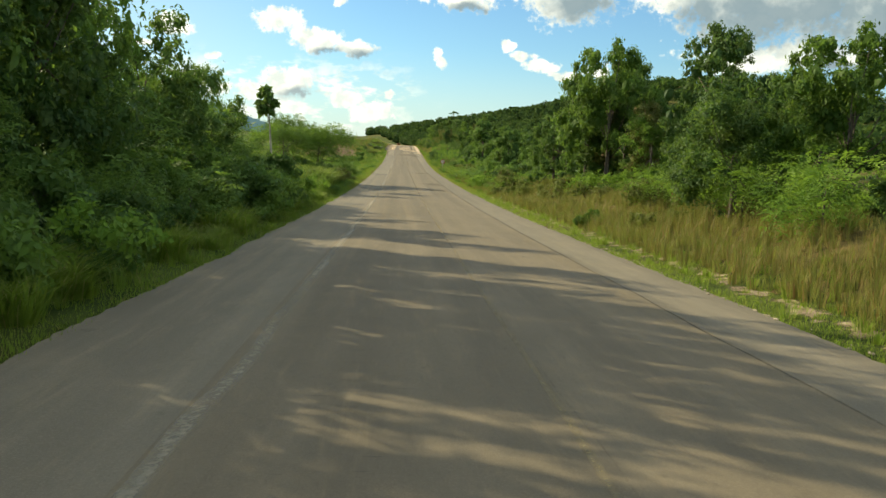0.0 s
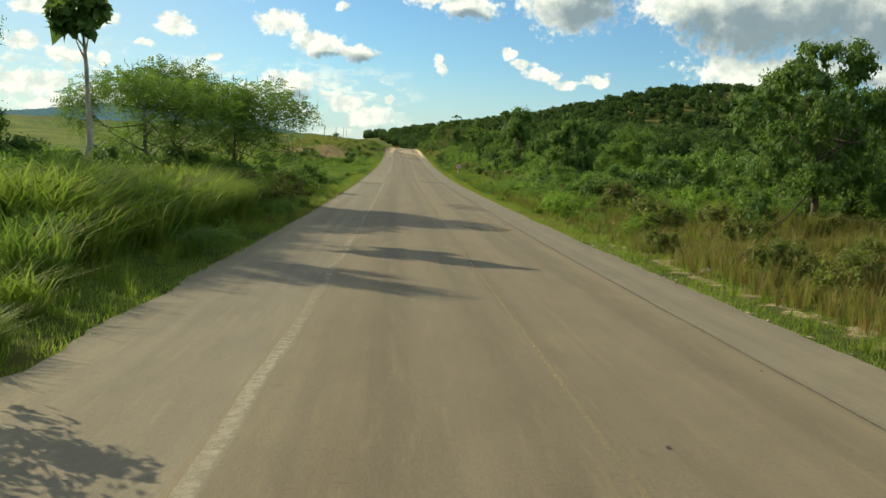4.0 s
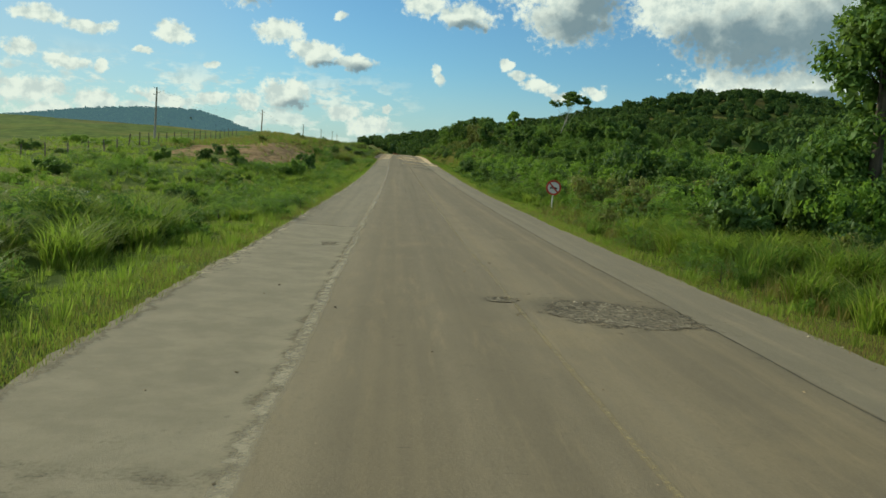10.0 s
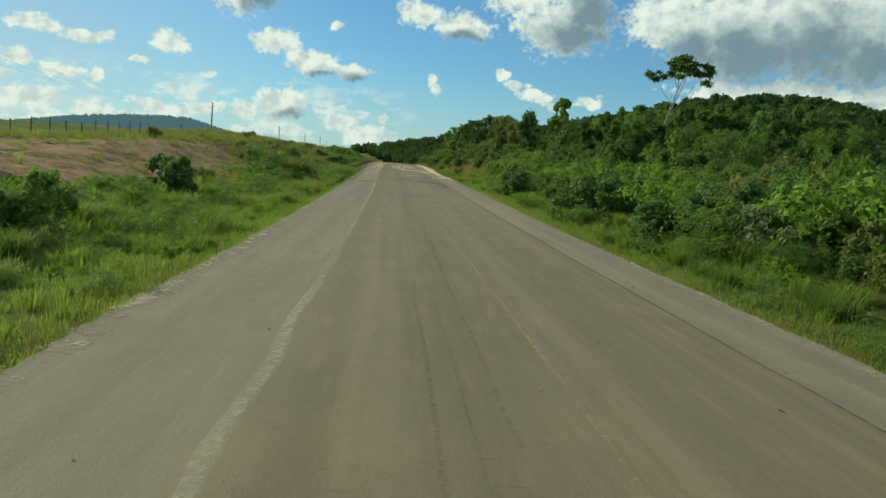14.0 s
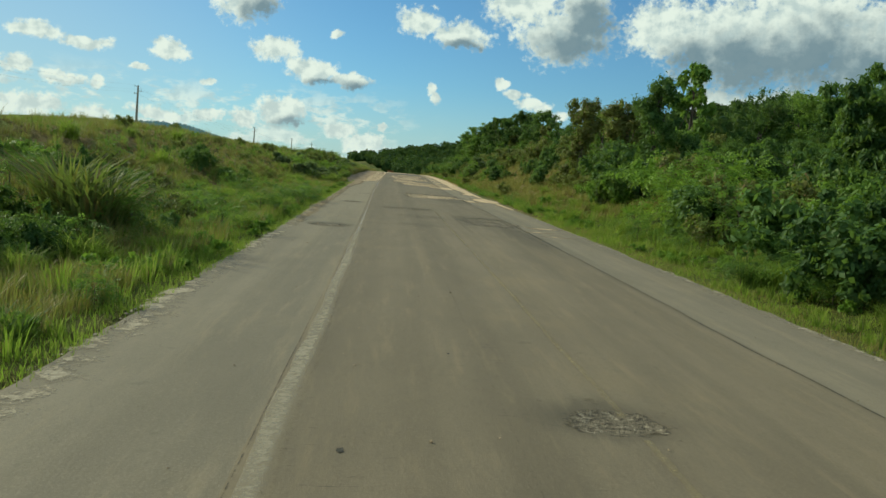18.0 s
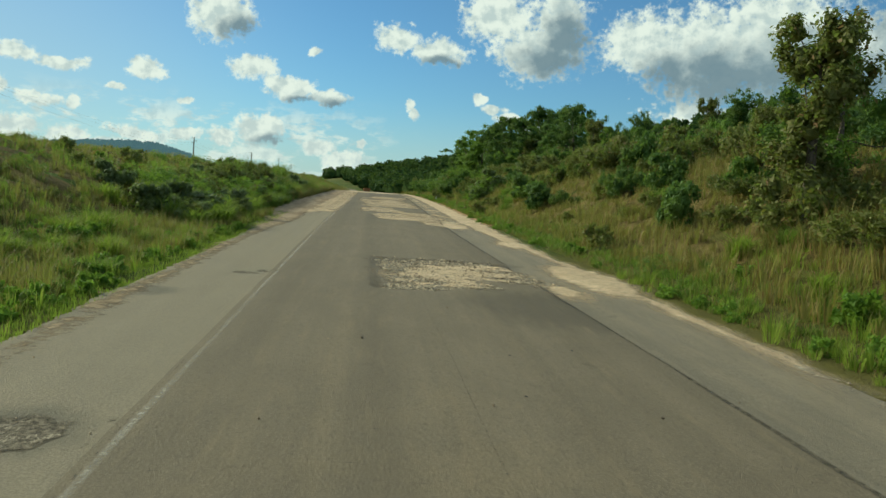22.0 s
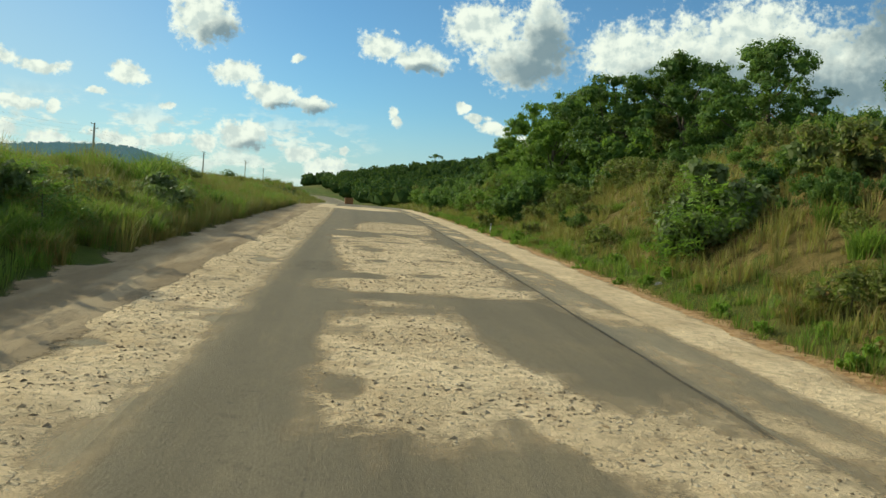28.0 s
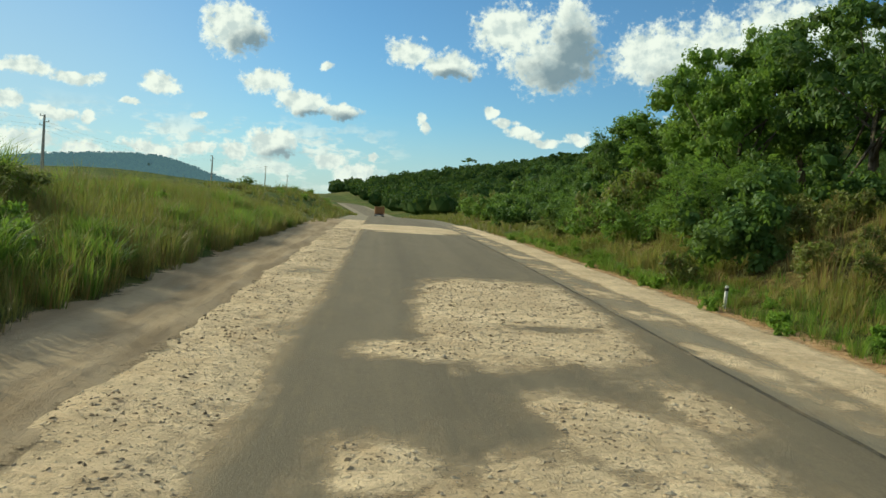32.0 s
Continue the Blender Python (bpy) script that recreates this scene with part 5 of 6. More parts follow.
def make_bare(seed, h=7.0):
    r = np.random.RandomState(seed)
    cl = crown_clumps(r, 9, 1.0, h * .65, h * 1.0, .2)
    return plant("bare_tree", "almost leafless dead tree with pale branches", "tree", "roadside trees",
                 limbs(r, h * .8, h * .014, cl, .5, (0, 0), BARK_PALE), foliage("crown", r, cl, 60, .2, .1, LEAF_OLIVE, core=False))


def make_bush(seed, leaf=LEAF, h=2.2, n=2800, length=.165, width=.09, kind="bush", label="dense rounded green bush at the roadside"):
    r = np.random.RandomState(seed)
    cl = crown_clumps(r, 9, h * .46, h * .22, h * .74, h * .26)
    return plant(kind, label, "bush", kind + " growth", limbs(r, h * .6, .035, cl[:5], .1), foliage("leaves", r, cl, n, length, width, leaf, shell=.45, core=False), "leaves")


def make_feather_bush(seed, leaf=LEAF_BRIGHT, h=2.2, n=280):
    r = np.random.RandomState(seed)
    cl = crown_clumps(r, 9, h * .5, h * .25, h * .8, h * .24)
    return plant("feathery_bush", "bright green bush with feathery compound leaves", "bush", "feathery bushes",
                 limbs(r, h * .6, .03, cl[:6], .1), foliage("leaves", r, cl, n, .42, 0, leaf, feather=True, core=False), "leaves")


def blade_arrays(r, base, height, width, lean):
    """Grass blades: base points (n, 3), arching and tapering to a point; 3 faces' worth of verts each."""
    n = len(base)
    a = r.uniform(0, math.tau, n)
    out = np.stack([np.cos(a), np.sin(a), 0 * a], 1)
    side = np.stack([-np.sin(a), np.cos(a), 0 * a], 1) * (width * (.6 + .8 * r.rand(n)))[:, None] * .5
    h = height[:, None] * np.array([0, 0, 1.0])
    bow = out * (height * lean * (.4 + 1.2 * r.rand(n)))[:, None]
    mid = base + h * .6 + bow * .35
    tip = base + h * (1 - .25 * lean) + bow
    v = np.stack([base - side, base + side, mid + side * .8, mid - side * .8, tip + side * .1, tip - side * .1], 1).reshape(-1, 3)
    i = 6 * np.arange(n)[:, None]
    f = np.concatenate([i + np.array([[0, 1, 2, 3]]), i + np.array([[3, 2, 4, 5]])], 0)
    return v, f


def make_tussock(seed, mat=GRASS, h=1.3, n=420, spread=.5, label="tall clump of arching green grass", kind="grass_clump", width=.026, lean=.55):
    r = np.random.RandomState(seed)
    a, q = r.uniform(0, math.tau, n), spread * np.sqrt(r.rand(n))
    base = np.stack([np.cos(a) * q, np.sin(a) * q, -.05 + 0 * q], 1)
    v, f = blade_arrays(r, base, h * (.45 + .65 * r.rand(n)), width, lean)
    root = part(kind, mesh_np(kind, v, f, mat))
    return tagged(root, label, "grass", kind + " growth")


def make_thicket(seed, leaf=LEAF, n=5600, label="tangled thicket of dense green shrubs", name="thicket", size=.165):
    r = np.random.RandomState(seed)
    cl = [(r.uniform(-2.6, 2.6), r.uniform(-2.0, 2.0), r.uniform(.3, 1.5), r.uniform(.5, .95)) for _ in range(16)]
    return plant(name, label, "thicket", "roadside thickets", limbs(r, 1.2, .03, cl[:7], .05), foliage("leaves", r, cl, n, size, size * .52, leaf, shell=.4, flat=.85, core=False), "leaves")


KIT = {}


def kind(name, makers):
    KIT[name] = [makers, {}, 0]


kind("broad", [lambda: make_broad(11), lambda: make_broad(12, LEAF_DARK), lambda: make_broad(13, LEAF_DARK)])
kind("spread", [lambda: make_spreading(16, LEAF), lambda: make_spreading(17), lambda: make_spreading(18)])
kind("shade", [lambda: make_broad(15, LEAF, 12000, 8.0, 3.3)])
kind("open", [lambda s=s: make_broad(s, LEAF, 5200, 8.0, 3.6, .20, .11, "tall open-crowned tree with light between its leaves") for s in (24, 25)])
kind("bigleaf", [lambda: make_broad(19, LEAF_DARK, 10500, 8.0, 3.4, .31, .19, "low broad tree with large drooping leathery leaves")])
kind("cane", [lambda s=s: make_tussock(s, GRASS_VERGE, 1.5, 330, .5, "tall clump of broad-bladed bright green grass", "tall_grass_clump", .036, .7) for s in (126, 127, 128)])
kind("agave", [lambda: make_tussock(125, LEAF_OLIVE, 2.5, 260, .5, "drooping clump of long dry strap leaves", "strap_leaf_clump", .075, .6)])
kind("vine", [lambda: make_vine_tree(21), lambda: make_vine_tree(22, 9.0, LEAF_OLIVE)])
kind("umbrella", [lambda: make_umbrella(31)])
kind("slim", [lambda: make_lollipop(41)])
kind("feather", [lambda s=s: make_feather(s) for s in (51, 52)])
kind("legume", [lambda s=s: make_legume(s) for s in (55, 56)])
kind("layered", [lambda: make_palm_tree(61)])
kind("bare", [lambda: make_bare(71)])
kind("bush", [lambda: make_bush(81), lambda: make_bush(82, LEAF_DARK), lambda: make_bush(83, LEAF_DARK, 2.2, 2500, .18, .10)])
kind("dark", [lambda s=s: make_bush(s, LEAF_DARK, 2.5, 3600, .17, .10, "dark_bush", "dense rounded dark green bush hung with creepers") for s in (85, 86)])
kind("olive", [lambda s=s: make_bush(s, LEAF_OLIVE, 1.8, 1000, .17, .07, "dry_bush", "olive and brown half-dry scrub bush") for s in (91, 92)])
kind("grey", [lambda: make_bush(95, LEAF_GREY, 2.2, 2200, .21, .14, "dusty_bush", "dusty grey-green bush with broad leaves")])
kind("bright", [lambda s=s: make_feather_bush(s) for s in (101, 102)])
kind("fern", [lambda s=s: make_feather_bush(s, LEAF) for s in (105, 106)])
kind("weed", [lambda s=s: make_bush(s, LEAF_BRIGHT, 1.0, 600, .14, .07, "weeds", "low leafy green weeds on the verge") for s in (111, 112)])
kind("tussock", [lambda s=s: make_tussock(s) for s in (121, 122, 123)])
kind("dry", [lambda s=s: make_tussock(s, GRASS_DRY, .9, 380, .55, "clump of tawny half-dry grass", "dry_grass_clump") for s in (131, 132)])
kind("thicket", [lambda: make_thicket(141), lambda: make_thicket(142, LEAF_DARK, label="tangled thicket of dark green shrubs"), lambda: make_thicket(143, LEAF_DARK, 4600, size=.19)])
kind("scrub", [lambda s=s: make_thicket(s, LEAF_OLIVE, 4400, "half-dry olive-brown scrub thicket", "scrub_thicket", .17) for s in (145, 146)])
kind("lush", [lambda: make_thicket(148, LEAF_BRIGHT, 3800, "bright green leafy thicket", "leafy_thicket", .16)])
rand = random.Random(5)
heights = random.Random(17)
SURPLUS = {"tussock": [], "cane": []}          # clumps past the countable ones, joined at the end


def put(name, x, y, size=1.0, tall=None, sink=0.1, turn=None):
    """Places the next variant of a kind on the ground, turned at random."""
    makers, made, count = KIT[name]
    i = count % len(makers)
    KIT[name][2] += 1
    tall = size if tall is None else tall
    m = pose(x, y, gz(x, y) - sink, 0, 0, rand.uniform(0, 360) if turn is None else turn) @ Matrix.Diagonal((size, size, tall, 1))
    if name in SURPLUS and KIT[name][2] > 280:
        SURPLUS[name].append((made[i].data, m))
        return None
    if i not in made:
        made[i] = makers[i]()
        made[i].matrix_basis = m
        return made[i]
    src = made[i]
    keep = src.matrix_basis.copy()
    src.matrix_basis = Matrix.Identity(4)
    ob = copy_thing(src, m)
    src.matrix_basis = keep
    return ob


def L(y, d):
    """x at d metres left of the pavement."""
    return float(line_x(y)) - LEFT - d


def R(y, d):
    return float(line_x(y)) + float(right_edge(y)) + d


# trees with a place of their own
for name, x, y, size, tall in [
        ("slim", -10.2, 18.9, 1.25, 1.17), ("shade", -15.4, 16.3, .7, 1.32), ("shade", -13.2, 15.0, .6, .9), ("spread", 16.8, .5, .85, 1.34), ("vine", 15.8, 2.2, .85, .72), ("vine", 17.6, 3.4, 1.0, .95), ("vine", 19.5, 1.5, 1.0, 1.0), ("spread", 19.4, 4.5, .8, 1.22), ("vine", 18.6, -3.0, .9, .8), ("spread", 21.5, -8, .9, 1.22), ("spread", 18.2, -29, .7, .86), ("spread", 15.5, 14, .6, .8), ("spread", 18.5, 22, .7, .85), ("vine", 17.5, 95, 1.3, 1.25),
        ("umbrella", 26.6, 198, 1.05, .93), ("layered", 24.8, 232, 1.2, 1.15), ("vine", 17.2, 235.5, 1.0, .92), ("vine", 18.0, 219.5, .9, .95), ("broad", 19.5, 238, .9, .8), ("vine", 18.6, 228, 1.2, .8),
        ("layered", 22.5, 278, .5, .45), ("spread", 19.3, 331, 1.0, 1.12), ("spread", 22.2, 325, 1.1, 1.1), ("spread", 25.7, 319.6, 1.15, 1.08), ("spread", 24, 334, 1.2, 1.2), ("spread", 30, 327, 1.2, 1.15), ("spread", 28, 312, 1.0, .95), ("spread", 21, 341, 1.1, 1.0), ("spread", 18.5, 344, .8, .8), ("feather", 15.0, 322, .75, .75), ("feather", 16.2, 327, .8, .8),
        ("legume", -6.4, 29.8, 1.15, 1.27), ("legume", -9.8, 31.5, 1.25, 1.3), ("legume", -9.6, 25.0, .95, 1.15), ("spread", -9.6, -40, .72, .95), ("spread", -10.2, -51, .75, 1.0), ("spread", -10.0, -29.5, .6, .85), ("broad", -9.0, -22, 1.0, 1.25), ("broad", -9.2, -34, 1.0, 1.35), ("broad", -9.2, -45, 1.0, 1.4), ("open", -10.6, -36, 1.0, 1.62), ("open", -11.0, -43.5, 1.0, 1.6), ("open", -10.2, -30, .85, 1.45), ("open", -9.6, -39.5, .9, 1.5), ("bigleaf", 19.0, 70.0, 1.05, 1.0), ("bigleaf", 22.0, 73.5, .95, .95), ("broad", 15.5, 60, .5, .42), ("bare", 33, 90, 1.0, 1.0),
        ("broad", 14.5, -28, .8, .75), ("broad", 13.5, 47, .5, .45), ("umbrella", 60, 880, 1.8, 1.2), ("broad", -12, -20, 1.0, 1.0), ("broad", -9, -32, .9, .85),
        ("broad", -14, -4, 1.0, 1.1), ("broad", -10, -46, 1.0, 1.0), ("vine", -8.5, -12, .7, .6), ("broad", -40, 560, 1.2, .9)]:
    put(name, x, y, size, tall, .2, 0 if name == "umbrella" else None)
# single bushes and clumps
for name, x, y, size in [("bush", 10.6, -21.4, .5), ("bush", -5.3, 95.9, .55), ("dark", -7.5, 160.2, 1.1), ("dark", 12.4, 163.2, 1.25), ("dark", 13.6, 164.5, 1.2), ("dark", 13.9, 147, 1.0), ("dark", 15.2, 148.5, 1.2), ("dark", 16.0, 172, 1.3), ("dark", 14.5, 118, .9), ("dark", 16.5, 104, 1.2), ("dark", 15, 84, 1.0), ("dark", 13.5, 128, .8), ("dark", 14.2, 52, .9), ("dark", 17, 40, 1.2), ("dark", 17.2, 68.6, 1.2), ("dark", 18.6, 71.6, 1.3), ("dark", 20.4, 70.6, 1.2), ("dark", 16.4, 71.5, .9), ("dark", 14, 262, .9), ("dark", 15.5, 276, .9), ("dark", 13.8, 318, 1.3), ("dark", 15, 321, 1.5), ("weed", 12.6, 225, 1.0), ("bush", -7.5, 270, .8),
                         ("agave", -5.3, 189.6, 1.0), ("agave", -6.1, 190.3, 1.05), ("agave", -5.2, 190.9, .85), ("dark", -4.9, 192.0, .5), ("dark", -4.5, 193.4, .4), ("grey", 13.9, 288.4, 1.05), ("grey", 15.0, 289.6, 1.2), ("grey", 18.2, 288, 1.1), ("bright", 13.4, 287.5, 1.1), ("bright", 14.6, 289, 1.2), ("bright", 14.5, 205, 1.5), ("bright", 16.3, 208, 1.7), ("bright", 15.6, 203, 1.5), ("bright", 17.5, 205.5, 1.7), ("lush", 20.5, 141.9, 1.5), ("bigleaf", 13.9, 166, .32), ("grey", 14.2, 146, 1.0), ("lush", 13.4, 134.5, .75), ("dark", 12.6, 187, 1.1), ("bright", 14.6, 186, 1.3), ("dark", 13.6, 192, 1.3),
                         ("bright", 13.8, -36, 1.25), ("bright", 15.4, -33, 1.4), ("bright", 14.0, -30, 1.25), ("bright", 16.2, -28, 1.5), ("bright", 14.2, -25, 1.25), ("bright", 16.5, -22, 1.5), ("bright", 13.8, -19.5, 1.1), ("grey", 14.6, 218, .6), ("tussock", -6.8, 302, 1.5), ("tussock", -7.6, 308, 1.7),
                         ("tussock", -8.4, 316, 1.5), ("tussock", -8.2, 285, 1.6), ("bright", 16.2, 110, 1.3), ("weed", 11.8, 214, .9), ("thicket", 16.6, 219, 1.3), ("dark", 17.2, 215, 1.2), ("thicket", 17.6, 224, 1.5), ("dark", 16.2, 222, 1.3), ("lush", 15.6, 217, .8)]:
    put(name, x, y, size)


def fill(n, side, y0, y1, d0, d1, kinds, lo, hi, power=1.0):
    """Scatter plants of the given kinds in a strip beside the road."""
    for _ in range(n):
        y = rand.uniform(y0, y1)
        d = d0 + (d1 - d0) * rand.random() ** power
        x = L(y, d) if side == "L" else R(y, d)
        s = rand.uniform(lo, hi)
        name = rand.choice(kinds)
        if side == "R" and 204 < y < 232 and d < 6.5 and name not in ("dry", "tussock", "weed", "cane"):
            continue
        rise = heights.uniform(.65, 1.45) if name in ("thicket", "scrub", "lush", "dark", "bush") and d > 4 and not (side == "L" and y < 50) else 1.0
        if side == "R" and 108 < y < 119.5 and d < 3.2 + .12 * (119 - y):
            continue
        if side == "L" and 136 < y < 215 and red_bank(np.array([x]), np.array([y]))[0] > -.15:
            continue
        put(name, x, y, s * rand.uniform(.9, 1.15), s * rise)


# left: thicket, then open pasture, then a grassy bank
fill(44, "L", -62, -4, 2.4, 6.5, ["bush", "bush", "fern", "weed", "tussock"], .8, 1.45)
fill(26, "L", -64, -4, 5.5, 12, ["bush", "feather", "broad"], .7, 1.1)
fill(30, "L", -4, 22, 2.2, 5, ["tussock", "tussock", "weed", "tussock"], .9, 1.5)
fill(16, "L", 22, 42, 3.6, 8, ["fern", "bush", "tussock", "thicket"], .7, 1.1)
fill(22, "L", 8, 21, 2.6, 6, ["tussock"], .9, 1.5)
fill(26, "L", -8, 19, 7, 13, ["bush", "lush"], .6, .9)
fill(40, "L", 276, 345, 1.8, 3.0, ["tussock", "dry"], .5, .8)
fill(34, "L", 42, 130, 3, 12, ["weed", "tussock", "bush", "weed"], .35, .75)
fill(26, "L", 60, 170, 10, 45, ["weed", "fern", "tussock"], .4, .9)
fill(30, "L", 120, 215, 2.5, 9, ["weed", "tussock", "dry", "dry"], .4, .8)
fill(60, "L", 185, 300, 2.5, 18, ["dry", "cane", "weed", "olive"], .4, .9)
fill(56, "L", 246, 292, 2.2, 6.5, ["olive", "tussock", "dry", "cane", "tussock"], .6, 1.1)
fill(44, "L", 243, 276, 1.7, 4.2, ["cane", "tussock"], .6, .95)
fill(26, "L", 292, 345, 2.6, 8, ["tussock", "weed", "dry"], .6, 1.2)
fill(20, "L", 345, 470, 2, 12, ["dry", "tussock"], .7, 1.3)
fill(14, "L", 25, 35, 3.2, 8, ["fern", "bush", "fern", "dark"], .75, 1.1)
fill(14, "L", 274, 304, 3.0, 6, ["grey", "olive", "fern", "olive"], .7, 1.0)
# right: scrub in front of woodland
fill(40, "R", -64, 40, 2.6, 6, ["olive", "dry", "olive", "tussock"], .45, .9)
fill(16, "R", -64, 30, 3.6, 6, ["scrub", "olive", "scrub"], .35, .5)
fill(26, "R", -64, 60, 7, 16, ["thicket", "lush", "scrub", "thicket"], .6, .95)
fill(24, "R", 30, 130, 4.2, 7, ["lush", "scrub", "lush"], .5, .75)
fill(24, "R", 95, 215, 5.0, 8, ["thicket", "lush", "thicket", "scrub"], .7, 1.0)
fill(50, "R", 30, 215, 6.5, 18, ["thicket", "scrub", "thicket", "lush"], .9, 1.4)
fill(26, "R", 215, 345, 3.6, 9, ["scrub", "scrub", "olive", "thicket", "scrub"], .4, .7)
fill(210, "R", 36, 104, 2.0, 6.5, ["cane"], .65, 1.05)
fill(40, "L", 4, 22, 2.2, 6, ["cane"], .9, 1.35)
fill(90, "L", 34, 100, 2.8, 8, ["cane"], .7, 1.15)
fill(60, "L", 150, 235, 1.2, 5, ["cane"], .4, .7)
fill(60, "R", 110, 235, 1.8, 4.5, ["cane"], .4, .75)
fill(16, "L", -2, 16, 5.5, 9, ["thicket", "bush"], .7, 1.0)
fill(90, "L", -62, 2, .9, 3.0, ["cane"], .45, .85)
fill(64, "R", 60, 215, 15, 32, ["thicket", "dark", "thicket", "lush", "thicket"], .9, 1.35)
fill(90, "L", 96, 150, .6, 4.2, ["weed", "cane", "fern", "weed"], .3, .6)
fill(70, "R", 270, 335, 1.6, 6.5, ["dry", "dry", "olive", "tussock", "dry"], .45, .9)
fill(16, "R", 205, 233, 6.5, 11, ["scrub", "fern", "olive", "dark"], .5, .9)
fill(46, "R", 200, 345, 8, 20, ["thicket", "scrub", "thicket", "scrub"], .6, 1.0)
fill(20, "R", 330, 420, 4, 14, ["thicket", "thicket", "scrub"], .9, 1.4)
fill(22, "L", -64, -2, 2.6, 4.5, ["thicket", "lush", "thicket"], .7, 1.05)
fill(18, "L", -64, -6, 4.5, 8, ["thicket", "thicket", "bush"], 1.0, 1.5)
fill(12, "L", 14, 44, 2.8, 6, ["thicket", "scrub", "lush"], .6, 1.0)
fill(30, "L", 244, 292, 3.2, 7, ["olive", "bright", "grey", "cane", "cane"], .6, 1.0)
fill(64, "L", 264, 346, 1.9, 3.4, ["tussock", "dry", "tussock", "dry"], .7, 1.0)
fill(14, "L", 262, 318, 4.4, 7, ["scrub", "fern", "grey"], .5, .8)
fill(60, "L", 100, 170, 1.2, 6, ["weed", "tussock", "fern", "weed"], .35, .7)
fill(70, "L", 168, 250, .9, 3.6, ["weed", "tussock", "weed", "dry"], .3, .6)
fill(70, "L", -64, 46, .8, 2.6, ["tussock", "weed", "tussock", "fern"], .35, .7)
fill(90, "R", 22, 212, 1.0, 2.6, ["tussock", "weed", "tussock", "fern"], .35, .7)
fill(16, "L", 34, 54, 3.0, 7.5, ["tussock", "bush", "fern", "tussock"], .8, 1.3)
fill(120, "L", 150, 236, .9, 4.5, ["weed", "weed", "fern", "weed"], .4, .8)
fill(80, "R", 110, 235, 1.2, 4.2, ["weed", "weed", "fern"], .4, .75)
fill(26, "L", 245, 272, 2.3, 5.5, ["bright", "olive", "bright", "grey"], .55, .9)
fill(60, "L", 186, 262, 4.5, 9, ["olive", "fern", "dry", "thicket", "dry"], .35, .65)
# dark rank weeds in the dip below the verge
fill(34, "L", 52, 100, 3.4, 7.5, ["tussock", "cane", "fern", "cane"], .95, 1.4)
fill(46, "L", 50, 82, 2.8, 8, ["cane"], .9, 1.35)
fill(12, "L", 70, 112, 2.6, 7, ["olive", "tussock", "fern"], .6, .9)
fill(26, "L", 168, 200, 3, 8, ["fern", "olive", "tussock", "weed"], .55, .9)
fill(34, "L", 46, 112, 2.8, 8, ["lush", "thicket", "thicket"], .35, .62)
fill(36, "L", 46, 150, 2.2, 9, ["tussock", "weed", "tussock"], .5, .9)
fill(24, "L", 112, 215, 3, 10, ["lush", "weed", "thicket"], .3, .5)
fill(22, "L", 100, 180, 12, 40, ["thicket", "lush"], .35, .6)
fill(110, "L", 104, 178, 4, 20, ["tussock", "fern", "bush", "tussock", "weed"], .45, .85)
fill(60, "L", 104, 178, 1.5, 6, ["cane"], .45, .8)
fill(10, "L", 205, 290, 5, 12, ["scrub", "olive", "fern"], .4, .7)
fill(50, "R", -64, 60, 5.5, 14, ["bush", "olive", "bush", "fern", "bright"], .6, 1.1)
fill(30, "R", -64, 60, 9, 26, ["broad", "bush", "broad"], .6, .95)
fill(110, "R", 20, 150, 2.4, 6, ["tussock", "weed", "fern", "olive", "tussock"], .7, 1.25)
fill(24, "R", 70, 215, 7.5, 12.5, ["broad", "dark", "shade", "bigleaf"], .28, .44)
fill(34, "R", 70, 215, 4.6, 9.5, ["lush", "dark", "bush"], .8, 1.3)
fill(90, "R", 30, 215, 4.2, 14, ["bush", "fern", "bush", "olive", "bush", "dark"], .7, 1.4)
fill(60, "R", 60, 230, 9, 32, ["bush", "dark", "bush"], .8, 1.3)
fill(34, "R", 60, 230, 9, 32, ["broad", "layered", "bigleaf", "shade"], .40, .66)
fill(80, "R", 195, 345, 2.4, 9, ["dry", "olive", "olive", "tussock", "dry"], .5, 1.0)
fill(70, "R", 200, 345, 5, 15, ["olive", "bush", "olive", "olive", "dark"], .5, 1.05)
fill(46, "R", 205, 350, 9, 26, ["broad", "bush", "vine", "bush", "broad"], .40, .66)
fill(30, "R", 315, 420, 3.5, 12, ["bush", "fern", "bush"], .9, 1.6)
fill(36, "R", 335, 520, 8, 40, ["broad", "broad", "vine"], .7, 1.1)
fill(40, "R", 182, 222, 13, 27, ["broad", "layered", "bigleaf", "shade"], .62, .88)
fill(30, "R", 176, 222, 9, 16, ["thicket", "bush", "dark"], .9, 1.3)
fill(44, "R", 106, 190, 13, 30, ["lush", "thicket", "bush", "lush"], .9, 1.4)
fill(80, "R", -20, 50, 1.8, 8, ["dry", "dry", "olive", "dry"], .6, 1.15)
fill(46, "R", 18, 76, 2.2, 8, ["lush", "bright", "tussock"], .45, .75)
fill(120, "R", 205, 345, .7, 2.3, ["weed"], .35, .6)
fill(90, "L", 186, 248, .5, 1.7, ["weed"], .35, .6)
fill(36, "L", 2, 22, 2.4, 5.5, ["cane"], 1.1, 1.6)


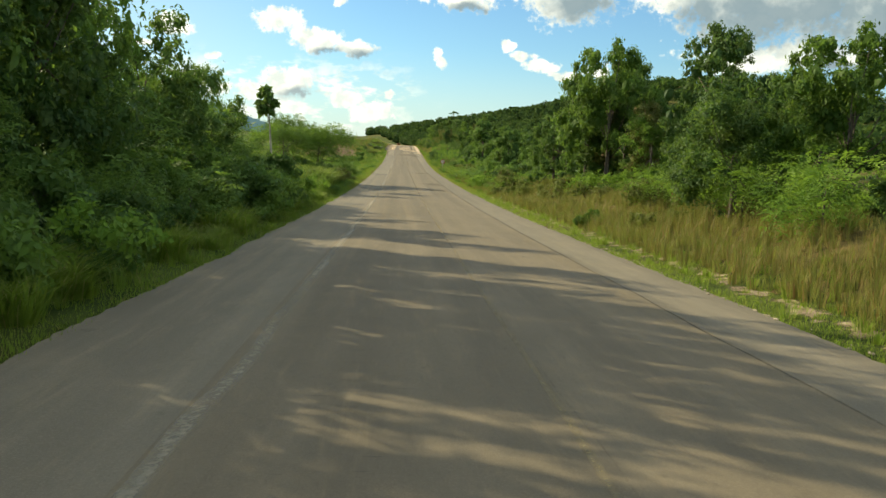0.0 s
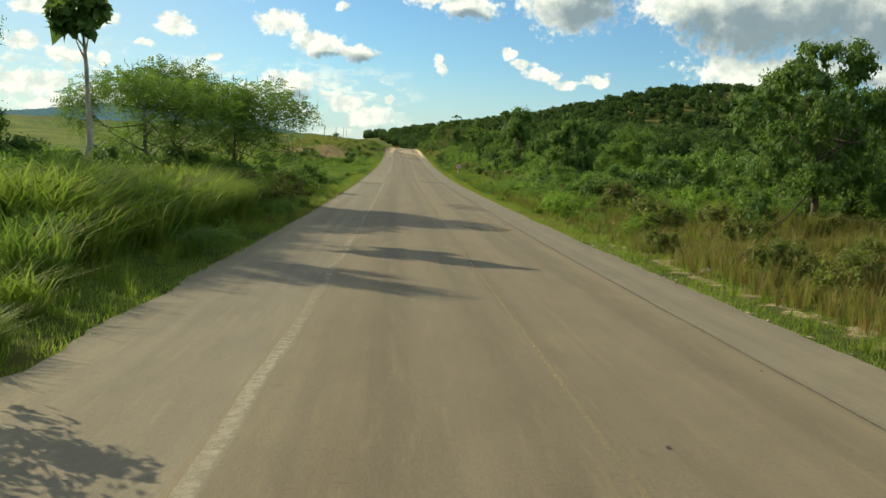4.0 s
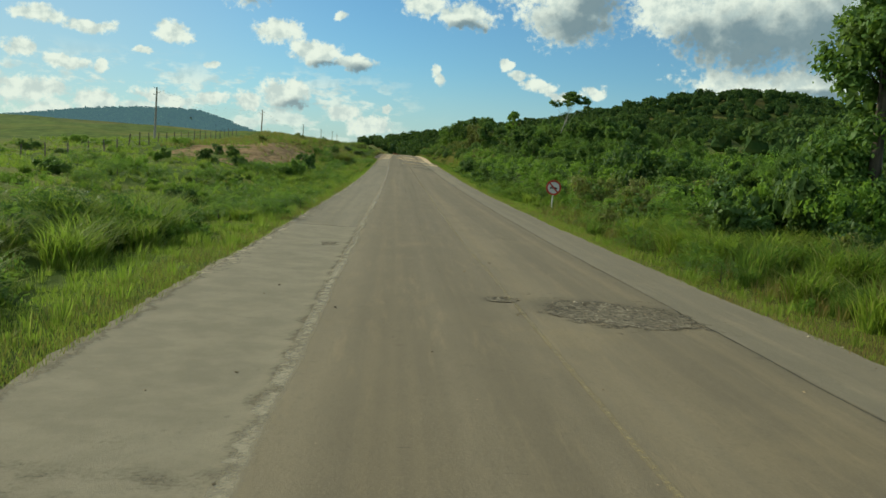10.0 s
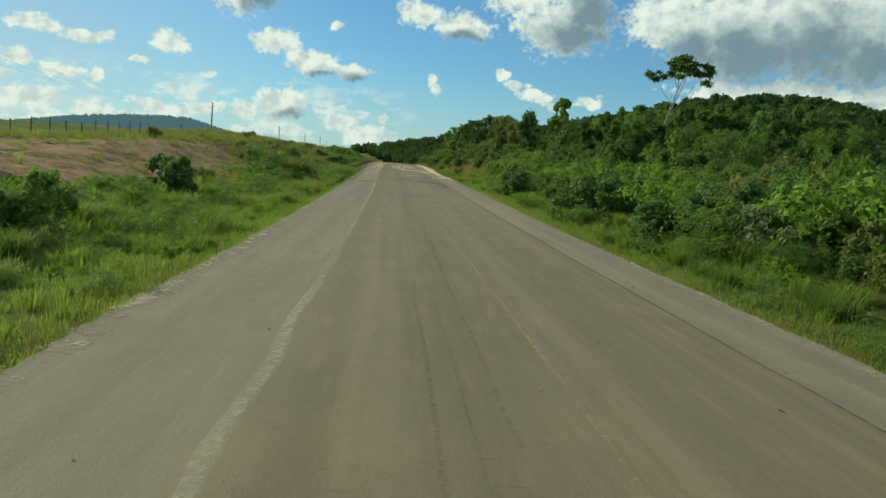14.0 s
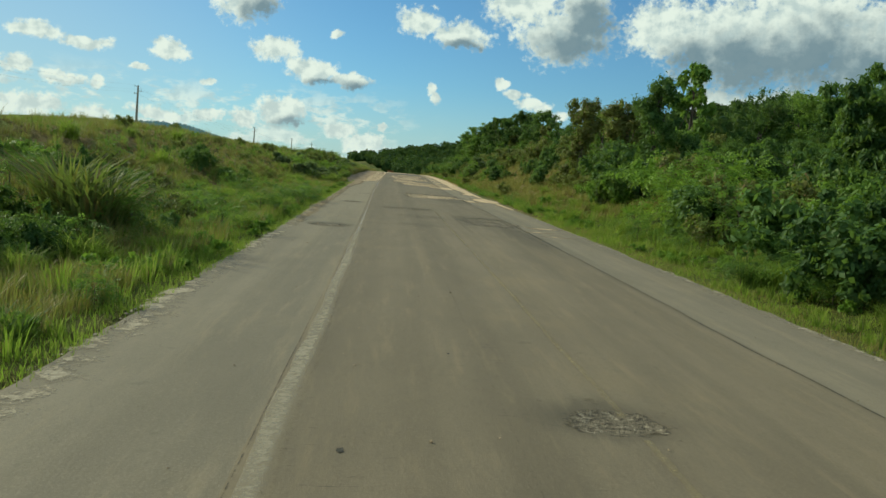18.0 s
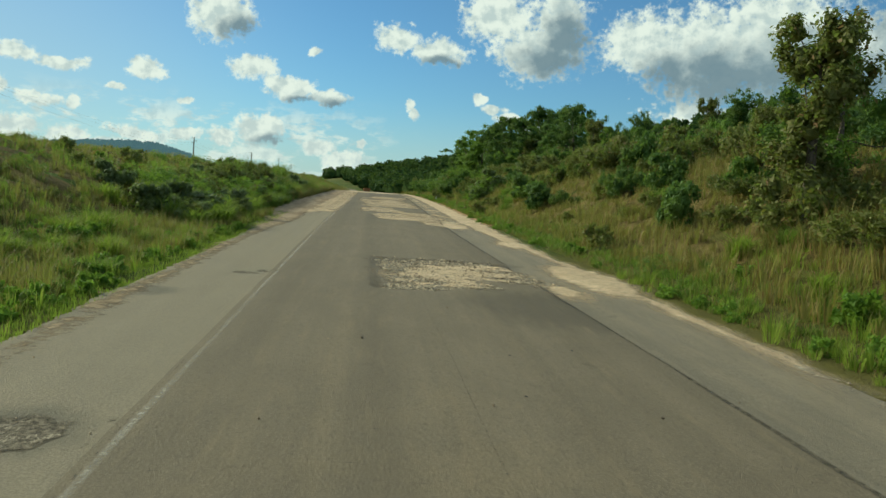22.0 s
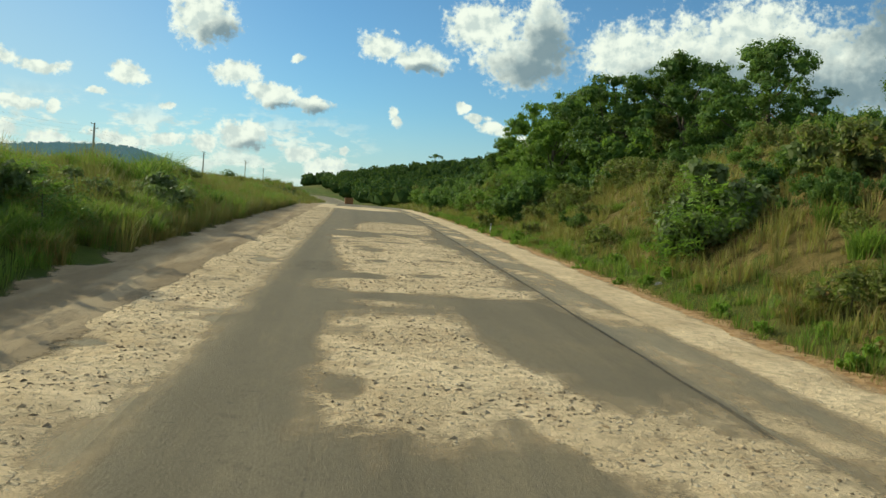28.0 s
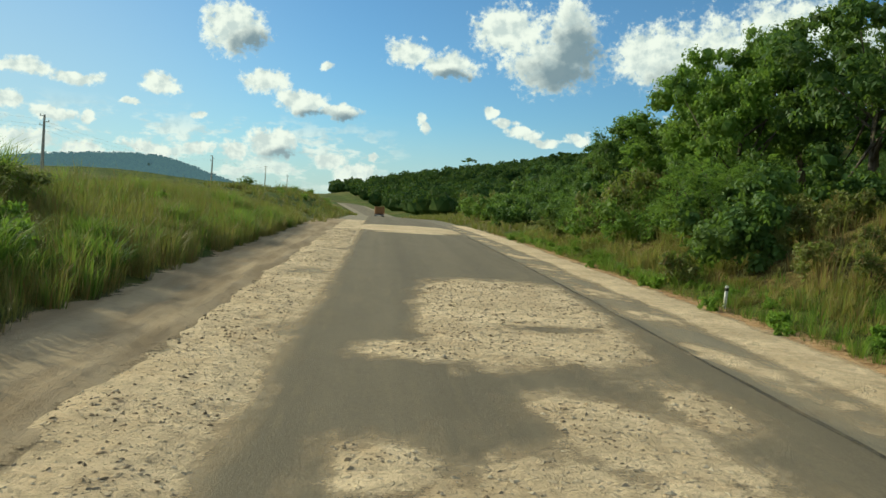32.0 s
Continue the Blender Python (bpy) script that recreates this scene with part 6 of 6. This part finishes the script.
def join_surplus(name, mat, label):
    vs, fs, base = [], [], 0
    for me, m in SURPLUS[name]:
        v = np.empty(len(me.vertices) * 3, np.float32)
        me.vertices.foreach_get("co", v)
        f = np.empty(len(me.loops), np.int32)
        me.loops.foreach_get("vertex_index", f)
        turn = np.array(m)
        vs.append(v.reshape(-1, 3) @ turn[:3, :3].T + turn[:3, 3])
        fs.append(f.reshape(-1, 4) + base)
        base += len(me.vertices)
    if vs:
        tagged(part("rank_grass", mesh_np("rank_grass", np.concatenate(vs), np.concatenate(fs), mat)), label, "grass", kind="stuff")


join_surplus("tussock", GRASS, "rank green grass clumps along the verges")
join_surplus("cane", GRASS_VERGE, "tall bright broad-bladed grass along the verges")


# ---- grass as one sheet of blades a kind ----
def short_blades(r, base, height, width, lean):
    """One tapering face a blade."""
    n = len(base)
    a, b = r.uniform(0, math.tau, n), r.uniform(0, math.tau, n)
    side = np.stack([np.cos(a), np.sin(a), 0 * a], 1) * (width * (.5 + r.rand(n)))[:, None] * .5
    bow = np.stack([np.cos(b), np.sin(b), 0 * b], 1) * (height * lean * r.rand(n))[:, None]
    tip = base + np.array([0, 0, 1.0]) * (height * (.75 + .25 * r.rand(n)))[:, None] + bow
    v = np.stack([base - side, base + side, tip + side * .15, tip - side * .15], 1).reshape(-1, 3)
    return v, np.arange(4 * n).reshape(n, 4)


def grass(name, n, side, y0, y1, d0, d1, lo, hi, mat, label, seed, width=.02, power=1.0):
    r = np.random.RandomState(seed)
    y = r.uniform(y0, y1, n)
    d = d0 + (d1 - d0) * r.rand(n) ** power
    x = line_x(y) - LEFT - d if side == "L" else line_x(y) + right_edge(y) + d
    thin = waves(x, y, 5, seed) + .6 * waves(x, y, 1.6, seed + 1) + 1.2 * r.rand(n)
    ok = thin > 0
    x, y = x[ok], y[ok]
    z = ground_z(x, y)
    h = (lo + (hi - lo) * r.rand(len(x)) ** 1.6) * (1 + .3 * waves(x, y, 6, seed + 2)[:])
    v, f = short_blades(r, np.stack([x, y, z - .02], 1), np.clip(h, .05, None), width, .6)
    tagged(part(name, mesh_np(name, v, f, mat)), label, "grass", kind="stuff")


def tufts(name, n, side, y0, y1, d0, d1, lo, hi, mat, label, seed, blades=34, width=.014, power=1.0, lean=.9):
    """Grass in tufts of many arching blades, tall and short side by side, with gaps between."""
    r = np.random.RandomState(seed)
    y = r.uniform(y0, y1, n)
    d = d0 + (d1 - d0) * r.rand(n) ** power
    x = line_x(y) - LEFT - d if side == "L" else line_x(y) + right_edge(y) + d
    ok = (waves(x, y, 6, seed) + .5 * waves(x, y, 2, seed + 1) + 1.6 * r.rand(n) > .1) & ((red_bank(x, y) < -.05) | (r.rand(n) < .15))
    x, y = x[ok], y[ok]
    n = len(x)
    h = (lo + (hi - lo) * r.rand(n) ** 1.7) * (1 + .35 * waves(x, y, 5, seed + 2))
    a, q = r.uniform(0, math.tau, (n, blades)), np.sqrt(r.rand(n, blades))
    spread = (.12 + .28 * h)[:, None] * q
    bx, by = x[:, None] + np.cos(a) * spread * .6, y[:, None] + np.sin(a) * spread * .6
    bz = ground_z(bx.ravel(), by.ravel()).reshape(bx.shape) - .02
    bh = np.clip(h[:, None] * (.45 + .6 * r.rand(n, blades)), .05, None)
    out = np.stack([np.cos(a), np.sin(a), 0 * a], -1)
    base = np.stack([bx, by, bz], -1)
    s = np.stack([-np.sin(a), np.cos(a), 0 * a], -1) * (width * (.6 + .8 * r.rand(n, blades)) * .5)[..., None]
    up = np.array([0, 0, 1.0])
    mid = base + up * (bh * .62)[..., None] + out * (bh * lean * .22 * (.4 + r.rand(n, blades)))[..., None]
    tip = base + up * (bh * (1 - .3 * lean * r.rand(n, blades)))[..., None] + out * (bh * lean * .62 * (.3 + r.rand(n, blades)))[..., None]
    v = np.stack([base - s, base + s, mid + s * .8, tip, mid - s * .8], 2).reshape(-1, 3)
    i = 5 * np.arange(n * blades)[:, None]
    me = mesh_np(name, v, np.concatenate([i + np.array([[0, 1, 2]]), i + np.array([[0, 2, 4]]), i + np.array([[4, 2, 3]])], 0), mat)
    tagged(part(name, me), label, "grass", kind="stuff")


grass("verge_grass", 170000, "L", -62, 130, -.14, 2.6, .04, .17, GRASS_VERGE, "green grass along the verge", 201, .016, 1.2)
grass("verge_grass", 190000, "R", -62, 215, -.14, 2.4, .04, .17, GRASS_VERGE, "green grass along the verge", 203, .016, 1.2)
grass("verge_grass", 150000, "L", 130, 262, -.12, 3.4, .05, .22, GRASS_VERGE, "green grass along the verge", 205, .016, 1.2)
grass("verge_grass", 70000, "R", 215, 352, .9, 4.5, .06, .30, GRASS_DRY, "green grass along the verge", 207, .016, 1.2)
grass("verge_grass", 60000, "L", 20, 140, -.1, 1.6, .06, .26, GRASS_DRY, "half-dry golden grass along the verge", 209, .014, 1.2)
grass("verge_grass", 50000, "R", 20, 215, -.1, 1.3, .05, .22, GRASS_DRY, "half-dry golden grass along the verge", 211, .014, 1.2)
tufts("grass_tufts", 2300, "L", -70, 130, .35, 4.5, .2, .6, GRASS_VERGE, "tufts of green grass on the verge", 231)
tufts("grass_tufts", 2600, "R", -70, 215, .5, 4.0, .15, .5, GRASS_VERGE, "tufts of green grass on the verge", 232)
tufts("grass_tufts", 2600, "L", 130, 262, .6, 6.5, .25, .75, GRASS_VERGE, "tufts of green grass on the verge", 233)
tufts("grass_tufts", 1300, "R", 215, 352, 1.0, 3.6, .2, .6, GRASS, "tufts of green grass on the verge", 234)
tufts("pasture_tufts", 6800, "L", 45, 190, 4, 40, .25, .6, GRASS_VERGE, "tufts of green pasture grass", 235, 26, .024, 1.3)
tufts("bank_tufts", 6200, "L", 165, 300, 3.5, 24, .3, .8, GRASS_DRY, "tawny tufts of tall grass on the bank", 236, 30, .018, 1.2)
tufts("bank_tufts", 2400, "L", 168, 262, .9, 3.4, .3, .75, GRASS_DRY, "golden grass heads along the verge", 247, 30, .014, 1.0, .7)
tufts("bank_tufts", 1500, "L", 185, 300, 3.5, 20, .3, .8, GRASS, "green tufts of tall grass on the bank", 237, 30, .018, 1.2)
tufts("tall_tufts", 2700, "L", 286, 352, 1.6, 9, .6, 1.35, GRASS_DRY, "tall tawny grass along the sandy shoulder", 238, 34, .016, 1.1, .6)
tufts("tall_tufts", 900, "L", 262, 352, 1.7, 10, .5, 1.2, GRASS, "tall green grass along the sandy shoulder", 239, 34, .018, 1.0, .7)
tufts("scrub_tufts", 2600, "R", -70, 120, 1.3, 8, .3, .9, GRASS_DRY, "tawny dry tufts in front of the scrub", 240, 30, .014, 1.1, .6)
tufts("scrub_tufts", 1300, "R", 20, 215, 2.2, 7, .3, .9, GRASS, "rank green tufts in front of the scrub", 241, 32, .018, 1.1)
tufts("slope_tufts", 9500, "R", 212, 350, 2.2, 17, .3, .95, GRASS_DRY, "tawny dry grass tufts on the slope", 242, 26, .02, 1.1, .6)
tufts("scrub_tufts", 2300, "R", -8, 64, 1.8, 8.5, .4, 1.05, GRASS_DRY, "golden-brown dry grass in front of the scrub", 249, 30, .014, 1.0, .9)
tufts("scrub_tufts", 1500, "R", -66, 12, 1.6, 6, .45, 1.0, GRASS_DRY, "reddish dry grass on the low bank", 245, 32, .014, 1.1, .6)
tufts("grass_tufts", 900, "R", 196, 234, .6, 7.5, .2, .6, GRASS_VERGE, "tufts of green grass on the verge", 246)
tufts("far_tufts", 900, "L", 350, 520, .3, 14, .5, 1.1, GRASS_DRY, "tawny grass beside the far road", 243, 20, .04)
tufts("far_tufts", 500, "R", 350, 520, .3, 8, .5, 1.1, GRASS_DRY, "tawny grass beside the far road", 244, 20, .04)


# ---- far woods: joined clumps of canopy ----
def canopy(name, spots, lo, hi, label, seed, tufts=26, leaf=1.1, mat=CANOPY):
    r = np.random.RandomState(seed)
    x, y = spots[:, 0], spots[:, 1]
    z = ground_z(x, y)
    n = len(x)
    s = lo + (hi - lo) * r.rand(n)
    t = tufts
    way = unit(r.normal(size=(n, t, 3)))
    way[..., 2] = np.abs(way[..., 2]) * .9 - .15
    pos = np.stack([x, y, z + s * 1.1], 1)[:, None] + way * s[:, None, None] * (.75 + .35 * r.rand(n, t, 1))
    normal = unit(way + .5 * r.normal(size=(n, t, 3)))
    a = unit(np.cross(normal, r.normal(size=(n, t, 3))))
    b = np.cross(normal, a)
    q = (s[:, None, None] * leaf * .34 * (.6 + .8 * r.rand(n, t, 1)))
    v = np.stack([pos - a * q, pos + b * q * .8, pos + a * q, pos - b * q * .8], 2).reshape(-1, 3)
    f = np.arange(len(v)).reshape(-1, 4)
    me = mesh_np(name, v, f, mat)
    ob = tagged(part(name, me), label, "woods", kind="stuff")
    # solid lower crowns behind the leaf tufts
    ico = bmesh.new()
    bmesh.ops.create_icosphere(ico, subdivisions=1, radius=1)
    iv = np.array([w.co[:] for w in ico.verts])
    ico.verts.index_update()
    fi = np.array([[w.index for w in g.verts] for g in ico.faces])
    ico.free()
    v2 = (iv[None] * (s[:, None, None] * (.75 + .3 * r.rand(n, len(iv), 1))) + np.stack([x, y, z + s * .75], 1)[:, None]).reshape(-1, 3)
    f2 = (fi[None] + len(iv) * np.arange(n)[:, None, None]).reshape(-1, 3)
    part("crowns", mesh_np("crowns", v2, f2, mat), ob)
    return ob


def spots(n, x0, x1, y0, y1, seed, ok=None):
    r = np.random.RandomState(seed)
    p = np.stack([r.uniform(x0, x1, n), r.uniform(y0, y1, n)], 1)
    lx = line_x(p[:, 1])
    clear = (p[:, 0] > lx + np.where(p[:, 1] > 470, 13, 22)) | (p[:, 0] < lx - 14)
    if ok is not None:
        clear &= ok(p[:, 0], p[:, 1])
    return p[clear]


canopy("woodland", spots(1100, 40, 170, -40, 420, 301), 1.4, 2.8, "dense green woodland behind the roadside scrub", 302, 170, .36)
canopy("hill_woods", spots(1900, 90, 640, 480, 900, 303), 3, 5.5, "forested hill rising beyond the woodland", 304, 44, .75)
canopy("ridge_woods", spots(900, -40, 220, 560, 960, 305, lambda x, y: x > line_x(y) + 13), 3.2, 5.2, "dark forest on a ridge beyond the end of the road", 306, 90, .46)
canopy("valley_woods", spots(520, -20, 140, 380, 660, 307, lambda x, y: x > line_x(y) + 15), 2.6, 4.4, "dark forest along the far road", 308, 170, .34)
# the haze over this hill is a blue glow in its own material
canopy("left_hill_woods", spots(5200, -1250, -250, 1780, 2300, 309), 5, 8, "wooded hill far across the pasture, blue haze put into its colour", 310, 12, .9, HAZY)


# ---- built things ----
def box(bm, size, at, bevel=0.0):
    made = bmesh.ops.create_cube(bm, size=1, matrix=Matrix.Translation(at) @ Matrix.Diagonal((*size, 1)))["verts"]
    if bevel:
        edges = {e for v in made for e in v.link_edges}
        bmesh.ops.bevel(bm, geom=list(edges), offset=bevel, segments=2, affect="EDGES")


def boxes(name, mat, *items, bevel=0.0):
    bm = bmesh.new()
    for size, at in items:
        box(bm, size, at, bevel)
    return bm_mesh(name, bm, mat)


def rod(name, mat, a, b, r0, r1=None, sides=10):
    bm = bmesh.new()
    rings = tube(bm, [a, b], [r0, r0 if r1 is None else r1], sides)
    bm.faces.new(rings[0][::-1])
    return bm_mesh(name, bm, mat, False)


def disc(name, mat, rad, depth, at, inner=0.0):
    """A disc or ring facing -y."""
    bm = bmesh.new()
    n = 40
    loops = []
    for rr in ([rad] if not inner else [rad, inner]):
        for dy in (0, depth):
            loops.append([bm.verts.new((at[0] + rr * math.cos(k * math.tau / n), at[1] + dy, at[2] + rr * math.sin(k * math.tau / n))) for k in range(n)])
    def band(p, q):
        for k in range(n):
            bm.faces.new((p[k], p[(k + 1) % n], q[(k + 1) % n], q[k]))
    band(loops[0], loops[1])
    if inner:
        band(loops[2], loops[3])
        band(loops[0], loops[2])
        band(loops[1], loops[3])
    else:
        bm.faces.new(loops[0])
        bm.faces.new(loops[1])
    return bm_mesh(name, bm, mat)


ARMS = ((-.38, .12), (.42, .72), (-.38, 1.08))          # reach to the side, metres below the top


def utility_pole(x, y, h, lean=.6):
    root = tagged(new("utility_pole"), "weathered grey concrete power pole with short staggered brackets", "utility pole", "power line")
    root.matrix_basis = pose(x, y, gz(x, y), 0, lean, 0)
    part("post", rod("post", CONCRETE, (0, 0, -.5), (0, 0, h), .21, .11, 8), root)
    for reach, down in ARMS:
        way = 1 if reach > 0 else -1
        arm = part("bracket", boxes("bracket", STEEL, ((abs(reach), .07, .07), (reach / 2 + .08 * way, 0, h - down)), bevel=.008), root)
        part("insulator", rod("insulator", CONCRETE, (reach + .04 * way, 0, h - down + .03), (reach + .04 * way, 0, h - down + .20), .05, .03, 8), arm)
    return root


POLES = [(-34.3, 195.5), (-32.5, 283.6), (-32.6, 381), (-34.2, 474.5), (-36, 570), (-40, 670)]
TOPS = [10.2, 12.4, 12.2, 14.4, 17.5, 20]
for (x, y), top in zip(POLES, TOPS):
    utility_pole(x, y, min(max(top - gz(x, y), 6.0), 10.5))
for (xa, ya), (xb, yb), za, zb in zip(POLES, POLES[1:], TOPS, TOPS[1:]):
    for reach, down in ARMS:
        bm = bmesh.new()
        pts = [Vector((xa + reach + (xb - xa) * u, ya + (yb - ya) * u, za - down + .18 + (zb - za) * u - 1.4 * 4 * u * (1 - u))) for u in np.linspace(0, 1, 9)]
        tube(bm, pts, [.005] * 9, 4)
        tagged(new("power_cable", bm_mesh("power_cable", bm, WIRE)), "thin sagging power cable between poles", "cable", "power line")

# pasture fence, posts with three wires
FENCE = [(-26 - .02 * (y - 110) ** 1.0 - (0 if y > 150 else (150 - y) * .10), y) for y in np.arange(92, 232, 4.0)]
fence = tagged(new("fence"), "pasture fence of wooden posts and wire", "fence")
fence.matrix_basis = pose(FENCE[0][0], FENCE[0][1], gz(*FENCE[0]))
post_mesh = rod("post", WOOD, (0, 0, -.4), (.03, 0, 1.35), .075, .06, 7)
tops = []
for x, y in FENCE:
    p = part("post", post_mesh, fence)
    z = gz(x, y)
    p.matrix_basis = Matrix.Translation((x - FENCE[0][0], y - FENCE[0][1], z - gz(*FENCE[0]))) @ pose(0, 0, 0, rand.uniform(-4, 4), rand.uniform(-4, 4), rand.uniform(0, 360)) @ Matrix.Diagonal((1, 1, rand.uniform(.88, 1.1), 1))
    tops.append((x - FENCE[0][0], y - FENCE[0][1], z - gz(*FENCE[0])))
for up in (.45, .8, 1.15):
    bm = bmesh.new()
    tube(bm, [Vector(t) + Vector((0, 0, up)) for t in tops], [.008] * len(tops), 4)
    part("wire", bm_mesh("wire", bm, WIRE), fence)


def no_overtaking_sign(x, y, centre):
    z = gz(x, y)
    root = tagged(new("road_sign"), "round white no-overtaking sign, red ring and slash, two black cars", "road sign")
    root.matrix_basis = pose(x, y, z, 0, 1.5, -4)
    c = centre - z
    part("post", rod("post", WHITE, (0, .05, -.4), (0, .05, c + .15), .045, .045, 10), root, "white square-cut wooden post")
    part("plate", disc("plate", WHITE, .44, .02, (0, 0, c)), root)
    part("ring", disc("ring", RED, .47, .03, (0, -.014, c), .36), root)
    for dx, mat in ((-.13, BLACK), (.13, BLACK)):
        bm = bmesh.new()
        box(bm, (.2, .008, .055), (dx, -.008, c - .035))
        box(bm, (.11, .008, .055), (dx, -.008, c + .018))
        for w in (-.06, .06):
            bmesh.ops.create_cone(bm, cap_ends=True, segments=12, radius1=.026, radius2=.026, depth=.008, matrix=Matrix.Translation((dx + w, -.008, c - .068)) @ Matrix.Rotation(math.pi / 2, 4, "X"))
        part("car_symbol", bm_mesh("car_symbol", bm, mat), root)
    slash = part("slash", boxes("slash", RED, ((.76, .008, .085), (0, 0, 0))), root)
    slash.matrix_basis = Matrix.Translation((0, -.02, c)) @ Matrix.Rotation(radians(45), 4, "Y")
    part("bracket", boxes("bracket", STEEL, ((.12, .03, .04), (0, .035, c + .1)), ((.12, .03, .04), (0, .035, c - .12))), root)


no_overtaking_sign(11.5, 118.7, .92)

# short white marker post on the verge
mx, my = 11.4, 313.2
marker = tagged(new("marker_post"), "short white marker post in the verge grass", "post")
marker.matrix_basis = pose(mx, my, gz(mx, my), 0, 3, 0)
part("shaft", boxes("shaft", WHITE, ((.07, .07, .8), (0, 0, .2)), bevel=.01), marker)
part("band", boxes("band", BLACK, ((.074, .074, .08), (0, 0, .5))), marker)


def boulder(x, y, s, seed, label):
    r = random.Random(seed)
    bm = bmesh.new()
    bmesh.ops.create_icosphere(bm, subdivisions=3, radius=s)
    for v in bm.verts:
        v.co *= .8 + .35 * noise.noise(v.co / s * 1.1 + Vector((seed, 0, 0))) + .12 * noise.noise(v.co / s * 3)
        v.co.z *= .6
    ob = tagged(new("boulder", bm_mesh("boulder", bm, CONCRETE, True)), label, "boulder", "verge stones")
    ob.matrix_basis = pose(x, y, gz(x, y) + s * .12, 0, 0, r.uniform(0, 360))


boulder(-3.9, 54.7, .26, 1, "flat pale stone slab lying in the verge grass")
for i, (x, y, s) in enumerate([(R(-30, 2.2), -30, .28), (R(-24, 2.6), -24, .2), (R(-12, 2.3), -12, .22), (R(4, 2.4), 4, .18), (R(15, 2.2), 15, .16), (R(10, 1.9), 10, .2), (R(292, 2.2), 292, .16), (R(286, 1.9), 286, .14)]):
    boulder(x, y, s, 10 + i, "small pale stone on the earth of the verge")


def truck(x, y):
    """A small lorry, seen from behind, far down the road."""
    z = float(lane_z(np.array([x]), np.array([y]))[0])
    root = tagged(new("truck"), "distant orange-brown lorry on the far stretch of road", "truck")
    root.matrix_basis = pose(x, y, z, 0, 0, 3) @ Matrix.Diagonal((.85, .85, .85, 1))
    part("cargo_box", boxes("cargo_box", ORANGE, ((2.4, 4.6, 1.7), (0, .3, 1.95)), ((2.5, .12, 1.8), (0, -2.0, 1.95)), bevel=.04), root)
    part("chassis", boxes("chassis", BLACK, ((1.0, 6.2, .25), (0, .8, .85)), bevel=.02), root)
    cab = part("cab", boxes("cab", ORANGE, ((2.2, 1.6, 1.6), (0, 3.5, 1.55)), ((2.0, 1.2, .7), (0, 3.45, 2.5)), bevel=.10), root)
    part("windscreen", boxes("windscreen", GLASS, ((1.8, .03, .55), (0, 4.07, 2.45))), cab)
    part("bumper", boxes("bumper", STEEL, ((2.3, .12, .2), (0, -2.1, .65)), bevel=.02), root)
    for sx in (-1, 1):
        part("tail_light", boxes("tail_light", TAIL, ((.28, .05, .14), (sx * .95, -2.09, .92)), bevel=.01), root)
        for wy in (-1.2, 3.3):
            wheel = part("wheel", rod("wheel", RUBBER, (sx * .78, wy, .5), (sx * 1.12, wy, .5), .5, .5, 20), root)
            part("rim", rod("rim", STEEL, (sx * 1.1, wy, .5), (sx * 1.14, wy, .5), .28, .26, 14), wheel)


truck(2.3, 480)
